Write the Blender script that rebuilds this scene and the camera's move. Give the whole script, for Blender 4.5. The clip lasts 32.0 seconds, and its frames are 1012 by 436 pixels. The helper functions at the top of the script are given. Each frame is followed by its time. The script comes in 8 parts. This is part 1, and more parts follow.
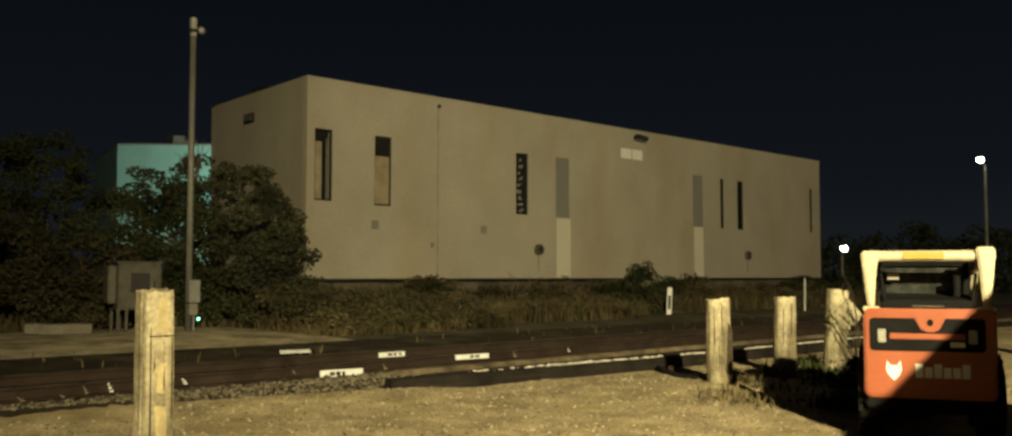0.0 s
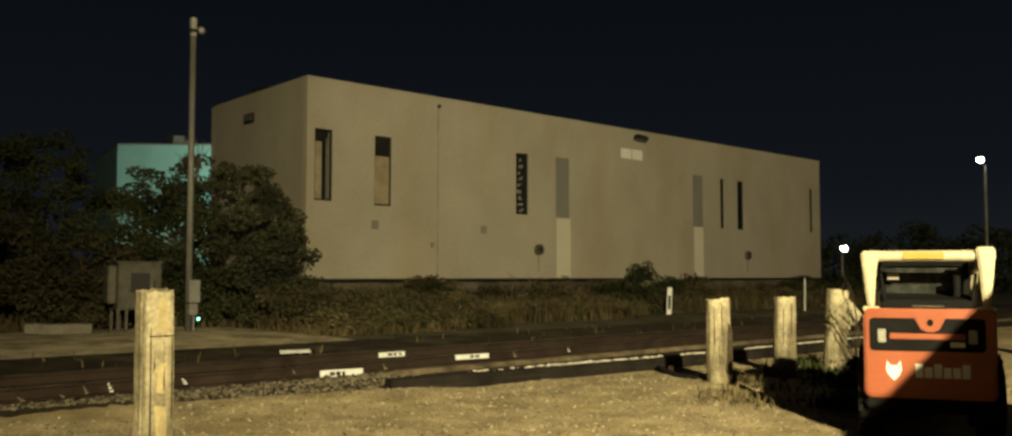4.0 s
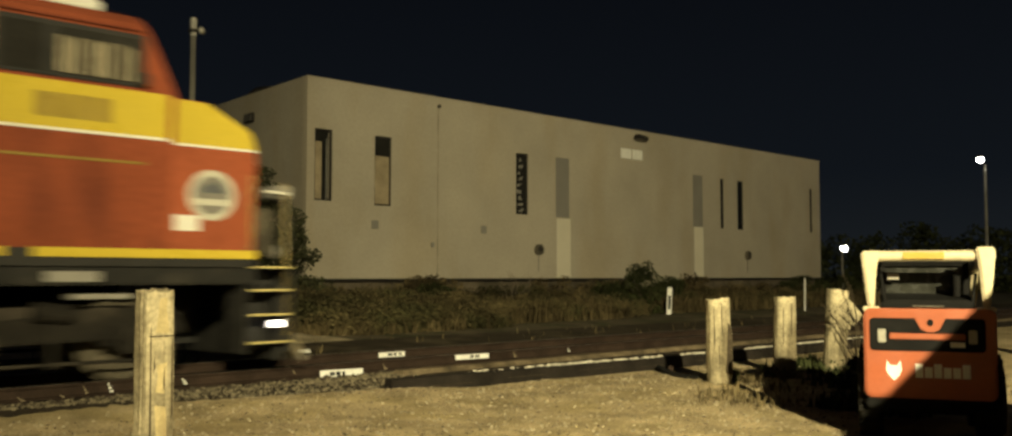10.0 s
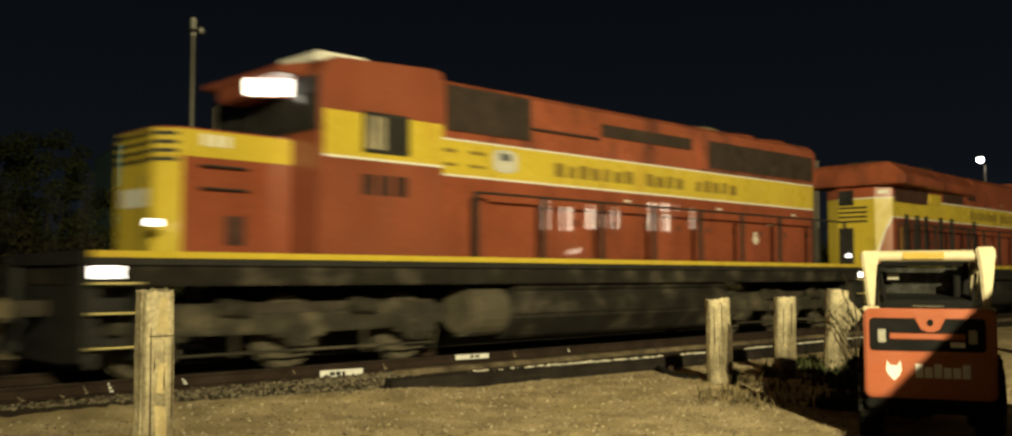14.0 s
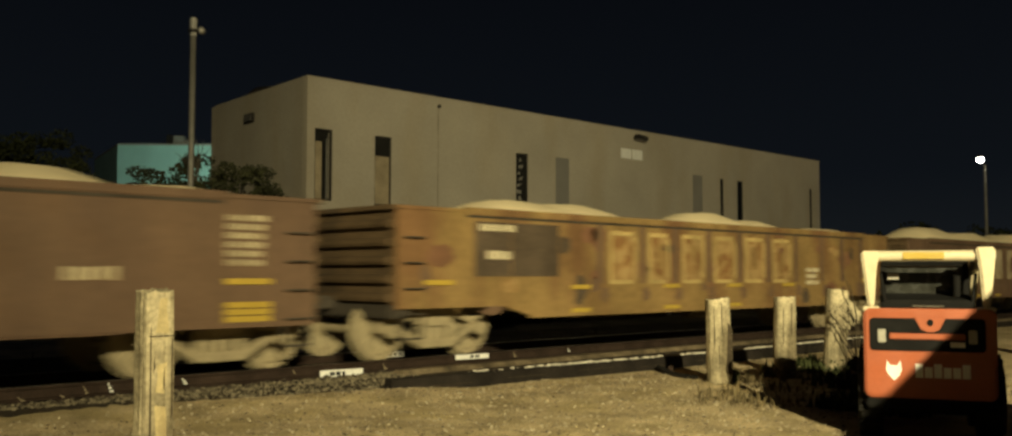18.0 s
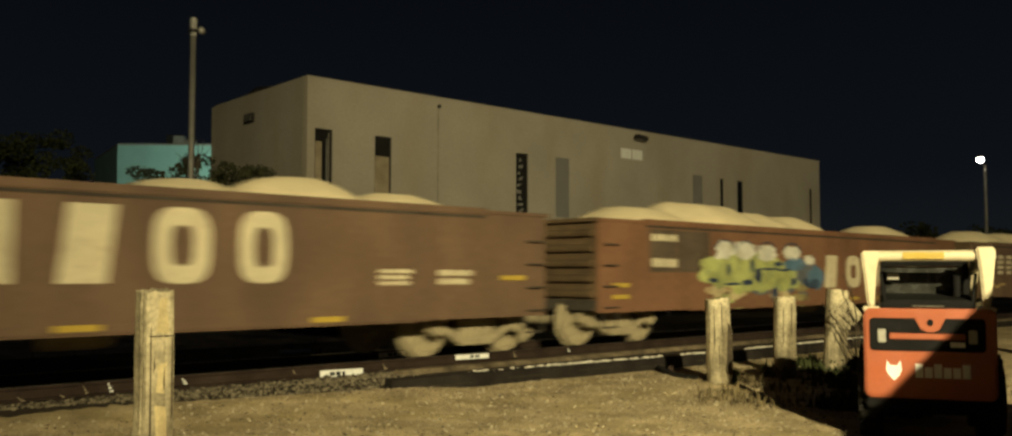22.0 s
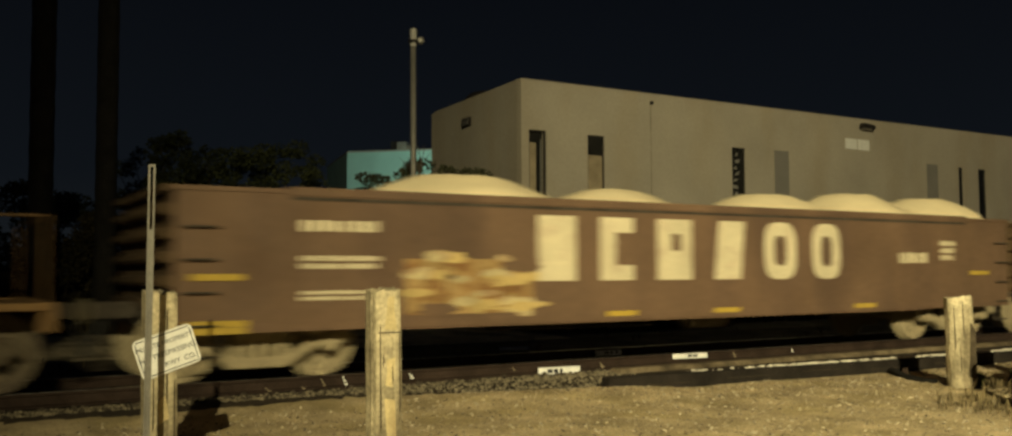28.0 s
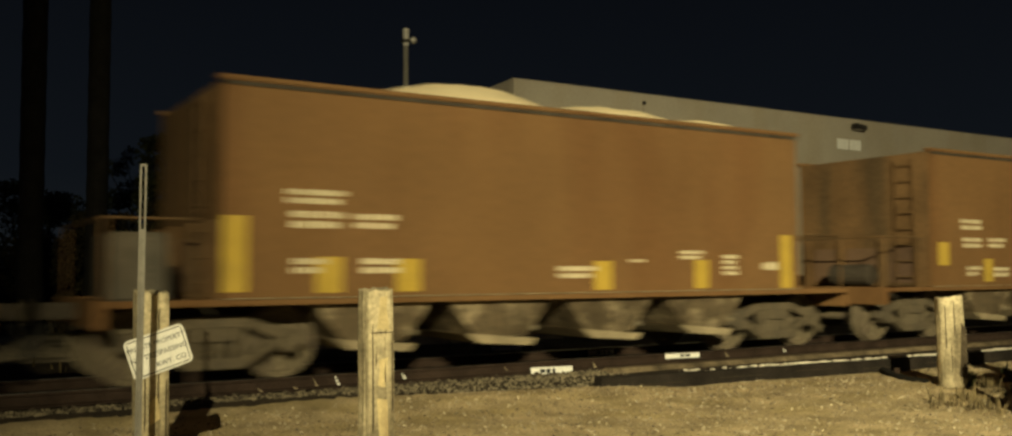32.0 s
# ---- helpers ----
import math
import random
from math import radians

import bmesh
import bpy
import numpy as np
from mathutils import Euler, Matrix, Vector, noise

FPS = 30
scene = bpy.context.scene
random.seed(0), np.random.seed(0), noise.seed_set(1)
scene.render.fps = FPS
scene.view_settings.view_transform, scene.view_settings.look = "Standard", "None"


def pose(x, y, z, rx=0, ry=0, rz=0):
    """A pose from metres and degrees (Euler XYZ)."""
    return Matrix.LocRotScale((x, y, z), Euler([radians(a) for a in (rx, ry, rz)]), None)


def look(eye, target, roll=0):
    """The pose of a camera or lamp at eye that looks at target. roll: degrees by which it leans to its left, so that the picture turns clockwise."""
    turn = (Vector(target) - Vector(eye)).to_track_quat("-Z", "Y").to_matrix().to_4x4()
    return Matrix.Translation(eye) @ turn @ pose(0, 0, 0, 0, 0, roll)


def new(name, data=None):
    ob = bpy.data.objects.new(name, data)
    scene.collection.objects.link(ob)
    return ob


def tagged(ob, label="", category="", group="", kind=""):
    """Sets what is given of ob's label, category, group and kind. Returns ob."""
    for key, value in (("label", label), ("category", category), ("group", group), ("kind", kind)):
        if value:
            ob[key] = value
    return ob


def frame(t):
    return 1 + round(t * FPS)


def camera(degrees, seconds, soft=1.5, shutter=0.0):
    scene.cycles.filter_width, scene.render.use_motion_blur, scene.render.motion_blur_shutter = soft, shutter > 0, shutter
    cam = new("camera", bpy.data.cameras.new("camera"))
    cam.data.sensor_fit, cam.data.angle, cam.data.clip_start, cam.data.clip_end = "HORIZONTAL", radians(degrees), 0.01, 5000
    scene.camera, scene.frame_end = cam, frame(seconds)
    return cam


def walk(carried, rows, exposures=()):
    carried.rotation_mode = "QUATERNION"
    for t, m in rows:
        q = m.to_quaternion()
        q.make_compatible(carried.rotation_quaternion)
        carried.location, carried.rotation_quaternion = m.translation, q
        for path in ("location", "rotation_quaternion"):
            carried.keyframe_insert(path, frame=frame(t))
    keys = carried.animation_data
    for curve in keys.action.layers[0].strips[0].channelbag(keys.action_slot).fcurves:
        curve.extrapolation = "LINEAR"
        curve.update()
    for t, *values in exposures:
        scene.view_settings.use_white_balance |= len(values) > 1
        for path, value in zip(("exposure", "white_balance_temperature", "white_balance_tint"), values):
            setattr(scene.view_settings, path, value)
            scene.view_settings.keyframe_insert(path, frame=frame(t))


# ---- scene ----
# The track runs along x, the train goes towards +x; y points away from the camera; the yard is z = 0.
cam = camera(55.19, 32.0, soft=2.4, shutter=0.65)
PAN = [
    (0.0, 3.38, -0.05, -44.2), (25.6, 3.38, -0.05, -44.2), (25.7, 3.38, -0.05, -44.15), (25.8, 3.38, 0.0, -43.6),
    (25.9, 3.38, 0.25, -41.25), (26.0, 3.385, 0.42, -38.85), (26.1, 3.40, 0.36, -36.6), (26.2, 3.41, 0.28, -34.75),
    (26.3, 3.42, 0.20, -33.3), (26.4, 3.43, 0.13, -32.2), (26.5, 3.43, 0.11, -31.55), (26.7, 3.40, 0.15, -31.2),
    (27.2, 3.36, 0.22, -31.35), (28.5, 3.30, 0.287, -31.65), (29.0, 3.30, 0.287, -31.8), (29.5, 3.30, 0.287, -31.88),
    (30.0, 3.30, 0.287, -31.93), (30.5, 3.30, 0.287, -31.98), (32.0, 3.30, 0.287, -31.98),
]
walk(cam, [(t, pose(0, 0, 1.6, 90 + p, r, y)) for t, p, r, y in PAN],
     exposures=[(0.0, 0.0), (9.9, 0.0), (10.4, -0.1), (11.0, -0.3), (25.5, -0.3), (26.6, -0.22), (32.0, -0.16)])

# ---- night sky and lamps ----
world = bpy.data.worlds.new("night_sky")
scene.world = world
world.use_nodes = True
wn = world.node_tree
bgn = wn.nodes["Background"]
wtc = wn.nodes.new("ShaderNodeTexCoord")
wsep = wn.nodes.new("ShaderNodeSeparateXYZ")
wramp = wn.nodes.new("ShaderNodeValToRGB")
wn.links.new(wtc.outputs["Generated"], wsep.inputs[0])
wn.links.new(wsep.outputs["Z"], wramp.inputs[0])
wn.links.new(wramp.outputs[0], bgn.inputs[0])
wramp.color_ramp.elements[0].position = 0.0
wramp.color_ramp.elements[0].color = (0.0100, 0.0122, 0.0140, 1)
wramp.color_ramp.elements[1].position = 0.34
wramp.color_ramp.elements[1].color = (0.0026, 0.0033, 0.0050, 1)
low_glow = wramp.color_ramp.elements.new(0.10)
low_glow.color = (0.0052, 0.0070, 0.0096, 1)
bgn.inputs[1].default_value = 1.0


def lamp(name, kind, at, watts, colour, size=0.2, target=None, angle=60, blend=1.0):
    data = bpy.data.lights.new(name, kind)
    data.energy, data.color = watts, colour
    data.shadow_soft_size = size
    ob = new(name, data)
    if target is not None:
        ob.matrix_world = look(at, target)
        data.spot_size, data.spot_blend = radians(angle), blend
    else:
        ob.location = at
    return ob


# the yard's sodium lamp behind the camera
YARD_LAMP = (-6.5, -14.0, 9.8)
lamp("yard_light", "SPOT", YARD_LAMP, 79000, (1.0, 0.89, 0.51), 0.14, (21.0, 3.4, 1.5), 94)
# the mercury lamp that lights the far teal house
lamp("house_light", "SPOT", (29.0, 45.0, 6.5), 2600, (0.62, 1.0, 0.86), 0.2, (27.0, 57.5, 7.4), 70)


# ---- materials ----
def material(name, colour, rough=0.7, metal=0.0, spread=0.25, scale=3.0, fine=40.0, bump=0.15, bump_scale=60.0,
             second=None, amount=0.0, amount_scale=1.5, streak=1.0, random=0.0, spec=None, gloss=0.12):
    """Two scales of variation, stains of a second colour, and fine relief. streak stretches the stains upright."""
    m = bpy.data.materials.new(name)
    m.use_nodes = True
    t = m.node_tree
    b = t.nodes["Principled BSDF"]
    tc = t.nodes.new("ShaderNodeTexCoord")
    def tex(s, detail, stretch=1.0):
        mp = t.nodes.new("ShaderNodeMapping")
        mp.inputs["Scale"].default_value = (1, 1, 1 / stretch)
        t.links.new(tc.outputs["Object"], mp.inputs[0])
        n = t.nodes.new("ShaderNodeTexNoise")
        n.inputs["Scale"].default_value = s
        n.inputs["Detail"].default_value = detail
        t.links.new(mp.outputs[0], n.inputs["Vector"])
        return n.outputs["Fac"]
    def ramp(fac, lo, hi, a=0.3, z=0.7):
        r = t.nodes.new("ShaderNodeMapRange")
        r.inputs["From Min"].default_value, r.inputs["From Max"].default_value = a, z
        r.inputs["To Min"].default_value, r.inputs["To Max"].default_value = lo, hi
        t.links.new(fac, r.inputs["Value"])
        return r.outputs[0]
    def times(a, c):
        n = t.nodes.new("ShaderNodeMath")
        n.operation = "MULTIPLY"
        t.links.new(a, n.inputs[0])
        t.links.new(c, n.inputs[1])
        return n.outputs[0]
    big = ramp(tex(scale, 3), 1 - spread, 1 + spread)
    small = ramp(tex(fine, 4), 1 - spread * 0.7, 1 + spread * 0.7)
    fac = times(big, small)
    if random:
        info = t.nodes.new("ShaderNodeObjectInfo")
        fac = times(fac, ramp(info.outputs["Random"], 1 - random, 1 + random, 0, 1))
    base = t.nodes.new("ShaderNodeRGB")
    base.outputs[0].default_value = (*colour, 1)
    col = base.outputs[0]
    if second is not None:
        mix = t.nodes.new("ShaderNodeMix")
        mix.data_type = "RGBA"
        edge = 0.62 - amount * 0.35
        t.links.new(ramp(tex(amount_scale, 6, streak), 0, 1, edge, edge + 0.16), mix.inputs["Factor"])
        t.links.new(col, mix.inputs["A"])
        mix.inputs["B"].default_value = (*second, 1)
        col = mix.outputs["Result"]
    vm = t.nodes.new("ShaderNodeVectorMath")
    vm.operation = "SCALE"
    t.links.new(col, vm.inputs[0])
    t.links.new(fac, vm.inputs["Scale"])
    t.links.new(vm.outputs[0], b.inputs["Base Color"])
    t.links.new(ramp(tex(scale * 2.3, 3), max(rough - gloss, 0.02), min(rough + gloss, 1)), b.inputs["Roughness"])
    b.inputs["Metallic"].default_value = metal
    b.inputs["Specular IOR Level"].default_value = spec if spec is not None else (0.15 if rough >= 0.8 else 0.4)
    if bump:
        bp = t.nodes.new("ShaderNodeBump")
        bp.inputs["Strength"].default_value = bump
        bp.inputs["Distance"].default_value = 0.02
        t.links.new(tex(bump_scale, 5), bp.inputs["Height"])
        t.links.new(bp.outputs[0], b.inputs["Normal"])
    return m


def glowing(name, colour, strength):
    m = bpy.data.materials.new(name)
    m.use_nodes = True
    b = m.node_tree.nodes["Principled BSDF"]
    b.inputs["Base Color"].default_value = (*colour, 1)
    b.inputs["Emission Color"].default_value = (*colour, 1)
    b.inputs["Emission Strength"].default_value = strength
    return m


M = {}
M["gravel"] = material("gravel", (0.50, 0.389, 0.224), 0.95, 0, 0.30, 1.6, 30, 1.0, 34, (0.40, 0.31, 0.16), 0.42, 1.3)
M["bank_gravel"] = material("grey_bank_gravel", (0.55, 0.45, 0.29), 0.95, 0, 0.3, 2.0, 24, 1.0, 30, (0.30, 0.245, 0.155), 0.4, 1.5)
M["ballast"] = material("ballast", (0.058, 0.043, 0.029), 0.95, 0, 0.4, 2, 30, 1.0, 30, (0.032, 0.025, 0.018), 0.5, 2)
M["stone_light"] = material("stone_light", (0.44, 0.37, 0.25), 0.95, 0, 0.3, 6, 40, 0.3, 60, random=0.3)
M["stone_pale"] = material("stone_pale", (0.62, 0.57, 0.47), 0.95, 0, 0.2, 6, 40, 0.3, 60)
M["stone_grey"] = material("stone_grey", (0.17, 0.14, 0.092), 0.95, 0, 0.35, 6, 40, 0.3, 60)
M["stone_dark"] = material("stone_dark", (0.062, 0.049, 0.035), 0.95, 0, 0.3, 6, 40, 0.3, 60, random=0.3)
M["earth"] = material("dry_earth", (0.16, 0.13, 0.085), 0.95, 0, 0.3, 1.2, 22, 0.8, 30, (0.08, 0.08, 0.04), 0.5, 1.0)
M["dark_soil"] = material("dark_cinder_soil", (0.052, 0.040, 0.026), 0.95, 0, 0.35, 1.6, 18, 0.8, 26, (0.085, 0.068, 0.043), 0.35, 0.8)
M["dirt_brown"] = material("brown_gravelly_dirt", (0.17, 0.13, 0.08), 0.95, 0, 0.35, 3, 16, 0.9, 26, (0.09, 0.068, 0.042), 0.5, 2.0)
M["rail"] = material("rusty_rail_steel", (0.040, 0.026, 0.019), 0.8, 0.2, 0.3, 3, 40, 0.3, 60)
M["railhead"] = material("worn_rail_head", (0.20, 0.19, 0.18), 0.35, 1.0, 0.15, 3, 40, 0.05, 60)
M["tie"] = material("creosoted_wood", (0.034, 0.028, 0.023), 0.9, 0, 0.35, 3, 30, 0.6, 30, random=0.35)
M["stucco"] = material("painted_stucco", (0.385, 0.340, 0.270), 0.92, 0, 0.075, 0.5, 9, 0.5, 26, (0.365, 0.312, 0.232), 0.35, 0.45, 3.0)
M["stucco_new"] = material("fresh_patch_paint", (0.60, 0.545, 0.43), 0.9, 0, 0.06, 0.6, 16, 0.3, 34)
M["shutter_grey"] = material("grey_board", (0.215, 0.20, 0.175), 0.85, 0, 0.08, 0.8, 20, 0.2, 40)
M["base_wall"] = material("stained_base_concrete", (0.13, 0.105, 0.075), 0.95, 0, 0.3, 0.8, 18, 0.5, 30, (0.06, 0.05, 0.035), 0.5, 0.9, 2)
M["joint"] = material("stained_joint", (0.26, 0.225, 0.17), 0.9, 0, 0.3, 2, 20, 0.2)
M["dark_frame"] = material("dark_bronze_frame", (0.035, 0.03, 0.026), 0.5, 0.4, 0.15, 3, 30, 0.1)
M["board"] = material("weathered_board", (0.30, 0.24, 0.155), 0.85, 0, 0.2, 2, 25, 0.3)
M["pane"] = material("dusty_window_glass", (0.012, 0.012, 0.012), 0.12, 0, 0.3, 2, 20, 0.0)
# Near-black colour stands in for the unlit darkness inside the rooms.
M["dark_hole"] = material("unlit_room_dark", (0.015, 0.014, 0.012), 0.95, 0, 0.3, 2, 20, 0.1)
M["cabinet_grey"] = material("stained_cabinet_steel", (0.105, 0.092, 0.070), 0.7, 0.2, 0.25, 3, 24, 0.2, 40, (0.10, 0.08, 0.055), 0.4, 2.0, 3.0)
M["timber"] = material("tarred_timber", (0.020, 0.016, 0.013), 0.9, 0, 0.35, 3, 30, 0.6, 30)
M["metal_grey"] = material("dull_galvanised_steel", (0.36, 0.34, 0.30), 0.55, 0.6, 0.15, 4, 30, 0.1)
M["galv_pole"] = material("galvanised_pole", (0.22, 0.205, 0.175), 0.55, 0.4, 0.2, 2, 30, 0.15)
M["wood_post"] = material("weathered_pile_wood", (0.42, 0.355, 0.225), 0.9, 0, 0.4, 4, 26, 0.8, 22, (0.19, 0.155, 0.095), 0.5, 3.5, 5.0)
M["wood_bare"] = material("bare_scraped_wood", (0.56, 0.45, 0.24), 0.85, 0, 0.2, 6, 30, 0.4, 26, (0.38, 0.29, 0.15), 0.3, 4.0, 6.0)
M["wood_dark"] = material("rotten_wood", (0.055, 0.042, 0.027), 0.95, 0, 0.35, 5, 26, 0.7, 22)
M["concrete_worn"] = material("weathered_grey_concrete", (0.24, 0.215, 0.165), 0.9, 0, 0.3, 2, 20, 0.3, 40, (0.15, 0.13, 0.10), 0.35, 2.0)
M["concrete"] = material("pale_concrete", (0.38, 0.35, 0.29), 0.92, 0, 0.15, 2, 24, 0.3)
M["teal"] = material("teal_house_paint", (0.42, 0.66, 0.60), 0.85, 0, 0.06, 0.8, 18, 0.2)
M["white_sign"] = material("white_marker_paint", (0.78, 0.76, 0.70), 0.6, 0, 0.08, 8, 60, 0.05)
M["black_mark"] = material("black_marking_paint", (0.02, 0.02, 0.02), 0.6, 0, 0.1, 8, 60, 0.0)
M["tyre"] = material("dusty_rubber", (0.014, 0.013, 0.011), 0.9, 0, 0.2, 3, 24, 0.3)
M["leaf"] = material("dusty_green_leaf", (0.037, 0.038, 0.0135), 0.75, 0, 0.55, 0.8, 5, 0.0, random=0.0)
M["leaf_dark"] = material("dark_green_leaf", (0.036, 0.041, 0.015), 0.8, 0, 0.55, 0.8, 5, 0.0)
M["weed"] = material("dry_weed", (0.094, 0.071, 0.035), 0.9, 0, 0.6, 0.9, 5, 0.0)
M["scrub"] = material("dusty_scrub_leaf", (0.094, 0.074, 0.036), 0.9, 0, 0.6, 0.5, 4, 0.0, 30, (0.050, 0.046, 0.020), 0.45, 0.6)
M["straw"] = material("straw_coloured_grass", (0.42, 0.34, 0.16), 0.9, 0, 0.5, 1.5, 6, 0.0)
M["leaf_dry"] = material("half_dry_leaf", (0.050, 0.042, 0.020), 0.85, 0, 0.5, 0.7, 6, 0.0)
M["bark"] = material("grey_bark", (0.11, 0.09, 0.065), 0.95, 0, 0.3, 3, 24, 0.6, 25)
M["palm_bark"] = material("dark_palm_bark", (0.02, 0.018, 0.015), 0.95, 0, 0.3, 3, 24, 0.6, 25)
M["glow_white"] = glowing("lit_lamp", (1.0, 0.97, 0.90), 25.0)
M["glow_window"] = glowing("lit_room_window", (1.0, 0.84, 0.62), 12.0)
M["glow_dim"] = glowing("dimly_lit_room_window", (1.0, 0.80, 0.58), 5.0)
M["glow_green"] = glowing("lit_green_led", (0.3, 1.0, 0.7), 4.0)
M["glow_blue"] = glowing("lit_blue_lamp", (0.45, 0.75, 1.0), 3.0)


# ---- builders ----
class Form:
    """A mesh under construction."""
    def __init__(self):
        self.bm = bmesh.new()

    def box(self, x0, y0, z0, x1, y1, z1, m=None):
        r = bmesh.ops.create_cube(self.bm, size=1.0, matrix=Matrix.LocRotScale(
            ((x0 + x1) / 2, (y0 + y1) / 2, (z0 + z1) / 2), None, (abs(x1 - x0), abs(y1 - y0), abs(z1 - z0))))
        if m is not None:
            bmesh.ops.transform(self.bm, matrix=m, verts=r["verts"])
        return self

    def rod(self, a, b, r0, r1=None, seg=10):
        a, b = Vector(a), Vector(b)
        d = b - a
        q = d.to_track_quat("Z", "Y").to_matrix().to_4x4()
        bmesh.ops.create_cone(self.bm, cap_ends=True, segments=seg, radius1=r0, radius2=r0 if r1 is None else r1, depth=d.length,
                              matrix=Matrix.Translation((a + b) / 2) @ q)
        return self

    def prism(self, outline, y0, y1, axis="y"):
        """Extrudes an outline of (u, v) between two places along an axis: y takes (x, z), x takes (y, z), z takes (x, y)."""
        def at(u, v, w):
            return {"y": (u, w, v), "x": (w, u, v), "z": (u, v, w)}[axis]
        lo = [self.bm.verts.new(at(u, v, y0)) for u, v in outline]
        hi = [self.bm.verts.new(at(u, v, y1)) for u, v in outline]
        self.bm.faces.new(lo)
        self.bm.faces.new(hi[::-1])
        for i in range(len(lo)):
            j = (i + 1) % len(lo)
            self.bm.faces.new((lo[j], lo[i], hi[i], hi[j]))
        return self

    def quad(self, *pts):
        self.bm.faces.new([self.bm.verts.new(p) for p in pts])
        return self

    def ball(self, at, r, squash=(1, 1, 1), sub=2):
        bmesh.ops.create_icosphere(self.bm, subdivisions=sub, radius=r, matrix=Matrix.LocRotScale(at, None, squash))
        return self

    def lathe(self, profile, at=(0, 0, 0), axis="y", seg=24):
        """Turns a profile of (radius, along) round an axis."""
        rings = []
        for r, h in profile:
            ring = []
            for k in range(seg):
                a = 2 * math.pi * k / seg
                c, s = r * math.cos(a), r * math.sin(a)
                p = {"y": (c, h, s), "z": (c, s, h), "x": (h, c, s)}[axis]
                ring.append(self.bm.verts.new(Vector(at) + Vector(p)))
            rings.append(ring)
        for a, b in zip(rings, rings[1:]):
            for k in range(seg):
                j = (k + 1) % seg
                self.bm.faces.new((a[k], a[j], b[j], b[k]))
        self.bm.faces.new(rings[0][::-1])
        self.bm.faces.new(rings[-1])
        return self


def mesh_of(form, mat, bevel=0.0, smooth=False):
    bm = form.bm
    bmesh.ops.recalc_face_normals(bm, faces=bm.faces)
    if bevel:
        bmesh.ops.bevel(bm, geom=[e for e in bm.edges if e.is_manifold and e.calc_face_angle(0) > 0.5], offset=bevel, segments=2, affect="EDGES", clamp_overlap=True)
    if smooth:
        for f in bm.faces:
            f.smooth = True
    me = bpy.data.meshes.new(mat.name)
    bm.to_mesh(me)
    bm.free()
    me.materials.append(mat)
    return me


def part(name, form, mat, parent, label="", bevel=0.0, smooth=False, at=None):
    ob = new(name, form if isinstance(form, bpy.types.Mesh) else mesh_of(form, mat, bevel, smooth))
    ob.parent = parent
    if at is not None:
        ob.matrix_basis = at
    return tagged(ob, label)


def thing(name, label, category, at=None, group="", kind=""):
    ob = new(name)
    ob.empty_display_size = 0.2
    if at is not None:
        ob.matrix_basis = at
    return tagged(ob, label, category, group, kind)


def solid(name, form, mat, label, category, group="", kind="", bevel=0.0, smooth=False, at=None):
    ob = new(name, mesh_of(form, mat, bevel, smooth))
    if at is not None:
        ob.matrix_basis = at
    return tagged(ob, label, category, group, kind)


rng = random.Random(7)
RAIL = 0.30          # top of the rails
TRACK = 12.83        # centre line of the track


# ---- ground ----
def bump_at(x, y):
    return (0.016 * noise.noise((x * 0.6, y * 0.6, 3.1)) + 0.006 * noise.noise((x * 1.9, y * 1.9, 8.1)) + 0.012 * noise.noise((x * 4.3, y * 4.3, 1.7))
            + 0.012 * noise.noise((x * 8.0, y * 9.0, 2.4)))


def near_ground(x, y):
    h = bump_at(x, y)
    k = max(0.0, 1 - ((x - 13.5) / 5.0) ** 2) * max(0.0, 1 - ((y - 8.3) / 1.7) ** 2)
    return h + 0.05 * k


def yard_edge(x):
    """Where the yard's gravel meets the ballast shoulder."""
    return 11.42 - 0.24 * min(max(x - 4.2, 0.0), 4.3)


def ground_height(x, y):
    if x < 9.6:
        e = yard_edge(x)
        up = min(max((y - e + 1.5) / 1.4, 0.0), 1.0) * min(max((e + 0.12 - y) / 0.12, 0.0), 1.0) * min(max((9.6 - x) / 1.4, 0.0), 1.0)
        if y < e + 0.12:
            return near_ground(x, y) + 0.085 * up * up * (3 - 2 * up)
    if y < 10.6:
        return near_ground(x, y)
    k = min((y - 10.6) / 0.9, 1.0)
    h = near_ground(x, y) * (1 - k) + (0.05 + bump_at(x, y) * 0.5) * k
    if y > 14.6:
        bank = min(max((y - 18.3) / 1.1, 0), 1) * min(max((14.0 - x) / 3.0, 0), 1)
        low = min(max((y - 16.2) / 1.5, 0), 1) * 0.10
        h += 0.24 * bank + low * (1 - bank)
    return h


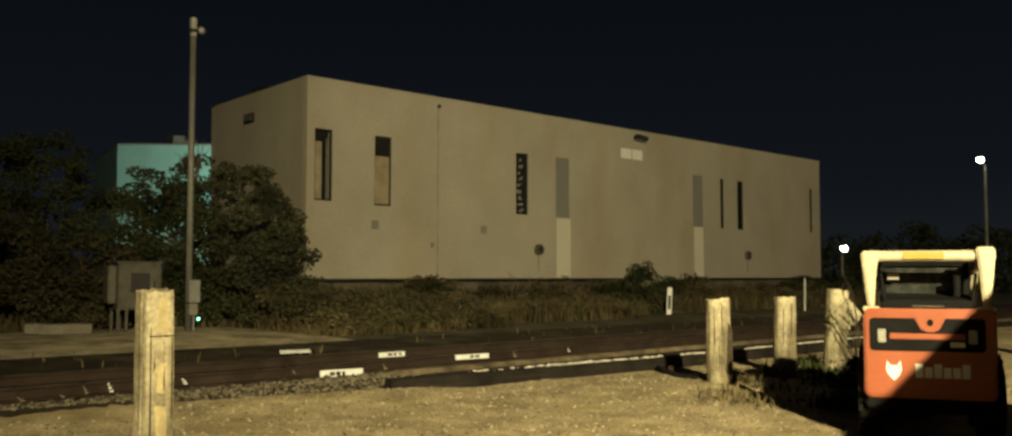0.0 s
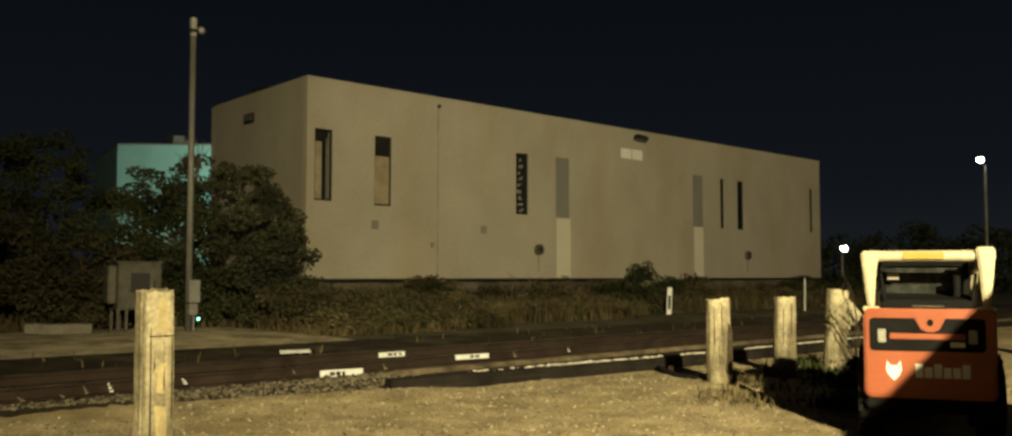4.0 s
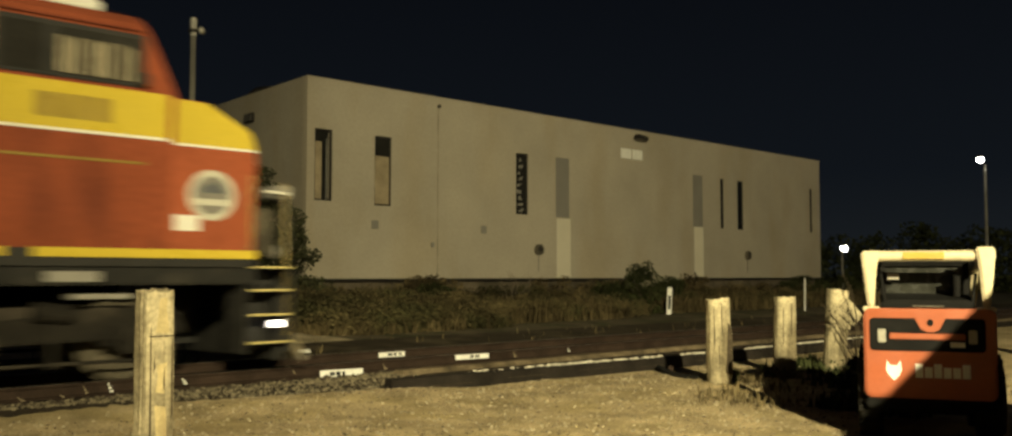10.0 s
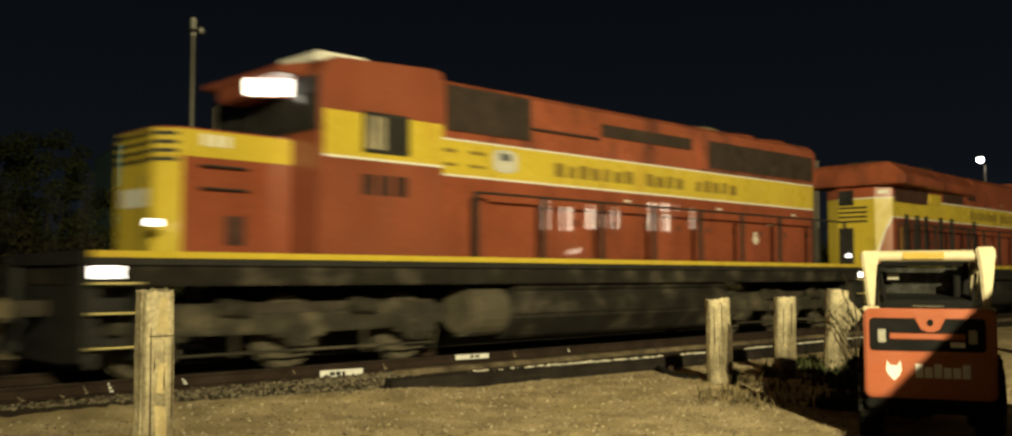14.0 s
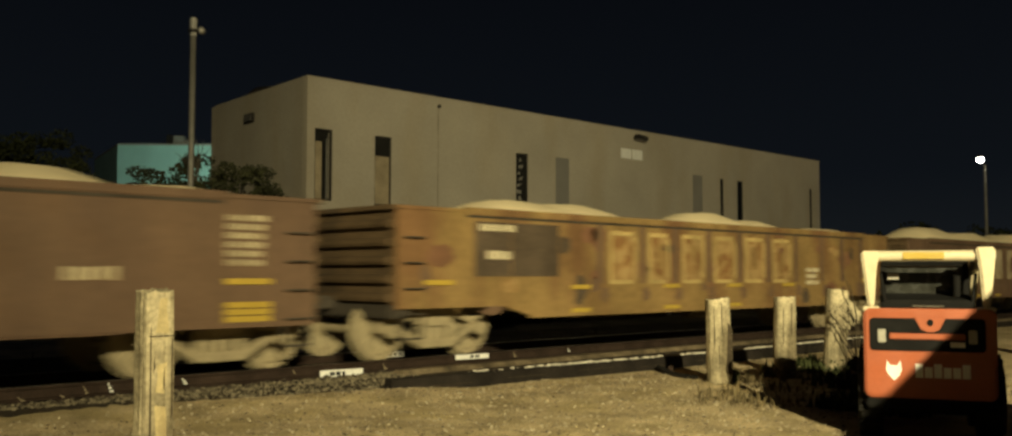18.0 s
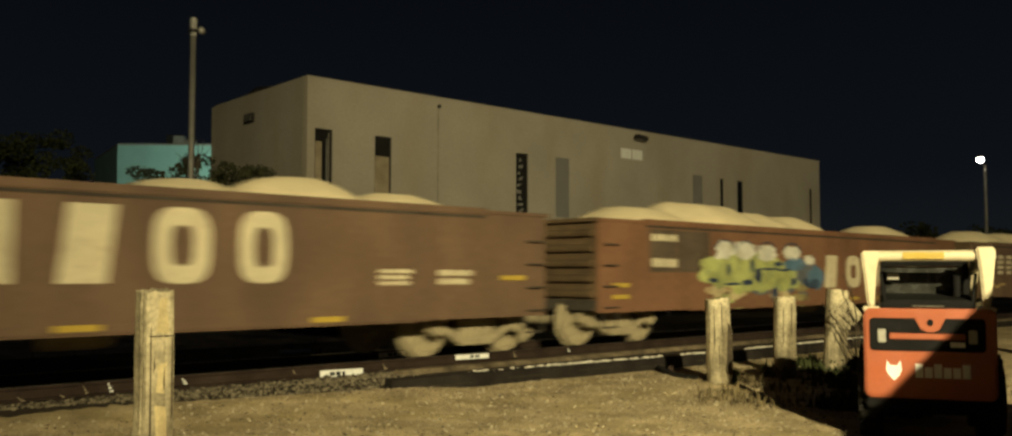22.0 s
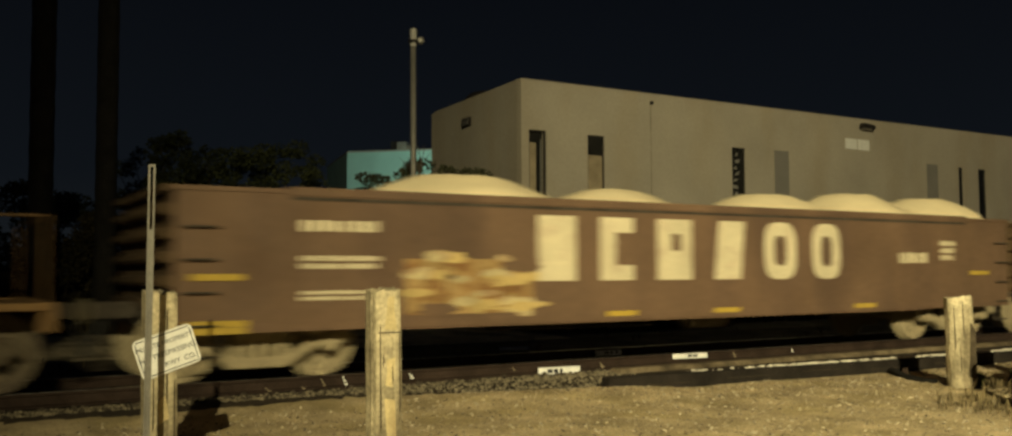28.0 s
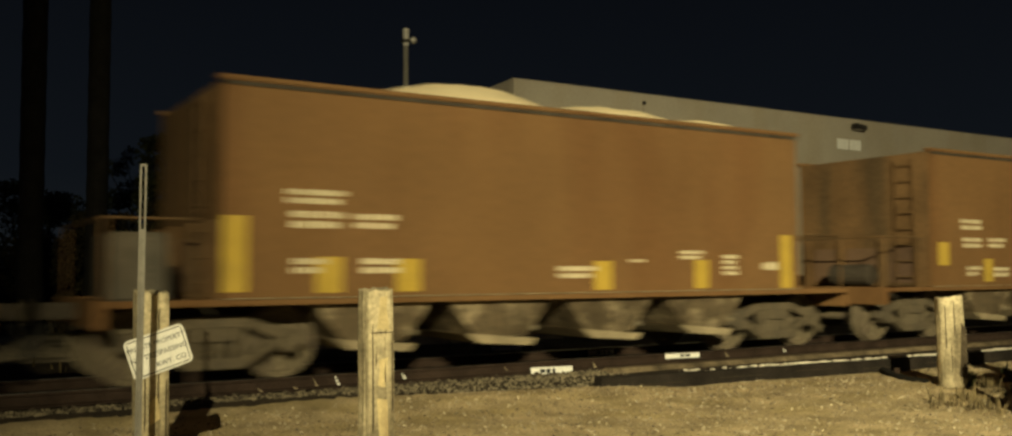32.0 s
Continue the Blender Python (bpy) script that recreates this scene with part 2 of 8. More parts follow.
def build_ground():
    def axis(lo, hi, near_lo, near_hi, fine):
        v, p = [], near_lo
        while p <= near_hi:
            v.append(p)
            p += fine
        step, p = fine, near_lo
        left = []
        while p > lo:
            step *= 1.13
            p -= step
            left.append(p)
        step, p = fine, v[-1]
        while p < hi:
            step *= 1.13
            p += step
            v.append(p)
        return left[::-1] + v
    xs, ys = axis(-900, 1500, -2.0, 20.0, 0.075), axis(-900, 1500, 3.5, 12.0, 0.075)
    verts = [(x, y, ground_height(x, y)) for y in ys for x in xs]
    n = len(xs)
    faces = [(j * n + i, j * n + i + 1, (j + 1) * n + i + 1, (j + 1) * n + i) for j in range(len(ys) - 1) for i in range(n - 1)]
    me = bpy.data.meshes.new("ground")
    me.from_pydata(verts, [], faces)
    me.materials.append(M["gravel"])
    me.materials.append(M["earth"])
    me.materials.append(M["dark_soil"])
    me.materials.append(M["bank_gravel"])
    for p in me.polygons:
        c = p.center
        p.material_index = 2 if 14.3 < c.y < 18.3 else 3 if 18.3 <= c.y < 23.5 and c.x < 12.8 else 1 if c.y > 16.4 else 0
        p.use_smooth = True
    return tagged(new("ground", me), "tan gravel yard that runs on as dry weedy earth", "ground", kind="structure")


build_ground()


# ---- the track ----
def build_track():
    f = Form().prism([(TRACK - 2.1, 0.0), (TRACK - 1.45, 0.115), (TRACK + 1.45, 0.115), (TRACK + 2.3, 0.0)], -120, 260, "x")
    solid("ballast_bed", f, M["ballast"], "dark crushed stone bed under the track", "ballast", kind="structure")
    track = thing("railway_track", "single railway track with rusty rails on creosoted ties", "track", kind="structure")
    for y in (TRACK - 0.7525, TRACK + 0.7525):
        # foot, web and head of a flat-bottomed rail
        out = [(y - 0.07, 0.132), (y + 0.07, 0.132), (y + 0.07, 0.145), (y + 0.012, 0.16), (y + 0.012, 0.255), (y + 0.037, 0.265), (y + 0.037, 0.294),
               (y - 0.037, 0.294), (y - 0.037, 0.265), (y - 0.012, 0.255), (y - 0.012, 0.16), (y - 0.07, 0.145)]
        r = part("rail", Form().prism(out, -120, 260, "x"), M["rail"], track)
        part("rail_head", Form().box(-120, y - 0.034, 0.294, 260, y + 0.034, 0.300), M["railhead"], r, "bright worn running surface of the rail")
    tie = mesh_of(Form().box(-0.115, -1.3, -0.13, 0.115, 1.3, 0.0), M["tie"], 0.012)
    plate = mesh_of(Form().box(-0.09, -0.19, 0, 0.09, 0.19, 0.014), M["rail"])
    x = -14.0
    while x < 70:
        t = part("tie", tie, M["tie"], track, at=pose(x, TRACK + rng.uniform(-0.03, 0.03), 0.118 + rng.uniform(-0.006, 0.006), 0, 0, rng.uniform(-1, 1)))
        if x < 26:
            for s in (-0.7525, 0.7525):
                p = part("tie_plate", plate, M["rail"], t, at=pose(0, s, 0.0))
        x += 0.495 + rng.uniform(-0.015, 0.015)
    return track


build_track()


def scatter_stones(name, label, mat, count, box, lo, hi, seed, flat=0.6, lift=0.0, shoulder=False):
    """Loose stones of uneven shape lying on the ground, as one heap."""
    r = random.Random(seed)
    verts, faces = [], []
    cube = [(-1, -1, -1), (1, -1, -1), (1, 1, -1), (-1, 1, -1), (-0.7, -0.7, 1), (0.7, -0.7, 1), (0.7, 0.7, 1), (-0.7, 0.7, 1)]
    quads = [(0, 3, 2, 1), (4, 5, 6, 7), (0, 1, 5, 4), (1, 2, 6, 5), (2, 3, 7, 6), (3, 0, 4, 7)]
    for _ in range(count):
        x, y = r.uniform(box[0], box[1]), r.uniform(box[2], box[3])
        if shoulder and (y < yard_edge(x) + 0.02 or x > 9.2):
            continue
        s = lo + (hi - lo) * r.random() ** 3
        e = Euler((r.uniform(-.5, .5), r.uniform(-.5, .5), r.uniform(0, 6.3)))
        z = (0.117 if TRACK - 1.45 < y < TRACK + 1.45 else max(ground_height(x, y), 0.115 - max(abs(y - TRACK) - 1.45, 0) * 0.16)) + s * flat * 0.3 + lift
        base = len(verts)
        for c in cube:
            v = Vector((c[0] * s * r.uniform(.6, 1.1), c[1] * s * r.uniform(.6, 1.1), c[2] * s * flat * r.uniform(.6, 1.1)))
            v.rotate(e)
            verts.append((v.x + x, v.y + y, v.z + z))
        faces += [tuple(base + k for k in q) for q in quads]
    me = bpy.data.meshes.new(name)
    me.from_pydata(verts, [], faces)
    me.materials.append(mat)
    return tagged(new(name, me), label, "stones", kind="stuff")


scatter_stones("yard_stones", "loose pale stones strewn over the gravel yard", M["stone_light"], 9000, (-1, 17, 4.5, 10.9), 0.004, 0.022, 11, 0.45)
scatter_stones("yard_grit", "brown grit lying over the gravel yard", M["dirt_brown"], 9000, (-1, 17, 4.5, 10.6), 0.006, 0.022, 17, 0.4)
scatter_stones("yard_chips", "loose grey chips strewn over the gravel yard", M["stone_dark"], 4000, (-1, 17, 4.5, 10.9), 0.004, 0.018, 12, 0.45)
scatter_stones("ballast_stones", "dark crushed ballast lying along the track", M["stone_dark"], 9000, (-1, 24, 11.5, 15.2), 0.015, 0.045, 13)
scatter_stones("shoulder_stones", "grey ballast shoulder before the near rail", M["stone_grey"], 7000, (-2, 9.2, 10.3, 11.9), 0.010, 0.032, 15, 0.6, 0.0, True)
spill = Form().prism([(11.30, 0.02), (11.45, 0.185), (11.62, 0.185), (11.85, 0.05)], 9.0, 40, "x")
solid("spilt_gravel", spill, M["dirt_brown"], "low ridge of spilt gravel between timber and rail", "gravel", kind="structure")


# white marker tags at the rails
def marker_tag(at, length, high, marks):
    tag = thing("rail_tag", "white marker tag with a dark stamp lying at the rail", "tag", at, "rail tags")
    part("plate", Form().box(-length / 2, -0.012, 0, length / 2, 0.012, high), M["white_sign"], tag, bevel=0.004)
    for k, (a, b) in enumerate(marks):
        part("stamp", Form().box(a, -0.0155, high * 0.28, b, -0.0125, high * 0.76), M["black_mark"], tag)
    return tag


marker_tag(pose(8.265, 11.955, 0.10, -6, 0.8, 0), 0.75, 0.115, [(-0.22, -0.13), (-0.11, -0.03), (0.0, 0.05)])
marker_tag(pose(10.37, 13.50, 0.183, -4, 0.4, 0), 0.56, 0.085, [(-0.10, 0.0), (0.03, 0.09), (0.14, 0.20)])
marker_tag(pose(10.91, 12.02, 0.207, -4, 0.8, 0), 0.74, 0.08, [(-0.06, 0.02), (0.05, 0.15)])
marker_tag(pose(10.2, 16.3, 0.10, -62, 0, -17), 0.6, 0.10, [])

# long timber and a stub lying in front of the rail
def timber(name, label, a, b, w, h, mat):
    d = Vector(b) - Vector(a)
    f = Form().box(0, -w / 2, 0, d.length, w / 2, h)
    t = thing(name, label, "timber", Matrix.Translation(a) @ d.to_track_quat("X", "Z").to_matrix().to_4x4(), "crossing timbers")
    part("beam", f, mat, t, bevel=0.012)
    for k in range(5):
        x = d.length * (0.06 + 0.21 * k)
        part("spike", Form().rod((x, 0.03, h - 0.01), (x, 0.03, h + 0.018), 0.018, 0.022, 8), M["rail"], t, "rusty spike head")
        part("split", Form().box(x + 0.15, -w / 2 - 0.003, h * 0.35 + 0.02 * (k % 3), x + 0.95, -w / 2 + 0.004, h * 0.38 + 0.02 * (k % 3)), M["wood_dark"], t, "long drying split")
    return t


timber("crossing_timber", "long dark creosoted timber lying beside the near rail", (8.02, 10.52, 0.0), (14.95, 10.06, 0.0), 0.20, 0.20, M["timber"])
timber("crossing_timber", "dark creosoted timber lying beside the near rail", (15.05, 10.05, 0.0), (22.0, 10.12, 0.0), 0.20, 0.20, M["timber"])
# curved black strip that runs from the timber towards the piles
rb = thing("black_strip", "curved black strip on the gravel beside the timber", "rubber strip", pose(12.8, 9.25, 0.0))
f, rings = Form(), []
for k in range(9):
    q = k / 8
    x, y, w, h = 13.30 - 1.02 * q - 0.16 * math.sin(math.pi * q), 10.02 - 1.52 * q, 0.10 - 0.035 * q, 0.10 - 0.05 * q
    g = ground_height(x, y) - 0.01
    rings.append([f.bm.verts.new((x + a * w - 12.8, y + a * w * 0.3 - 9.25, g + b * h)) for a, b in ((-1, 0), (1, 0), (0.8, 1), (-0.8, 0.8))])
for p, q in zip(rings, rings[1:]):
    for k in range(4):
        f.bm.faces.new((p[k], p[(k + 1) % 4], q[(k + 1) % 4], q[k]))
f.bm.faces.new(rings[0][::-1])
f.bm.faces.new(rings[-1])
bmesh.ops.recalc_face_normals(f.bm, faces=f.bm.faces)
part("body", f, M["tyre"], rb)
part("strap", Form().box(0.02, 0.16, 0.02, 0.12, 0.19, 0.145), M["rail"], rb)


def spilt_stones():
    """White stones lying along the back edge of the two timbers."""
    r = random.Random(14)
    f = Form()
    for _ in range(1300):
        x = 9.4 + 12.6 * r.random() ** 0.85
        if x < 11 and r.random() < 0.7:
            continue
        y = (10.52 - 0.46 * (x - 8.02) / 6.93 if x < 15.0 else 10.05 + 0.01 * (x - 15.05)) + r.uniform(0.0, 0.10)
        s = 0.005 + 0.012 * r.random() ** 2
        f.box(-s * 1.5, -s, -0.004, s * 1.5, s, s * 1.3, pose(x, y, 0.200, r.uniform(-12, 12), r.uniform(-12, 12), r.uniform(0, 180)))
    me = mesh_of(f, M["stone_pale"])
    return tagged(new("spilt_stones", me), "pale ballast chips spilt along the dark timbers", "stones", kind="stuff")


spilt_stones()
# white paint marks on the web of the near rail
mk = thing("paint_marks", "small white paint marks daubed on the near rail", "paint marks")
mr = random.Random(31)
for x, z0, z1, w in ((4.90, 0.15, 0.285, 0.05), (4.60, 0.16, 0.27, 0.025), (3.87, 0.14, 0.19, 0.04), (4.33, 0.14, 0.18, 0.04), (5.86, 0.18, 0.27, 0.05), (7.5, 0.20, 0.26, 0.03), (9.1, 0.15, 0.25, 0.04), (11.9, 0.18, 0.27, 0.04), (13.3, 0.2, 0.26, 0.05)):
    for k in range(3):
        zc = z0 + (z1 - z0) * (0.15 + 0.34 * k)
        out = [(x + w * (0.9 - 0.3 * k) * math.cos(a) * mr.uniform(0.5, 1.1) - 0.02 * k, zc + (z1 - z0) * 0.16 * math.sin(a) * mr.uniform(0.6, 1.1)) for a in (0, 0.9, 1.8, 2.7, 3.6, 4.5, 5.4)]
        part("mark", Form().prism(out, TRACK - 0.83, TRACK - 0.826), M["white_sign"] if w == 0.05 else M["board"], mk)


# ---- the long warehouse ----
BX0, BX1, BY0, BY1, BTOP, BLOW = 17.2, 51.2, 27.0, 34.4, 8.08, 1.48


def wall_with_holes(x0, x1, z0, z1, holes):
    """Upright wall slabs round rectangular holes, in x and z."""
    xs = sorted({x0, x1, *[h[0] for h in holes], *[h[1] for h in holes]})
    out = []
    for a, b in zip(xs, xs[1:]):
        inside = sorted([(h[2], h[3]) for h in holes if h[0] <= a + 1e-6 and h[1] >= b - 1e-6])
        z = z0
        for lo, hi in inside:
            out.append((a, b, z, lo))
            z = hi
        out.append((a, b, z, z1))
    return out


WINDOWS = [  # x0, x1, z0, z1, kind
    (17.50, 18.20, 4.05, 6.43, "open"), (19.93, 20.66, 4.0, 6.42, "board"), (26.80, 27.50, 4.0, 6.43, "broken"), (29.10, 29.93, 3.98, 6.46, "grey"),
    (38.78, 39.60, 3.94, 6.45, "grey"), (41.14, 41.48, 3.92, 6.42, "dark"), (42.66, 43.26, 3.92, 6.42, "dark"), (50.05, 50.38, 4.0, 6.48, "dark")]


def build_warehouse():
    house = thing("warehouse", "long two-storey stucco warehouse with narrow slit windows", "building", kind="structure")
    holes = [w[:4] for w in WINDOWS]
    T = 0.28
    f = Form()
    for a, b, lo, hi in wall_with_holes(BX0, BX1, BLOW, BTOP, holes):
        f.box(a, BY0, lo, b, BY0 + T, hi)
    bmesh.ops.remove_doubles(f.bm, verts=f.bm.verts, dist=1e-4)
    part("wall", f, M["stucco"], house, "pale stucco front wall with stains")
    part("wall", Form().prism([(BX0, BY0 + T), (BX0 + T, BY0 + T), (BX0 + T + 0.6, BY1), (BX0 + 0.6, BY1)], BLOW, BTOP, "z"), M["stucco"], house, "pale stucco end wall")
    part("wall", Form().box(BX1 - T, BY0 + T, BLOW, BX1, BY1, BTOP), M["stucco"], house)
    part("wall", Form().box(BX0 + 0.6, BY1, BLOW, BX1, BY1 + T, BTOP), M["stucco"], house)
    part("roof", Form().box(BX0 + 1.0, BY0 + T, BTOP - 0.5, BX1 - T, BY1, BTOP - 0.3), M["base_wall"], house)
    part("coping", Form().box(BX0 - 0.03, BY0 - 0.035, BTOP, BX1 + 0.03, BY0 + T + 0.03, BTOP + 0.05), M["stucco"], house, "thin parapet coping", bevel=0.01)
    part("coping", Form().prism([(BX0 + 0.02, BY0 + T + 0.03), (BX0 + T, BY0 + T + 0.03), (BX0 + T + 0.6, BY1), (BX0 + 0.60, BY1)], BTOP, BTOP + 0.05, "z"), M["stucco"], house)
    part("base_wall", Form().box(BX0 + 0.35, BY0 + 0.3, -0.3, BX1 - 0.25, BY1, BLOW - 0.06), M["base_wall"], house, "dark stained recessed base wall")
    # Dark strip draws the shade under the wall's lower edge.
    part("floor_ledge", Form().box(BX0 + 0.1, BY0 + 0.05, BLOW - 0.09, BX1 - 0.05, BY1, BLOW - 0.004), M["dark_frame"], house, "dark strip painted as the shadow gap below the wall")
    part("floor_inside", Form().box(BX0 + 0.7, BY0 + T + 0.01, 3.3, BX1 - 0.5, BY1 - 0.3, 3.45), M["dark_hole"], house)
    part("expansion_joint", Form().box(22.76, BY0 - 0.006, BLOW, 22.80, BY0 + 0.01, BTOP - 0.28), M["joint"], house, "thin dark joint in the stucco")
    part("hook", Form().box(22.74, BY0 - 0.09, BTOP - 0.36, 22.86, BY0, BTOP - 0.24), M["dark_frame"], house, bevel=0.01)
    # fresh paint below two boarded windows
    for x0, x1 in ((29.15, 30.0), (38.85, 39.62)):
        part("paint_patch", Form().box(x0, BY0 - 0.008, BLOW + 0.02, x1, BY0 - 0.003, 3.93), M["stucco_new"], house, "paler fresh paint")
    part("drop_panel", Form().box(34.2, BY0 - 0.006, 1.06, 39.0, BY0 + 0.25, BLOW - 0.004), M["stucco"], house, "wall apron that hangs lower")
    part("downpipe", Form().box(38.82, BY0 - 0.05, 0.9, 38.92, BY0 - 0.01, 1.75), M["dark_frame"], house, bevel=0.01)
    for n, (x0, x1, z0, z1, kind) in enumerate(WINDOWS):
        w = part("window", Form().box(x0 + 0.002, BY0 + 0.05, z0 + 0.002, x0 + 0.05, BY0 + 0.12, z1 - 0.002).box(x1 - 0.05, BY0 + 0.05, z0 + 0.002, x1 - 0.002, BY0 + 0.12, z1 - 0.002)
                 .box(x0 + 0.05, BY0 + 0.05, z0 + 0.002, x1 - 0.05, BY0 + 0.12, z0 + 0.05).box(x0 + 0.05, BY0 + 0.05, z1 - 0.05, x1 - 0.05, BY0 + 0.12, z1 - 0.002), M["dark_frame"], house)
        if kind == "grey":
            part("board", Form().box(x0 + 0.004, BY0 + 0.004, z0 + 0.004, x1 - 0.004, BY0 + 0.045, z1 - 0.004), M["shutter_grey"], w, "painted grey board over the window")
        elif kind == "board":
            part("board", Form().box(x0 + 0.06, BY0 + 0.07, z0 + 0.06, x1 - 0.06, BY0 + 0.10, z0 + 1.72), M["board"], w, "tan board in the lower window")
            part("pane", Form().box(x0 + 0.05, BY0 + 0.075, z0 + 1.74, x1 - 0.05, BY0 + 0.085, z1 - 0.05), M["dark_hole"], w)
        elif kind == "open":
            part("board", Form().box(x0 + 0.06, BY0 + 0.09, z0 + 0.06, x0 + 0.33, BY0 + 0.12, z1 - 0.42), M["board"], w, "half-fallen tan board")
            part("mullion", Form().box(x0 + 0.50, BY0 + 0.06, z0 + 0.05, x0 + 0.53, BY0 + 0.09, z1 - 0.3), M["metal_grey"], w)
            part("pane", Form().box(x0 + 0.05, BY0 + 0.2, z0 + 0.05, x1 - 0.05, BY0 + 0.21, z1 - 0.05), M["dark_hole"], w)
        elif kind == "broken":
            part("pane", Form().box(x0 + 0.05, BY0 + 0.11, z0 + 0.05, x1 - 0.05, BY0 + 0.12, z1 - 0.05), M["dark_hole"], w)
            r = random.Random(5)
            for k in range(9):
                zz = z0 + 0.1 + k * 0.25
                xa = x0 + 0.08 + r.uniform(0, 0.22)
                pts = [(xa, zz), (xa + r.uniform(.15, .3), zz + r.uniform(-.03, .05)), (xa + r.uniform(.1, .32), zz + r.uniform(.1, .2)), (xa + r.uniform(0, .05), zz + r.uniform(.06, .16))]
                part("shard", Form().prism(pts, BY0 + 0.085, BY0 + 0.10), M["shutter_grey"], w, "torn pale board")
        else:
            part("pane", Form().box(x0 + 0.05, BY0 + 0.075, z0 + 0.05, x1 - 0.05, BY0 + 0.085, z1 - 0.05), M["pane"], w)
    # wall lamp, pale plates, vents, meters
    return house


build_warehouse()


def wall_box(name, label, category, x0, x1, z0, z1, depth, mat, group=""):
    return solid(name, Form().box(x0, BY0 - depth, z0, x1, BY0 - 0.004, z1), mat, label, category, group, bevel=0.015)


wl = thing("wall_lamp", "dark unlit flood lamp under the warehouse parapet", "lamp")
part("arm", Form().rod((34.35, BY0, 7.72), (34.35, BY0 - 0.30, 7.80), 0.03), M["dark_frame"], wl)
part("head", Form().prism([(34.0, 7.68), (34.7, 7.62), (34.72, 7.80), (34.05, 7.88)], BY0 - 0.5, BY0 - 0.2), M["dark_frame"], wl, bevel=0.02)
part("lens", Form().box(34.06, BY0 - 0.46, 7.63, 34.62, BY0 - 0.24, 7.645), M["metal_grey"], wl)
for x0 in (33.32, 34.12):
    wall_box("notice_board", "pale blank board fixed high on the stucco wall", "board", x0, x0 + 0.74, 6.78, 7.24, 0.03, M["white_sign"], "wall boards")
for x0 in (19.8, 24.9):
    wall_box("wall_vent", "small dull square vent cover on the stucco wall", "vent", x0, x0 + 0.30, 3.18, 3.48, 0.04, M["shutter_grey"], "wall vents")


def meter(x, z):
    m = thing("gas_meter", "small grey meter with a dark pipe on the stucco wall", "meter", group="wall meters")
    part("body", Form().rod((x, BY0, z), (x, BY0 - 0.16, z), 0.23, 0.21, 16), M["cabinet_grey"], m, bevel=0.01)
    part("dial", Form().rod((x, BY0 - 0.16, z + 0.02), (x, BY0 - 0.17, z + 0.02), 0.11, 0.11, 14), M["dark_frame"], m)
    part("pipe", Form().rod((x + 0.15, BY0 - 0.06, z - 0.15), (x + 0.15, BY0 - 0.06, z + 0.22), 0.04), M["dark_frame"], m)
    part("pipe", Form().rod((x - 0.02, BY0 - 0.05, z - 0.2), (x - 0.02, BY0 - 0.05, 1.75), 0.016), M["shutter_grey"], m)


meter(28.05, 2.62)
meter(43.5, 2.62)
wall_box("conduit_box", "small grey conduit box beside the wall joint", "box", 22.45, 22.58, 2.6, 2.78, 0.08, M["shutter_grey"])
lv = thing("louvre_vent", "dark louvred vent high in the end wall", "vent")
part("frame", Form().box(17.36, 30.75, 7.08, 17.47, 31.3, 7.36), M["dark_frame"], lv, at=pose(-0.06, 0, 0))
for k in range(4):
    part("slat", Form().box(17.33, 30.78, 7.11 + k * 0.06, 17.37, 31.27, 7.135 + k * 0.06), M["metal_grey"], lv, at=pose(-0.06, 0, 0))
solid("roof_unit", Form().lathe([(0.9, 0), (0.9, 0.25), (0.7, 0.42), (0.3, 0.5)], (18.6, 31.5, BTOP - 0.05), "z"), M["dark_frame"], "low dark roof fan on the warehouse roof", "roof fan", smooth=True)


# ---- the teal house behind the trees ----
def build_teal():
    h = thing("teal_house", "far flat-roofed house with a lit teal wall", "building", kind="structure")
    a, b = Vector((24.3, 59.5, 0)), Vector((28.6, 55.5, 0))
    d = (b - a).normalized()
    n = Vector((d.y, -d.x, 0))
    e, back = b + d * 6, Vector((2.07, 9.0, 0))
    pts = [(a.x, a.y), (e.x, e.y), (e.x + back.x, e.y + back.y), (a.x + back.x, a.y + back.y)]
    part("wall", Form().prism(pts, 0, 9.62, "z"), M["teal"], h)
    part("roof", Form().prism([(p[0] * 1.0, p[1]) for p in pts], 9.62, 9.72, "z"), M["concrete"], h)
    u = thing("roof_air_unit", "pale air unit on the teal house's roof", "air unit", pose(27.35, 57.5, 9.72, 0, 0, -43))
    part("body", Form().box(-0.3, -0.3, 0, 0.35, 0.4, 0.55), M["metal_grey"], u, bevel=0.03)
    part("duct", Form().box(-0.75, -0.2, 0.05, -0.32, 0.2, 0.62), M["dark_frame"], u, bevel=0.03)
    part("cowl", Form().box(0.36, -0.25, 0, 1.0, 0.3, 0.32), M["metal_grey"], u, bevel=0.03)


build_teal()


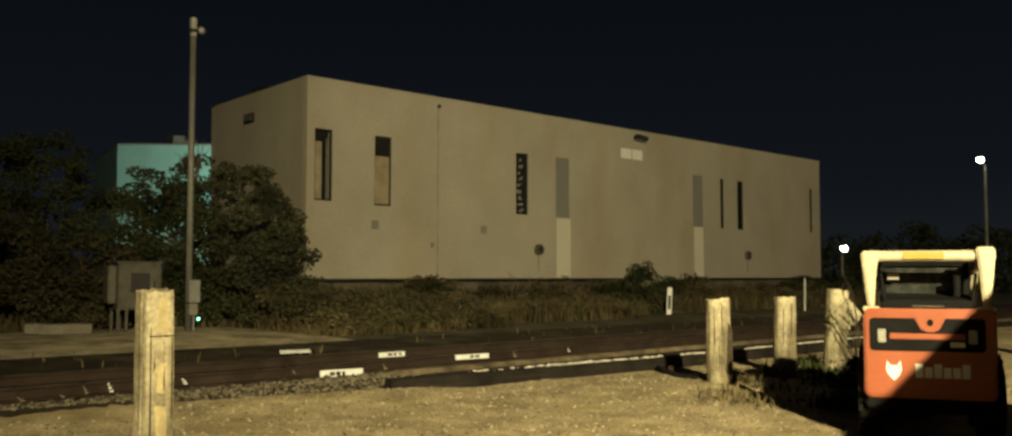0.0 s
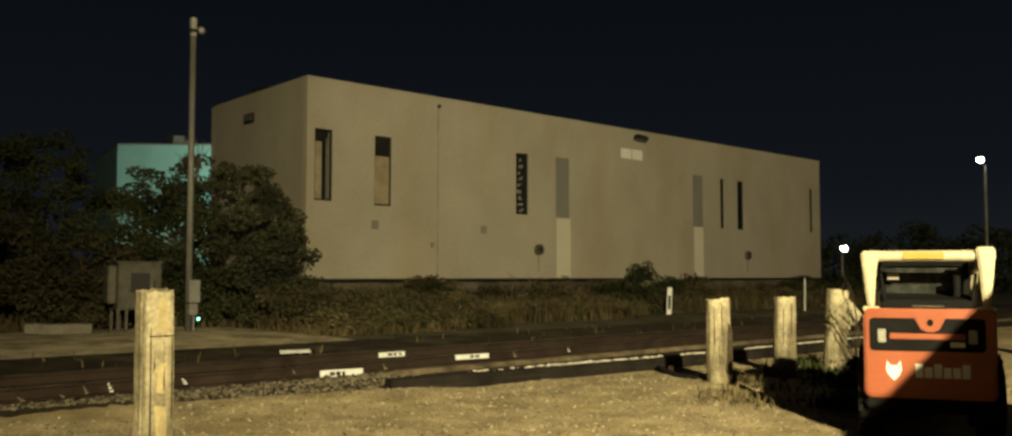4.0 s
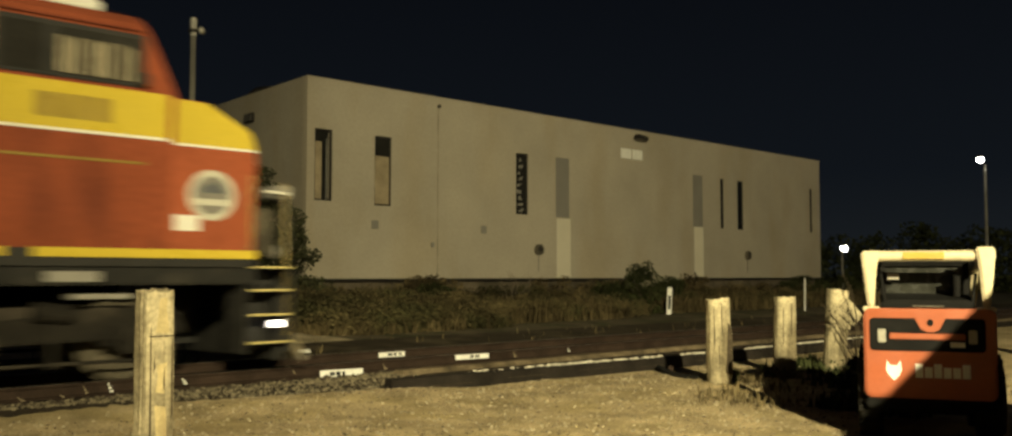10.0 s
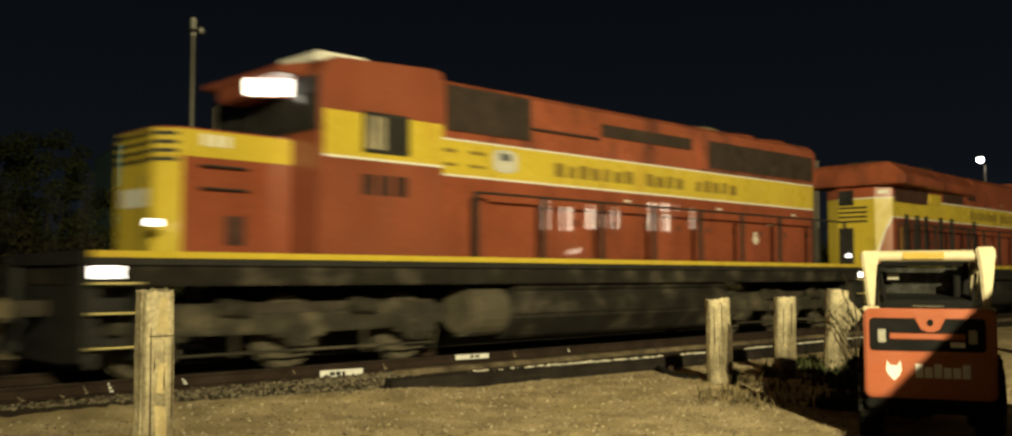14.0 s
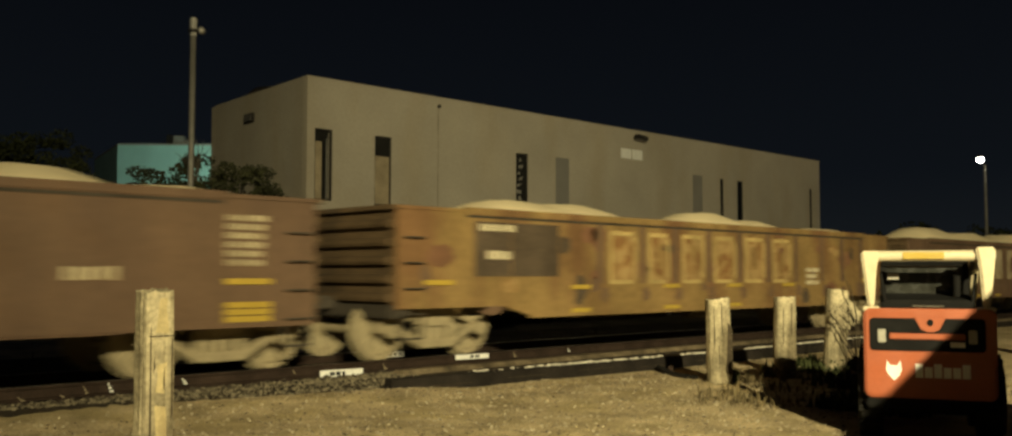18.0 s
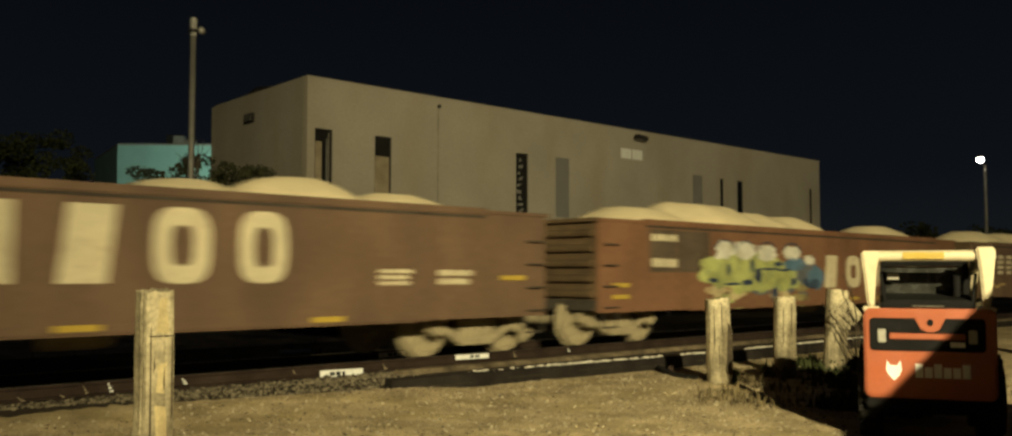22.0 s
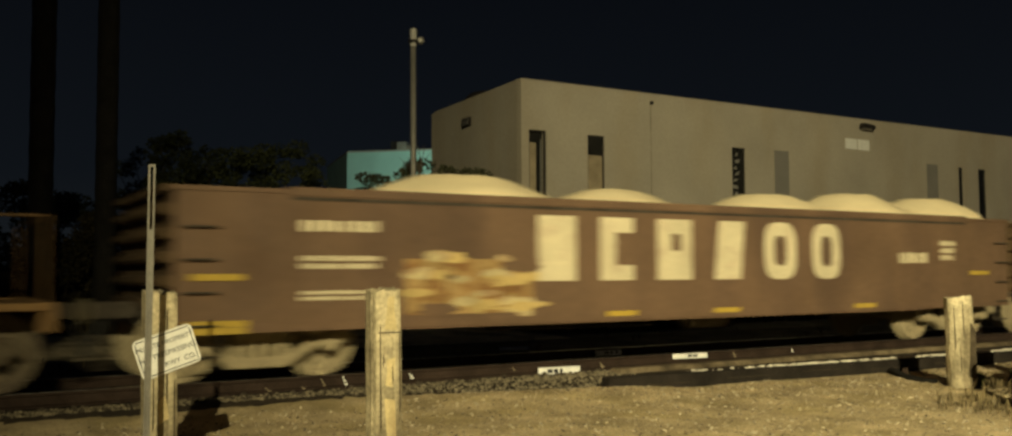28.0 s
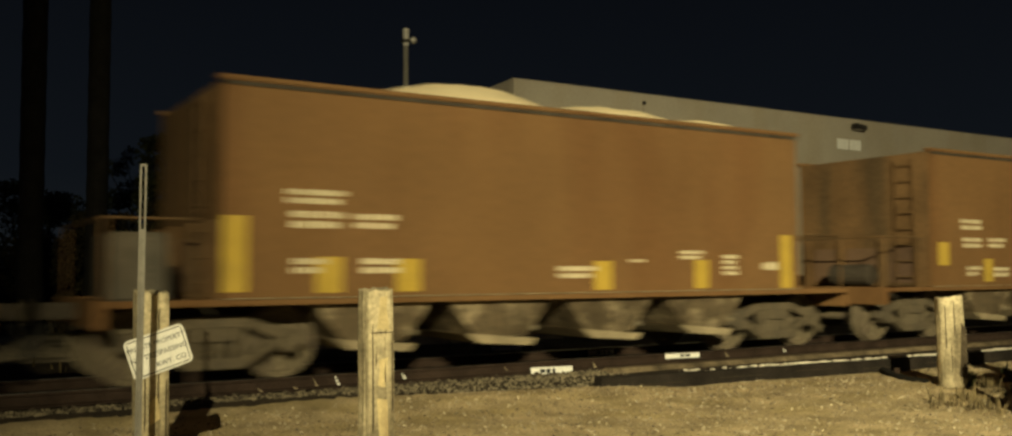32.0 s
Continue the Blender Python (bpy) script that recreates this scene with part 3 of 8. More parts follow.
# ---- pole, cabinet, blocks ----
def build_pole():
    p = thing("signal_pole", "tall grey steel pole with a small head and control boxes", "pole", pose(10.7, 21.84, 0.2, 0, 0, 0))
    part("shaft", Form().rod((0, 0, 0), (-0.19, -0.36, 7.1), 0.082, 0.068, 14), M["galv_pole"], p, smooth=True)
    part("head", Form().rod((-0.19, -0.36, 7.05), (-0.19, -0.37, 7.5), 0.075, 0.095, 12), M["metal_grey"], p, bevel=0.02)
    part("bracket", Form().box(-0.30, -0.45, 7.15, -0.05, -0.30, 7.22), M["dark_frame"], p)
    part("camera_dome", Form().ball((-0.02, -0.42, 7.22), 0.10), M["metal_grey"], p, smooth=True)
    part("control_box", Form().box(-0.13, -0.30, 0.75, 0.15, -0.10, 1.28), M["metal_grey"], p, bevel=0.02)
    part("control_box", Form().box(-0.10, -0.26, 0.45, 0.12, -0.10, 0.72), M["metal_grey"], p, bevel=0.02)
    part("conduit", Form().rod((0.06, -0.15, 0.0), (0.06, -0.15, 0.5), 0.03), M["galv_pole"], p)
    part("status_light", Form().ball((0.16, -0.2, 0.36), 0.035), M["glow_green"], p, "small lit green lamp")
    part("base_plate", Form().box(-0.2, -0.2, 0, 0.2, 0.2, 0.04), M["metal_grey"], p)


build_pole()


def build_cabinet():
    c = thing("signal_cabinet", "grey metal signal cabinet on thin legs", "cabinet", pose(9.45, 21.9, 0.26, 0, 0, -9))
    part("body", Form().box(-0.47, -0.3, 0.60, 0.47, 0.3, 1.60), M["cabinet_grey"], c, "dull weathered grey body", bevel=0.02)
    d = part("door", Form().box(-0.40, -0.325, 0.68, 0.40, -0.302, 1.50), M["cabinet_grey"], c, "recessed dull door", bevel=0.01)
    for x0, x1, z0, z1 in ((-0.46, -0.40, 0.61, 1.59), (0.40, 0.46, 0.61, 1.59), (-0.40, 0.40, 1.50, 1.59), (-0.40, 0.40, 0.61, 0.68)):
        part("door_frame", Form().box(x0, -0.345, z0, x1, -0.302, z1), M["cabinet_grey"], c)
    part("door_panel", Form().box(-0.20, -0.332, 0.95, 0.22, -0.326, 1.38), M["dark_frame"], d, "dark inset panel")
    part("handle", Form().box(0.30, -0.35, 1.05, 0.34, -0.326, 1.2), M["dark_frame"], d)
    part("roof", Form().box(-0.52, -0.38, 1.602, 0.52, 0.36, 1.64), M["cabinet_grey"], c, bevel=0.01)
    part("shelf", Form().box(-0.50, -0.34, 0.555, 0.50, 0.34, 0.598), M["cabinet_grey"], c)
    for x in (-0.46, -0.28, 0.45):
        for y in (-0.3, 0.3):
            part("leg", Form().box(x - 0.028, y - 0.028, -0.03, x + 0.028, y + 0.028, 0.554), M["cabinet_grey"], c)
    for x in (0.05, 0.14):
        part("conduit", Form().rod((x, -0.1, -0.03), (x, -0.1, 0.554), 0.03), M["cabinet_grey"], c)
    part("side_box", Form().box(-0.66, -0.2, 0.70, -0.49, 0.25, 1.55), M["cabinet_grey"], c, bevel=0.02)


build_cabinet()
for k, (x, y, w) in enumerate(((7.72, 23.15, 0.40), (8.14, 22.55, 1.02))):
    solid("concrete_block", Form().box(-w / 2 - 0.03, -0.25, 0, w / 2 + 0.03, 0.25, 0.25), M["concrete_worn"], "low grey concrete block on the gravel bank", "concrete block", "concrete blocks", bevel=0.02,
          at=pose(x, y, 0.25, 0, 0, -21))


# ---- wooden piles along the yard ----
def pile(name, x, y, z0, z1, w, lean, seed, label, rot=0.0, slant=0.015, square=3.2):
    """A squared, rounded and split wooden pile with an uneven top, cracks and rot."""
    r = random.Random(seed)
    p = thing(name, label, "post", pose(x, y, z0, lean[0], lean[1], rot), "wooden piles")
    h = z1 - z0
    f = Form()
    seg, rings = 32, 14
    rows = []
    for j in range(rings + 1):
        q = j / rings
        row = []
        for k in range(seg):
            a = 2 * math.pi * k / seg
            s = (abs(math.cos(a)) ** square + abs(math.sin(a)) ** square) ** (-1 / square)
            rad = w / 2 * s * (1 + 0.05 * noise.noise((math.cos(a) * 2 + seed, math.sin(a) * 2, q * 3)) + 0.03 * (1 - q))
            if k in (5, 18, 26):
                rad *= 0.93
            row.append(f.bm.verts.new((rad * math.cos(a), rad * math.sin(a), q * h + (slant * math.sin(a + seed) + 0.015 * r.uniform(-1, 1) if j == rings else 0))))
        rows.append(row)
    for a, b in zip(rows, rows[1:]):
        for k in range(seg):
            j = (k + 1) % seg
            f.bm.faces.new((a[k], a[j], b[j], b[k]))
    f.bm.faces.new(rows[0][::-1])
    c = f.bm.verts.new((0, 0, h - 0.01))
    for k in range(seg):
        f.bm.faces.new((rows[-1][k], rows[-1][(k + 1) % seg], c))
    part("shaft", f, M["wood_post"], p)
    return p, h


P1, H1 = pile("wooden_pile", 3.61, 7.96, -0.12, 1.47, 0.25, (0, -0.5), 1, "pale weathered wooden pile with a split top and scraped face", 0, 0.012, 9.0)
part("band", Form().box(-0.10, -0.132, H1 - 0.385, 0.125, -0.122, H1 - 0.375), M["wood_dark"], P1, "dark crack across the pile")
for out in ([(-0.01, H1 - 0.07), (0.055, H1 - 0.06), (0.05, H1 - 0.16), (0.075, H1 - 0.36), (-0.045, H1 - 0.35), (-0.02, H1 - 0.2)],
            [(-0.03, H1 - 0.62), (0.06, H1 - 0.60), (0.05, H1 - 0.68), (0.03, H1 - 0.86), (-0.04, H1 - 0.84), (-0.02, H1 - 0.72)],
            [(-0.05, H1 - 0.95), (0.05, H1 - 0.97), (0.06, H1 - 1.35), (-0.02, H1 - 1.4)]):
    part("scrape", Form().prism(out, -0.131, -0.119), M["wood_bare"], P1, "scraped paler wood")
for x, a, b in ((-0.085, 0.35, 1.30), (0.03, 0.75, 0.95), (0.10, 0.5, 1.2), (-0.055, 0.9, 1.05)):
    part("grain_crack", Form().prism([(x - 0.006, a), (x + 0.008, a + 0.05), (x + 0.004, b), (x - 0.004, b - 0.06)], -0.1315, -0.119), M["wood_dark"], P1, "dark drying crack")
P2, H2 = pile("wooden_pile", 12.11, 8.00, 0.05, 1.26, 0.335, (0, -1.0), 2, "pale weathered wooden pile with a rotten edge", -44)
part("rot", Form().prism([(0.06, 0.15), (0.155, 0.12), (0.165, H2 - 0.45), (0.11, H2 - 0.34), (0.085, H2 - 0.8)], -0.177, -0.15), M["wood_dark"], P2, "dark rotten split")
for k, (x, a, b) in enumerate(((-0.09, 0.5, 1.1), (0.02, 0.7, 1.15), (-0.03, 0.2, 0.6))):
    part("grain_crack", Form().prism([(x - 0.006, a), (x + 0.008, a + 0.05), (x + 0.004, b), (x - 0.004, b - 0.06)], -0.176, -0.16), M["wood_dark"], P2, "dark drying crack")
P3, H3 = pile("wooden_pile", 13.90, 7.97, 0.05, 1.25, 0.32, (0, 0.5), 3, "pale weathered wooden pile beside the skid-steer loader", -44)
P4, H4 = pile("wooden_pile", 14.85, 7.62, 0.05, 1.36, 0.33, (0, 3.0), 4, "weathered wooden pile with a tilted sign plate", -44)
pile("wooden_pile", 20.95, 6.55, 0.0, 1.5, 0.33, (0, 0.5), 5, "weathered wooden pile beyond the skid-steer loader", -44)
for pp, off in ((P3, -0.168), (P4, -0.173)):
    for x, a, b in ((-0.07, 0.45, 1.05), (0.06, 0.6, 1.12)):
        part("grain_crack", Form().prism([(x - 0.006, a), (x + 0.007, a + 0.05), (x + 0.004, b), (x - 0.004, b - 0.06)], off, off + 0.015), M["wood_dark"], pp, "dark drying crack")
part("sign_plate", Form().box(-0.19, -0.012, -0.19, 0.19, 0.0, 0.19), M["wood_post"], P4, "faded diamond-shaped plate", at=pose(0.10, -0.20, 0.92, 0, 45, 0))

# the pile with the property notice, and the steel post that stands before it
S1, HS = pile("wooden_pile", 1.72, 8.10, -0.12, 1.47, 0.24, (0, -0.4), 6, "weathered wooden pile with a tilted property notice", 0, 0.012, 9.0)
for x, a, b in ((-0.07, 0.5, 1.2), (0.03, 0.7, 1.45), (0.09, 0.3, 0.9)):
    part("grain_crack", Form().prism([(x - 0.004, a), (x + 0.005, a + 0.05), (x + 0.003, b), (x - 0.003, b - 0.06)], -0.1365, -0.125), M["wood_dark"], S1, "dark drying crack")
part("scrape", Form().prism([(-0.03, 0.55), (0.05, 0.6), (0.02, 0.78), (-0.04, 0.72)], -0.1365, -0.124), M["wood_bare"], S1, "scraped paler wood")
sp = thing("sign_post", "thin galvanised steel channel post with a slotted top", "post", pose(1.478, 7.40, -0.1, 0, 0.25, 0))
part("web", Form().box(-0.017, -0.006, 0, 0.017, 0.0, 2.04), M["galv_pole"], sp, bevel=0.002)
for x0, x1 in ((-0.024, -0.011), (0.011, 0.024)):
    part("flange", Form().box(x0, -0.022, 0.3, x1, -0.007, 2.50), M["galv_pole"], sp, bevel=0.002)
part("tip", Form().box(-0.024, -0.022, 2.50, 0.024, -0.007, 2.515), M["galv_pole"], sp)


def build_notice():
    n = thing("property_notice", "tilted white notice with black lettering on a wooden pile", "sign", pose(1.742, 7.966, 1.0, 0, -18, 0))
    def rounded(w, h, c):
        o = []
        for cx, cz, a0 in ((w - c, h - c, 0), (-w + c, h - c, 90), (-w + c, -h + c, 180), (w - c, -h + c, 270)):
            o += [(cx + c * math.cos(radians(a0 + k * 22.5)), cz + c * math.sin(radians(a0 + k * 22.5))) for k in range(5)]
        return o
    part("plate", Form().prism(rounded(0.235, 0.16, 0.04), -0.006, 0.006), M["white_sign"], n)
    part("border", Form().box(-0.21, -0.0085, 0.138, 0.21, -0.0065, 0.145).box(-0.21, -0.0085, -0.145, 0.21, -0.0065, -0.138)
         .box(-0.217, -0.0085, -0.13, -0.211, -0.0065, 0.13).box(0.211, -0.0085, -0.13, 0.217, -0.0065, 0.13), M["black_mark"], n)
    for words, z, size in (("PRIVATE PROPERTY", 0.06, 0.052), ("NO TRESPASSING", -0.025, 0.057), ("RWY. CO.", -0.11, 0.056)):
        cu = bpy.data.curves.new("lettering", "FONT")
        cu.body, cu.size, cu.align_x, cu.extrude = words, size, "CENTER", 0.0008
        t = new("lettering", cu)
        t.data.materials.append(M["black_mark"])
        t.parent = n
        t.matrix_basis = pose(0.0 if z > -0.05 else 0.08, -0.0085, z, 90)


build_notice()


# ---- train: materials ----
M["loco_red"] = material("loco_red_paint", (0.275, 0.074, 0.036), 0.025, 0, 0.14, 0.9, 14, 0.0, 30, (0.215, 0.060, 0.031), 0.25, 1.2, 3.0, spec=0.62, gloss=0.008)
M["loco_cab"] = material("worn_red_cab_paint", (0.24, 0.066, 0.033), 0.42, 0, 0.14, 0.9, 14, 0.0, 30, (0.24, 0.070, 0.034), 0.25, 1.2, 3.0)
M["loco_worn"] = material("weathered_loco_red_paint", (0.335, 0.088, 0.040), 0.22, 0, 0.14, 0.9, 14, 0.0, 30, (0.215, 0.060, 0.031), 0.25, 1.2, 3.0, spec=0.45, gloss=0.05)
M["loco_matt"] = material("matt_weathered_red_paint", (0.25, 0.068, 0.033), 0.85, 0, 0.16, 0.9, 14, 0.0, 30, (0.19, 0.054, 0.029), 0.3, 1.2, 3.0, spec=0.15)
M["loco_gloss"] = material("glossy_dark_red_cab_paint", (0.275, 0.072, 0.034), 0.06, 0, 0.16, 0.9, 14, 0.0, 30, (0.17, 0.048, 0.027), 0.3, 1.2, 3.0, spec=0.6, gloss=0.02)
M["loco_grimy"] = material("grimy_loco_red_paint", (0.17, 0.047, 0.026), 0.09, 0, 0.25, 0.9, 12, 0.0, 30, (0.25, 0.068, 0.033), 0.22, 1.6, 2.0, spec=0.55, gloss=0.03)
M["loco_yellow"] = material("loco_yellow_paint", (0.60, 0.445, 0.048), 0.3, 0, 0.08, 0.9, 20, 0.02, 30, (0.55, 0.33, 0.05), 0.12, 1.4, 3.0)
M["loco_white"] = material("white_lining_paint", (0.78, 0.75, 0.66), 0.45, 0, 0.06, 1, 30, 0.0)
M["loco_black"] = material("sooty_black_paint", (0.021, 0.0195, 0.017), 0.6, 0, 0.3, 2, 20, 0.2)
M["loco_sooty"] = material("sooty_upper_hood_paint", (0.29, 0.078, 0.036), 0.35, 0, 0.2, 0.9, 12, 0.0, 30, (0.14, 0.046, 0.028), 0.4, 1.1, 3.0)
M["tank_black"] = material("oily_black_tank_paint", (0.012, 0.011, 0.009), 0.75, 0, 0.35, 2, 14, 0.2, 30, (0.028, 0.024, 0.018), 0.25, 2.0)
M["truck_dust"] = material("road_dusted_truck_steel", (0.046, 0.040, 0.029), 0.85, 0, 0.4, 2, 14, 0.3, 30, (0.090, 0.076, 0.052), 0.35, 2.0)
M["tread_yellow"] = material("worn_pale_yellow_paint", (0.60, 0.50, 0.20), 0.6, 0, 0.2, 6, 30, 0.0)
M["loco_frame"] = material("dusty_black_frame", (0.022, 0.019, 0.015), 0.85, 0, 0.4, 2, 14, 0.3, 30, (0.055, 0.046, 0.034), 0.3, 2.0)
M["grille"] = material("dark_radiator_grille", (0.045, 0.030, 0.022), 0.75, 0.2, 0.3, 3, 30, 0.4, 90)
M["letter_dark"] = material("dark_red_lettering", (0.255, 0.175, 0.032), 0.5, 0, 0.2, 2, 30, 0.0)
M["dust_steel"] = material("dust_covered_steel", (0.21, 0.17, 0.105), 0.85, 0.0, 0.25, 3, 22, 0.3, 40, (0.15, 0.13, 0.10), 0.35, 3.0)
M["wheel"] = material("dusty_wheel_steel", (0.215, 0.175, 0.11), 0.8, 0.0, 0.2, 3, 22, 0.15)
M["pale_dust"] = material("stone_dusted_truck_steel", (0.36, 0.295, 0.18), 0.9, 0, 0.25, 3, 22, 0.3, 40, (0.24, 0.195, 0.12), 0.35, 3.0)
M["grimy_dust"] = material("grimy_dusted_truck_steel", (0.125, 0.100, 0.066), 0.85, 0, 0.35, 3, 22, 0.3, 40, (0.07, 0.057, 0.040), 0.4, 3.0)
M["grimy_wheel"] = material("grimy_wheel_steel", (0.155, 0.125, 0.082), 0.8, 0, 0.3, 3, 22, 0.2, 40, (0.09, 0.07, 0.05), 0.35, 3.0)
# Underframe grime; also colours the painted shade strips below the top chords.
M["under_dark"] = material("grimy_underframe_and_chord_shade", (0.055, 0.045, 0.034), 0.9, 0, 0.3, 2, 18, 0.3)
M["gon_brown"] = material("faded_brown_car_paint", (0.136, 0.081, 0.047), 0.75, 0, 0.16, 0.8, 9, 0.12, 20, (0.105, 0.062, 0.038), 0.4, 0.9, 4.0)
M["gon_rust"] = material("orange_rust_car_paint", (0.245, 0.158, 0.062), 0.85, 0, 0.22, 0.9, 9, 0.25, 20, (0.18, 0.098, 0.045), 0.40, 1.1, 3.0)
M["gon_red"] = material("red_brown_car_paint", (0.178, 0.086, 0.044), 0.75, 0, 0.16, 0.8, 9, 0.12, 20, (0.15, 0.072, 0.036), 0.35, 0.9, 4.0)
M["hop_pale"] = material("sun_faded_hopper_paint", (0.205, 0.124, 0.054), 0.8, 0, 0.12, 0.5, 9, 0.15, 20, (0.195, 0.105, 0.045), 0.35, 0.8, 5.0)
M["hop_tan"] = material("tan_brown_hopper_paint", (0.164, 0.090, 0.037), 0.8, 0, 0.13, 0.5, 9, 0.15, 20, (0.14, 0.072, 0.029), 0.38, 0.8, 5.0)
M["cream"] = material("cream_stencil_paint", (0.58, 0.50, 0.33), 0.75, 0, 0.12, 1.5, 20, 0.05, 30, (0.5, 0.40, 0.27), 0.2, 4)
M["cream_dim"] = material("grimy_cream_paint", (0.42, 0.345, 0.215), 0.8, 0, 0.2, 1.5, 20, 0.05, 30, (0.30, 0.22, 0.12), 0.35, 4)
M["cream_worn"] = material("worn_cream_paint", (0.34, 0.225, 0.095), 0.8, 0, 0.2, 1.5, 20, 0.05, 30, (0.21, 0.11, 0.042), 0.5, 4)
M["reflector"] = material("yellow_reflective_tape", (0.44, 0.30, 0.048), 0.4, 0, 0.1, 3, 30, 0.0)
M["patch_dark"] = material("dark_patch_paint", (0.085, 0.062, 0.042), 0.85, 0, 0.25, 1.5, 20, 0.05)
M["stone_load"] = material("pale_ballast_load", (0.80, 0.66, 0.41), 0.95, 0, 0.09, 1.2, 30, 0.5, 45)
M["loco_wheel"] = material("grimy_loco_wheel_steel", (0.10, 0.085, 0.06), 0.8, 0.1, 0.25, 3, 22, 0.2)
M["bubble_tan"] = material("dusty_tan_spray_paint", (0.30, 0.245, 0.145), 0.85, 0, 0.3, 1.6, 12, 0.0, second=(0.20, 0.145, 0.075), amount=0.45, amount_scale=2.5)
M["bubble_grey"] = material("dusty_grey_spray_paint", (0.235, 0.215, 0.165), 0.85, 0, 0.3, 1.6, 12, 0.0, second=(0.17, 0.125, 0.07), amount=0.45, amount_scale=2.5)
M["outline_cream"] = material("faded_outline_paint", (0.44, 0.32, 0.13), 0.85, 0, 0.25, 2, 20, 0.0)
M["spray_white"] = material("white_spray_paint", (0.58, 0.55, 0.46), 0.8, 0, 0.2, 2, 20, 0.0, second=(0.42, 0.38, 0.28), amount=0.3, amount_scale=5)
M["spray_green"] = material("lime_spray_paint", (0.36, 0.37, 0.13), 0.8, 0, 0.3, 2, 20, 0.0, second=(0.25, 0.28, 0.12), amount=0.4, amount_scale=5)
M["spray_olive"] = material("olive_spray_paint", (0.27, 0.23, 0.10), 0.85, 0, 0.25, 2, 20, 0.0, second=(0.13, 0.08, 0.05), amount=0.45, amount_scale=5)
M["spray_blue"] = material("steel_blue_spray_paint", (0.085, 0.15, 0.22), 0.8, 0, 0.2, 2, 20, 0.0)
M["spray_navy"] = material("navy_spray_paint", (0.032, 0.045, 0.075), 0.8, 0, 0.2, 2, 20, 0.0)
M["spray_light"] = material("steel_blue_spray_paint", (0.078, 0.125, 0.17), 0.8, 0, 0.2, 2, 20, 0.0)
M["spray_grey"] = material("grey_blue_spray_paint", (0.11, 0.115, 0.125), 0.8, 0, 0.2, 2, 20, 0.0)
M["spray_tan"] = material("sand_spray_paint", (0.46, 0.37, 0.20), 0.85, 0, 0.25, 2, 20, 0.0, second=(0.26, 0.17, 0.09), amount=0.4, amount_scale=4)
M["spray_violet"] = material("violet_spray_paint", (0.16, 0.10, 0.16), 0.8, 0, 0.2, 2, 20, 0.0)
M["emblem_pale"] = material("pale_emblem_enamel", (0.56, 0.53, 0.44), 0.5, 0, 0.15, 6, 30, 0.0)
M["cab_pane"] = material("dark_cab_glass", (0.03, 0.028, 0.024), 0.08, 0, 0.2, 2, 20, 0.0)
M["seat_blind"] = material("pale_window_blind", (0.30, 0.255, 0.17), 0.8, 0, 0.4, 3, 20, 0.0)
# Rusty red, darkened further to carry the shadow under the radiator wings.
M["loco_screen"] = material("rusty_red_screen_with_wing_shade", (0.058, 0.024, 0.016), 0.7, 0.1, 0.3, 3, 30, 0.4, 90)
M["board_light"] = glowing("lit_number_board", (1.0, 0.95, 0.82), 3.6)
M["step_light"] = glowing("lit_step_lamp", (1.0, 0.95, 0.85), 6.0)
M["red_light"] = glowing("lit_red_marker", (1.0, 0.12, 0.10), 1.5)

SPEED = 9.92         # metres a second
TRAIN = []           # (thing, where its middle is at 10 s)
WHEELSETS = []       # (wheelset, radius, place, car)


def wheel_profile(r, s):
    """Rim, plate and hub of one wheel; s is the side on which its flange lies."""
    return [(r * 0.16, -0.075 * s), (r * 0.30, -0.07 * s), (r * 0.32, -0.02 * s), (r * 0.80, -0.01 * s), (r * 0.84, -0.065 * s), (r * 0.985, -0.065 * s),
            (r, 0.04 * s), (r * 1.06, 0.055 * s), (r * 1.06, 0.075 * s), (r * 0.84, 0.075 * s), (r * 0.80, 0.03 * s), (r * 0.32, 0.03 * s), (r * 0.28, 0.08 * s), (r * 0.16, 0.08 * s)]


WHEEL_MESH = {}


def wheelset(truck, car, r, x, mat):
    key = (r, mat.name)
    if key not in WHEEL_MESH:
        f = Form()
        f.lathe(wheel_profile(r, 1), (0, -0.77, 0), "y", 28)
        f.lathe(wheel_profile(r, -1), (0, 0.77, 0), "y", 28)
        f.rod((0, -1.0, 0), (0, 1.0, 0), 0.085, 0.085, 12)
        for k in range(5):
            a = 2 * math.pi * k / 5
            for y in (-0.80, 0.80):
                f.box(-0.05, y - 0.012, r * 0.5, 0.05, y + 0.012, r * 0.66, Matrix.Rotation(a, 4, "Y"))
        WHEEL_MESH[key] = mesh_of(f, mat)
    w = part("wheelset", WHEEL_MESH[key], mat, truck, at=pose(x, 0, r))
    WHEELSETS.append((w, r, x, car))
    return w


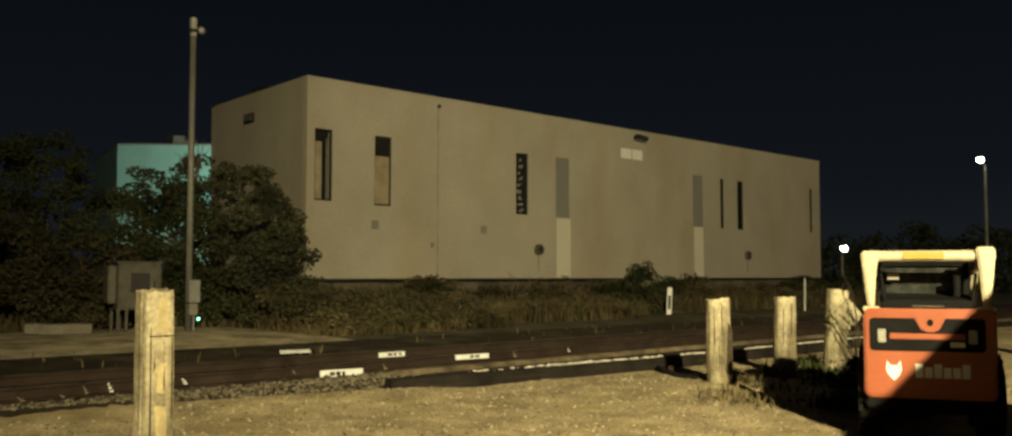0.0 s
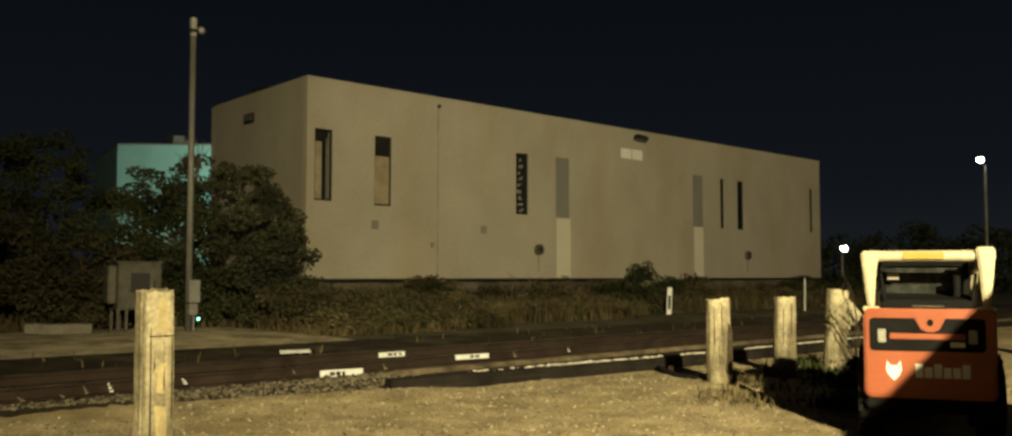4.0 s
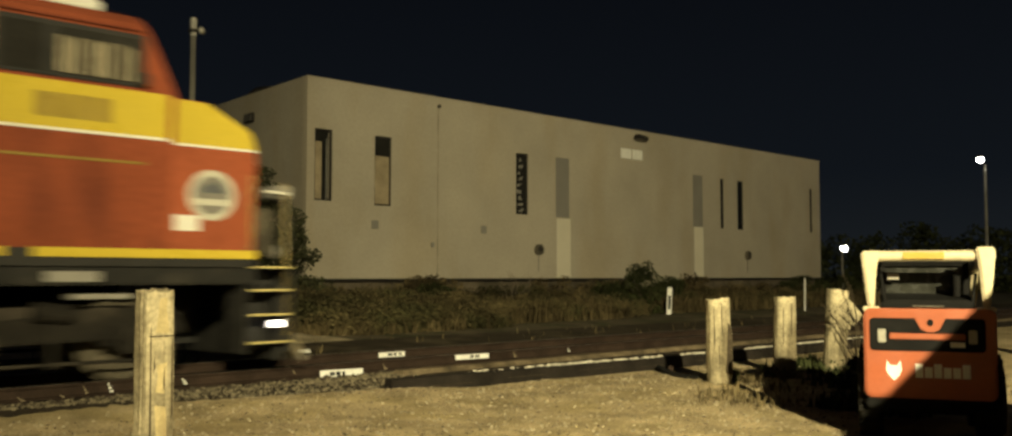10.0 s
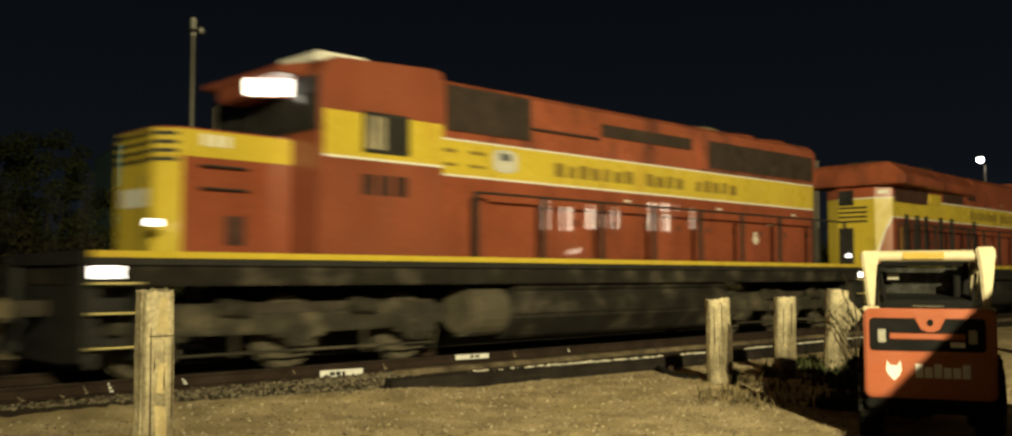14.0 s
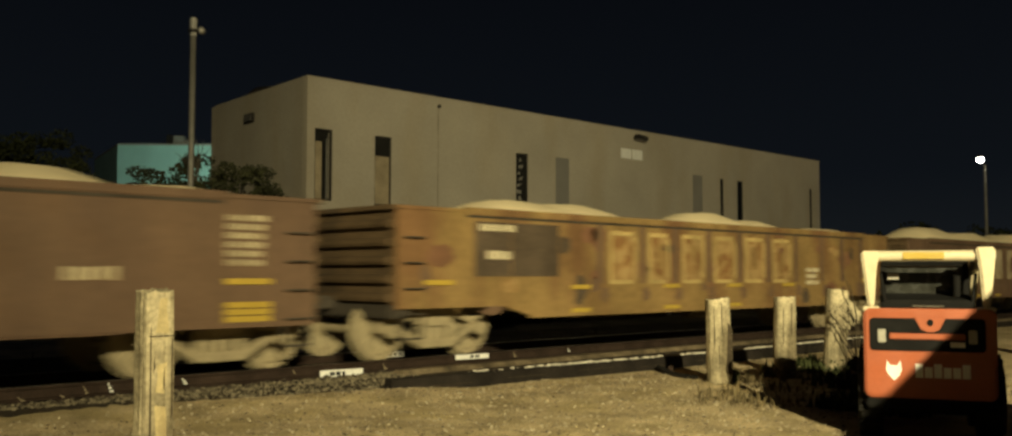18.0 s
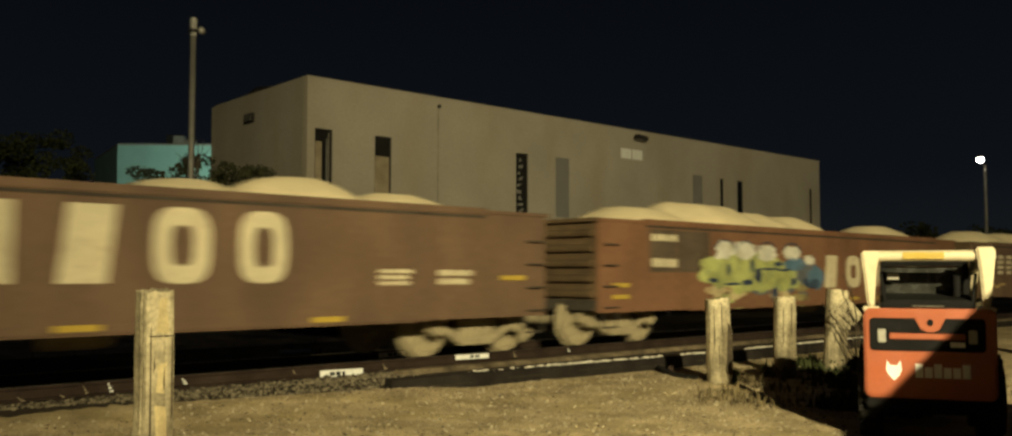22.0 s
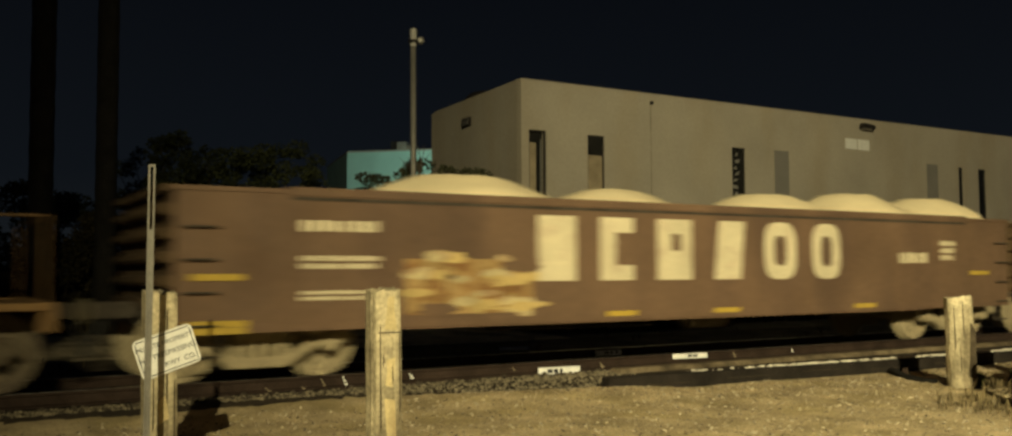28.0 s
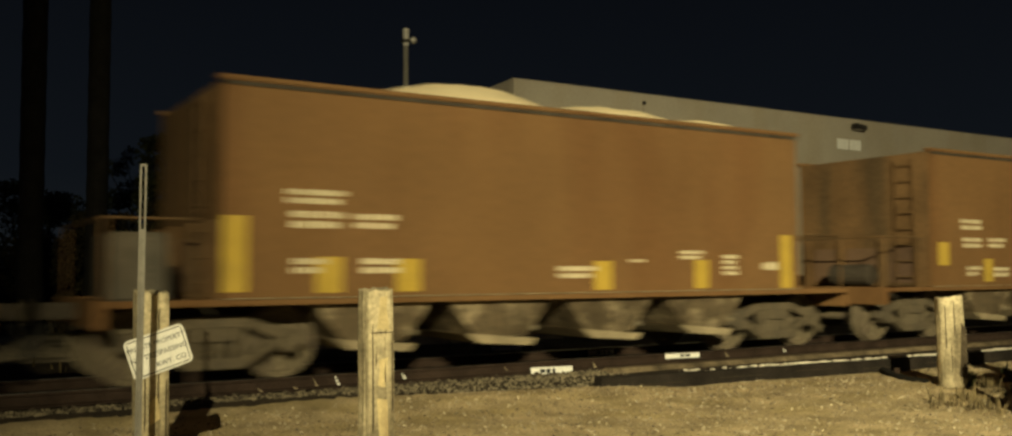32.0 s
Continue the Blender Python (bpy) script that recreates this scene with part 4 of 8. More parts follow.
def freight_truck(car, x, r=0.457, half=0.89, dust="dust_steel", rim="wheel"):
    """A three-piece truck: side frames with windows, bolster, springs, bearing caps, and two wheelsets."""
    t = part("truck", Form().box(-0.14, -1.0, 0.40, 0.14, 1.0, 0.68), M["under_dark"], car, at=pose(x, 0, 0))
    for s in (-1, 1):
        y = s * 1.03
        f = Form()
        top = [(-half - 0.24, 0.44), (-half - 0.20, 0.62), (-half + 0.15, 0.66), (-0.36, 0.80), (0.36, 0.80), (half - 0.15, 0.66), (half + 0.20, 0.62), (half + 0.24, 0.44),
               (half + 0.12, 0.42), (half - 0.12, 0.50), (0.40, 0.66), (-0.40, 0.66), (-half + 0.12, 0.50), (-half - 0.12, 0.42)]
        f.prism(top, y - 0.07, y + 0.07)
        f.prism([(-half + 0.05, 0.46), (-half + 0.18, 0.52), (-0.34, 0.30), (0.34, 0.30), (half - 0.18, 0.52), (half - 0.05, 0.46), (0.36, 0.17), (-0.36, 0.17)], y - 0.08, y + 0.08)
        f.box(-0.36, y - 0.06, 0.24, -0.25, y + 0.06, 0.72).box(0.25, y - 0.06, 0.24, 0.36, y + 0.06, 0.72)
        part("side_frame", f, M[dust], t, "dust-covered cast side frame", bevel=0.012)
        for k in (-0.14, 0.0, 0.14):
            part("spring", Form().rod((k, y, 0.30), (k, y, 0.50), 0.058, 0.058, 10), M[dust], t)
        part("bolster_end", Form().box(-0.22, y - 0.10, 0.50, 0.22, y + 0.10, 0.66), M[dust], t, bevel=0.015)
        for k in (-half, half):
            part("bearing_cap", Form().rod((k, y - 0.05 * s, r), (k, y + s * 0.15, r), 0.125, 0.115, 16), M[dust], t, bevel=0.012)
    for k in (-half, half):
        wheelset(t, car, r, k, M[rim])
    return t


def loco_truck(car, x, base, r, name_mat):
    """A three-axle locomotive truck."""
    t = part("truck", Form().box(-base - 0.55, -0.9, 0.62, base + 0.55, 0.9, 0.92), M["under_dark"], car, at=pose(x, 0, 0))
    for s in (-1, 1):
        y = s * 1.12
        f = Form().prism([(-base - 0.62, 0.58), (-base - 0.55, 0.86), (-base + 0.45, 0.92), (-0.55, 0.78), (0.55, 0.78), (base - 0.45, 0.92), (base + 0.55, 0.86), (base + 0.62, 0.58),
                          (base - 0.30, 0.52), (0.3, 0.50), (-0.3, 0.50), (-base + 0.30, 0.52)], y - 0.08, y + 0.08)
        part("side_frame", f, name_mat, t, bevel=0.02)
        for k in (-base, 0.0, base):
            part("journal_box", Form().box(k - 0.20, y - 0.13, r - 0.18, k + 0.20, y + 0.13, r + 0.22), name_mat, t, bevel=0.035)
            part("journal_cap", Form().rod((k, y, r), (k, y + s * 0.20, r), 0.13, 0.11, 14), name_mat, t)
            for d in (-0.32, 0.32):
                part("spring", Form().rod((k + d, y, 0.45), (k + d, y, 0.66), 0.085, 0.085, 12), name_mat, t)
        for k in (-base * 0.5, base * 0.5):
            part("brake_cylinder", Form().rod((k - 0.22, y + s * 0.12, 0.88), (k + 0.2, y + s * 0.12, 0.84), 0.12, 0.11, 14), name_mat, t, bevel=0.01)
            part("brake_lever", Form().box(k - 0.03, y + s * 0.09, 0.22, k + 0.03, y + s * 0.13, 0.80), name_mat, t)
        part("sand_pipe", Form().rod((base + 0.5, y, 0.85), (base + 0.62, y * 0.7, 0.12), 0.025), name_mat, t)
        part("brake_rod", Form().rod((-base - 0.3, y + s * 0.1, 0.27), (base + 0.3, y + s * 0.1, 0.27), 0.022), name_mat, t)
    for k in (-base, 0.0, base):
        wheelset(t, car, r, k, M["loco_wheel"])
    return t


def coupler(car, x, s):
    c = part("coupler", Form().box(min(x, x - s * 0.75), -0.09, 0.78, max(x, x - s * 0.75), 0.09, 0.98), M["under_dark"], car, bevel=0.02)
    part("knuckle", Form().box(min(x, x + s * 0.16), -0.16, 0.72, max(x, x + s * 0.16), 0.12, 1.02), M["dust_steel"], c, bevel=0.05)
    part("air_hose", Form().rod((x - s * 0.1, -0.3, 0.75), (x + s * 0.12, -0.22, 0.35), 0.025), M["loco_black"], c)


def decal(parent, name, mat, x0, x1, z0, z1, y, label="", shape="block", thick=0.004):
    """A painted mark, laid a few millimetres proud of a side that faces -y."""
    f = Form()
    if shape == "block":
        f.box(x0, y - thick, z0, x1, y - 0.0005, z1)
    elif shape == "slant":
        k = (x1 - x0) * 0.16
        f.prism([(x0, z0), (x1 - k, z0), (x1, z1), (x0 + k, z1)], y - thick, y - 0.0005)
    elif shape == "bracket":
        a, h = (x1 - x0) * 0.46, (z1 - z0) * 0.24
        f.box(x0, y - thick, z0, x0 + a, y - 0.0005, z1).box(x0 + a, y - thick, z0, x1, y - 0.0005, z0 + h).box(x0 + a, y - thick, z1 - h, x1, y - 0.0005, z1)
    elif shape == "pierced":
        a, h = (x1 - x0) * 0.40, (z1 - z0) * 0.30
        f.box(x0, y - thick, z0, x0 + a, y - 0.0005, z1).box(x1 - a * 0.8, y - thick, z0, x1, y - 0.0005, z1)
        f.box(x0 + a, y - thick, z0, x1 - a * 0.8, y - 0.0005, z0 + h * 1.6).box(x0 + a, y - thick, z1 - h * 0.8, x1 - a * 0.8, y - 0.0005, z1)
    elif shape == "ring":
        loops = []
        for k in (0.0, (x1 - x0) * 0.30):
            for v in (y - thick, y - 0.0005):
                loop = []
                for j in range(24):
                    c, s = math.cos(math.pi * j / 12), math.sin(math.pi * j / 12)
                    loop.append(f.bm.verts.new(((x0 + x1) / 2 + ((x1 - x0) / 2 - k) * math.copysign(abs(c) ** 0.62, c), v, (z0 + z1) / 2 + ((z1 - z0) / 2 - k) * math.copysign(abs(s) ** 0.62, s))))
                loops.append(loop)
        of, ob, inf, inb = loops
        for p, q in ((of, inf), (inf, inb), (inb, ob), (ob, of)):
            for j in range(24):
                f.bm.faces.new((p[j], p[(j + 1) % 24], q[(j + 1) % 24], q[j]))
    else:
        cx, cz, a, b, n = (x0 + x1) / 2, (z0 + z1) / 2, (x1 - x0) / 2, (z1 - z0) / 2, 3.2
        pts = []
        for k in range(24):
            t = 2 * math.pi * k / 24
            c, s = math.cos(t), math.sin(t)
            pts.append((cx + a * math.copysign(abs(c) ** (2 / n), c), cz + b * math.copysign(abs(s) ** (2 / n), s)))
        f.prism(pts, y - thick, y - 0.0005)
    return part(name, f, mat, parent, label)


def blob(parent, mat, cx, cz, a, b, y, seed, thick, label=""):
    """An uneven sprayed patch."""
    pts = []
    for k in range(28):
        t = 2 * math.pi * k / 28
        q = 1 + 0.42 * noise.noise((math.cos(t) * 2.1 + seed, math.sin(t) * 2.1, seed * 0.7))
        pts.append((cx + a * q * math.cos(t), cz + b * q * math.sin(t)))
    return part("spray_patch", Form().prism(pts, y - thick, y - 0.0005), mat, parent, label)


def sprayed_loop(parent, mat, cx, cz, a, b, w, y):
    """A sprayed arch."""
    t = [0.25 + 2.5 * k / 12 for k in range(13)]
    p = [(cx + a * math.cos(q), cz + b * math.sin(q)) for q in t] + [(cx + (a - w) * math.cos(q), cz + (b - w) * math.sin(q)) for q in reversed(t)]
    return part("sprayed_outline", Form().prism(p, y - 0.002, y - 0.0005), mat, parent)


def bars(parent, mat, x0, x1, z0, z1, rows, y, seed=0):
    """Unreadable stencilled lines as rows of short plain bars."""
    r = random.Random(seed)
    h = (z1 - z0) / rows
    for k in range(rows):
        b = z1 - (k + 1) * h + h * 0.14
        e = x1 - (x1 - x0) * (0.0 if k == 0 else r.uniform(0, 0.2))
        x, step = x0, min(h * 0.72, 0.13)
        while x < e - 0.02:
            w = step * r.uniform(0.62, 0.92)
            part("stencil_bar", Form().box(x, y - 0.004, b + h * r.uniform(0, 0.05), min(x + w, e), y - 0.0005, b + h * r.uniform(0.64, 0.72)), mat, parent)
            x += step


def frame_mark(parent, mat, x0, x1, z0, z1, w, y):
    """A worn painted outline: the four edges of a block, none of them whole."""
    f = Form()
    f.box(x0, y - 0.004, z0, x0 + w, y - 0.0005, z1).box(x1 - w, y - 0.004, z0 + (z1 - z0) * 0.12, x1, y - 0.0005, z1 - (z1 - z0) * 0.1)
    f.box(x0 + w, y - 0.004, z1 - w, x1 - w, y - 0.0005, z1).box(x0 + w, y - 0.004, z0, x1 - w * 1.4, y - 0.0005, z0 + w)
    return part("outline_mark", f, mat, parent)


# ---- ballast gondolas ----
GY = 1.56


def heap(x0, x1, half, base, peaks, seed):
    """The stone load: mounds along the car, sloping off to its sides."""
    nx, ny = 96, 22
    verts, faces = [], []
    for i in range(nx + 1):
        for j in range(ny + 1):
            x, y = x0 + (x1 - x0) * i / nx, -half + 2 * half * j / ny
            z = base
            for px, ph, pw, py in peaks:
                d = math.hypot((x - px) / (pw * 0.92), (y - py + 0.25) / 1.45)
                z = max(z, base + (ph * 1.02 + 0.15) * min(1.0, 1.12 * max(0.0, 1 - d ** 1.7)) ** 1.15)
            k = max(0.0, abs(y) / half - 0.82) / 0.18
            z = base + (z - base) * (1 - k * k)
            verts.append((x, y, z + 0.02 * noise.noise((x * 4 + seed, y * 4, 0)) + 0.035 * noise.noise((x * 1.1 + seed, y * 1.3, 5))))
    for i in range(nx):
        for j in range(ny):
            a = i * (ny + 1) + j
            faces.append((a, a + ny + 1, a + ny + 2, a + 1))
    me = bpy.data.meshes.new("stone_load")
    me.from_pydata(verts, [], faces)
    for p in me.polygons:
        p.use_smooth = True
    me.materials.append(M["stone_load"])
    return me


# Gondola ends and ribs are a darker brown than the sides.
M["gon_end"] = material("darker_rusted_gondola_end", (0.098, 0.064, 0.034), 0.9, 0, 0.3, 1.4, 12, 0.2, 30, (0.060, 0.042, 0.026), 0.4, 1.5, 2.0)


def gondola(at10, paint, label, peaks, seed, letters="cream", fish=False, along=0.0, drop=0.0, first=0):
    car = thing("gondola_car", label, "freight car", pose(at10, TRACK, RAIL), "ballast gondolas")
    low, ends = 0.60, 0.80 if fish else 0.63
    out = [(-8.08, ends), (-5.9, ends), (-5.2, low), (5.2, low), (5.9, ends), (8.08, ends), (8.08, 2.30), (-8.08, 2.30)]
    for s in (-1, 1):
        part("side_wall", Form().prism(out, s * GY, s * (GY - 0.06)), paint, car)
        part("top_chord", Form().box(-6.75, s * (GY + 0.035), 2.245, 6.75, s * (GY - 0.10), 2.365), paint, car, bevel=0.015)
        for e in (-1, 1):
            part("end_chord", Form().box(e * 6.76, s * (GY + 0.02), 2.28, e * 8.10, s * (GY - 0.08), 2.335), paint, car)
        # Dark strip paints the shadow that the top chord throws on the side.
        part("chord_shadow_strip", Form().box(-6.7, s * (GY + 0.012), 2.205, 6.7, s * (GY + 0.001), 2.245), M["under_dark"], car, "dark strip painted as the shade under the chord")
        part("side_sill", Form().box(-8.06, s * (GY + 0.02), ends - 0.002, 8.06, s * (GY - 0.05), ends + 0.09) if not fish else
             Form().prism([(-5.3, low - 0.004), (5.3, low - 0.004), (5.3, low + 0.07), (-5.3, low + 0.07)], s * (GY + 0.02), s * (GY - 0.05)), paint, car)
        if s < 0:
            for k in range(-6, 7):
                part("seam", Form().box(k * 1.15 - 0.012, -GY - 0.008, low + 0.12, k * 1.15 + 0.012, -GY - 0.0005, 2.18), paint, car)
    part("floor", Form().box(-8.0, -GY + 0.07, 0.95, 8.0, GY - 0.07, 1.02), M["under_dark"], car)
    part("centre_sill", Form().box(-8.0, -0.25, 0.62, 8.0, 0.25, 0.94), M["under_dark"], car)
    for k in (-4.2, -1.4, 1.4, 4.2):
        part("cross_bearer", Form().prism([(-1.45, 0.93), (1.45, 0.93), (0.3, 0.55), (-0.3, 0.55)], k - 0.06, k + 0.06, "x"), M["under_dark"], car)
    part("air_tank", Form().rod((0.2, -0.75, 0.55), (1.1, -0.75, 0.55), 0.16, 0.16, 16), M["dust_steel"], car, bevel=0.03)
    part("brake_rigging", Form().rod((-3.5, -0.6, 0.50), (-0.4, -0.7, 0.48), 0.03), M["under_dark"], car)
    for e in (-1, 1):
        x = e * 8.08
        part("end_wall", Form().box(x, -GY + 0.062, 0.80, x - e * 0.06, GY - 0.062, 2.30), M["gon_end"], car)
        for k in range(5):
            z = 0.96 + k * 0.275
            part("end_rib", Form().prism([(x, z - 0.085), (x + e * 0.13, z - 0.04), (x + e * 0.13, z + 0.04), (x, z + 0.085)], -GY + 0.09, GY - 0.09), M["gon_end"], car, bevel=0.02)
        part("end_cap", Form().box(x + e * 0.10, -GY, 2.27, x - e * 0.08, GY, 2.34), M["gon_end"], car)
        part("end_sill", Form().box(x + e * 0.10, -1.5, 0.66, x - e * 0.3, 1.5, 0.86), M["under_dark"], car, bevel=0.02)
        for k in range(4):
            part("grab_iron", Form().rod((x - e * 0.08, -GY - 0.06, 0.72 + k * 0.38), (x - e * 0.48, -GY - 0.06, 0.72 + k * 0.38), 0.014, 0.014, 6), M["under_dark"], car)
        part("stirrup", Form().rod((x - e * 0.08, -GY, 0.66), (x - e * 0.08, -GY - 0.01, 0.36), 0.016, 0.016, 6).rod((x - e * 0.48, -GY, 0.66), (x - e * 0.48, -GY - 0.01, 0.36), 0.016, 0.016, 6)
             .rod((x - e * 0.08, -GY - 0.01, 0.36), (x - e * 0.48, -GY - 0.01, 0.36), 0.016, 0.016, 6), M["under_dark"], car)
        coupler(car, e * 8.72, e)
        freight_truck(car, e * 6.95, dust="pale_dust", rim="pale_dust")
    tagged(part("stone_load", heap(-7.7, 7.7, GY - 0.07, 2.16, [(a, b + 0.03, c * 1.08, d) for a, b, c, d in peaks], seed), M["stone_load"], car, "pale crushed stone heaped in mounds"), "pale crushed stone heaped in mounds")
    TRAIN.append((car, at10))
    ink = M[letters]
    y = -GY
    for x0, x1, z0, z1, shape in ((-3.16, -2.52, 1.20, 2.12, "block"), (-2.08, -1.47, 1.20, 2.12, "bracket"), (-1.0, -0.32, 1.20, 2.12, "pierced"), (0.16, 0.82, 1.20, 2.12, "slant"),
                                  (1.26, 2.0, 1.19, 2.13, "ring"), (2.40, 3.10, 1.19, 2.13, "ring"))[first:]:
        decal(car, "lettering_block", ink, x0 + along, x1 + along, z0 - drop * 0.55, z1 - drop, y - 0.008 if letters == "cream" else y - 0.001, shape=shape)
    return car


def tapes(car, xs, rows=(0.655,), w=0.42):
    for x in xs:
        for z in rows:
            decal(car, "reflective_tape", M["reflector"], x - w / 2, x + w / 2, z, z + 0.075, -GY - 0.022)


def gon(n):
    return -36.18 - 17.57 * (n - 0.5)


Y = -GY - 0.008
g = gondola(gon(1), M["gon_brown"], "brown ballast gondola loaded with pale crushed stone behind the locomotives", [(-4.3, 0.42, 2.3, 0), (-0.9, 0.36, 2.2, 0.1), (2.6, 0.40, 2.4, 0), (6.2, 0.34, 2.2, 0)], 1.3, "cream_dim", along=1.45)
for x0 in (-6.32, -5.12):
    bars(g, M["cream"], x0, x0 + 0.66, 1.65, 1.96, 2, Y, 1)
    bars(g, M["cream"], x0, x0 + 0.66, 1.10, 1.52, 3, Y, 2)
bars(g, M["cream"], 5.70, 6.30, 1.54, 1.82, 2, Y, 3)
tapes(g, (-7.4,), (1.12,), 0.56), tapes(g, (-3.2, -1.6, 0.4, 3.9), (0.655,)), tapes(g, (6.9,), (0.95, 1.12))

g = gondola(gon(2), M["gon_rust"], "orange rusty ballast gondola with worn outlined lettering and a dark patch", [(-4.6, 0.28, 2.2, 0), (-3.1, 0.30, 2.4, 0.1), (1.3, 0.34, 1.6, 0), (3.2, 0.24, 1.4, 0), (6.6, 0.16, 1.5, 0)], 2.7, "cream_worn", True)
decal(g, "dark_patch", M["patch_dark"], -6.55, -4.6, 1.28, 2.15, -GY - 0.002, "dark painted-out patch")
bars(g, M["cream"], -6.45, -5.68, 1.98, 2.14, 1, Y - 0.004, 4), bars(g, M["cream"], -6.3, -5.76, 1.52, 1.72, 1, Y - 0.004, 5)
bars(g, M["cream"], 3.82, 4.44, 1.07, 1.50, 3, Y, 6)
r = random.Random(21)
for k in range(34):
    x, z = r.uniform(-7.6, 7.7), r.uniform(0.7, 2.2)
    blob(g, M[r.choice(("patch_dark", "gon_red", "cream_worn", "gon_brown"))], x, z, r.uniform(0.08, 0.3), r.uniform(0.06, 0.25), -GY - 0.0008, k * 1.7, 0.0022)
for x in (-3.5, -2.285, -1.235, -0.09, 1.06, 2.2, 3.4, 4.6, 5.6, 6.6):
    decal(g, "rust_streak", M["gon_brown"], x - 0.10, x + 0.10, 1.15, 2.2, -GY - 0.0012, thick=0.003)
    blob(g, M["gon_brown"], x + 0.1, 0.95, 0.12, 0.14, -GY - 0.0012, x * 7, 0.003)
for x0, x1 in ((-3.22, -2.49), (-2.08, -1.47), (-1.0, -0.30), (0.12, 0.86), (1.26, 2.0), (2.40, 3.12)):
    frame_mark(g, M["outline_cream"], x0 - 0.03, x1 + 0.02, 1.14, 2.10, 0.075, Y - 0.001)
tapes(g, (-4.05, -1.4, 0.8, 3.0), (0.655, 1.06), 0.5), tapes(g, (-7.3, 6.9), (1.15,), 0.6)

g = gondola(gon(3), M["gon_brown"], "brown ballast gondola with large cream lettering blocks and stone mounds", [(-5.1, 0.42, 2.3, 0), (-4.0, 0.32, 1.9, 0), (-2.1, 0.44, 1.8, 0), (0.1, 0.24, 1.7, 0.2), (2.6, 0.32, 1.8, 0), (4.7, 0.28, 1.7, 0), (6.5, 0.14, 1.4, 0)], 4.1)
for x0 in (-6.05, -5.28):
    bars(g, M["cream"], x0, x0 + 0.58, 1.32, 1.98, 4, Y, 8)
bars(g, M["cream"], -7.3, -6.6, 1.95, 2.10, 2, Y, 9), bars(g, M["cream_dim"], 4.76, 5.38, 1.20, 1.44, 1, Y, 3), bars(g, M["cream_dim"], 6.75, 7.35, 1.40, 2.09, 6, Y, 3)
tapes(g, (-3.9, -1.8, 0.45, 3.55), (0.655, 1.06)), tapes(g, (-7.3,), (0.70, 1.05), 0.55), tapes(g, (7.07,), (0.70, 0.79, 0.88, 1.18), 0.66)
for k in range(4):
    blob(g, M["outline_cream"], -7.0 + k * 0.45, 0.95 + 0.07 * (k % 2), 0.28, 0.035, -GY - 0.001, 3.3 + k, 0.002)

g = gondola(gon(4), M["gon_red"], "red-brown ballast gondola with green and white sprayed shapes", [(-5.6, 0.34, 2.1, 0), (-3.7, 0.52, 2.5, 0), (-2.7, 0.50, 2.0, 0), (-1.1, 0.42, 2.0, 0.1), (0.4, 0.40, 1.5, 0), (5.3, 0.34, 1.9, 0)], 5.9, drop=0.34, first=3)
decal(g, "dark_patch", M["patch_dark"], -6.6, -4.6, 1.36, 2.18, -GY - 0.002, "dark painted-out patch")
bars(g, M["cream"], -6.56, -5.74, 1.93, 2.12, 1, Y - 0.004, 4), bars(g, M["cream"], -6.55, -5.74, 1.42, 1.66, 1, Y - 0.004, 5)
for cx, cz, a, b, s in ((-4.35, 1.38, 0.60, 0.32, 1), (-3.6, 1.38, 0.70, 0.42, 2), (-2.5, 1.38, 0.74, 0.42, 3), (-1.55, 1.28, 0.66, 0.34, 4), (-3.0, 1.2, 1.5, 0.22, 17)):
    blob(g, M["spray_green"], cx, cz, a, b, Y - 0.001, s, 0.004)
r = random.Random(44)
for k in range(30):
    blob(g, M[r.choice(("spray_olive", "spray_olive", "spray_green", "spray_grey", "gon_red", "spray_tan"))], r.uniform(-4.5, -0.7), r.uniform(0.72, 1.10), r.uniform(0.2, 0.5), r.uniform(0.07, 0.15), -GY - 0.001 - k * 0.0001, k * 1.3 + 60, 0.003)
for cx, cz, a, b, m, s in ((-4.06, 1.84, 0.46, 0.19, "spray_white", 5), (-3.28, 1.85, 0.40, 0.19, "spray_white", 6), (-2.41, 1.79, 0.40, 0.18, "spray_white", 7), (-1.36, 1.80, 0.42, 0.16, "spray_white", 8), (-0.57, 1.65, 0.24, 0.11, "spray_white", 13),
                           (-1.25, 1.55, 0.46, 0.16, "spray_blue", 9), (-0.85, 1.35, 0.34, 0.26, "spray_grey", 14), (-0.28, 1.27, 0.40, 0.27, "spray_blue", 10), (-0.35, 1.10, 0.3, 0.12, "spray_navy", 15)):
    blob(g, M[m], cx, cz, a, b, Y - 0.006, s, 0.004)
for k, (cx, cz, a, b) in enumerate(((-4.5, 1.2, 0.16, 0.05), (-3.95, 1.42, 0.07, 0.13), (-3.25, 1.15, 0.2, 0.06), (-3.05, 1.52, 0.08, 0.14), (-2.8, 1.30, 0.14, 0.16), (-2.13, 0.88, 0.13, 0.15), (-1.95, 1.55, 0.16, 0.06),
                                   (-1.3, 1.16, 0.14, 0.08), (-3.8, 1.12, 0.3, 0.03), (-2.3, 1.44, 0.36, 0.025), (-1.7, 1.42, 0.3, 0.03), (-0.75, 1.15, 0.12, 0.10))):
    blob(g, M["spray_navy"], cx, cz, a, b, Y - 0.011, cx + k, 0.003)
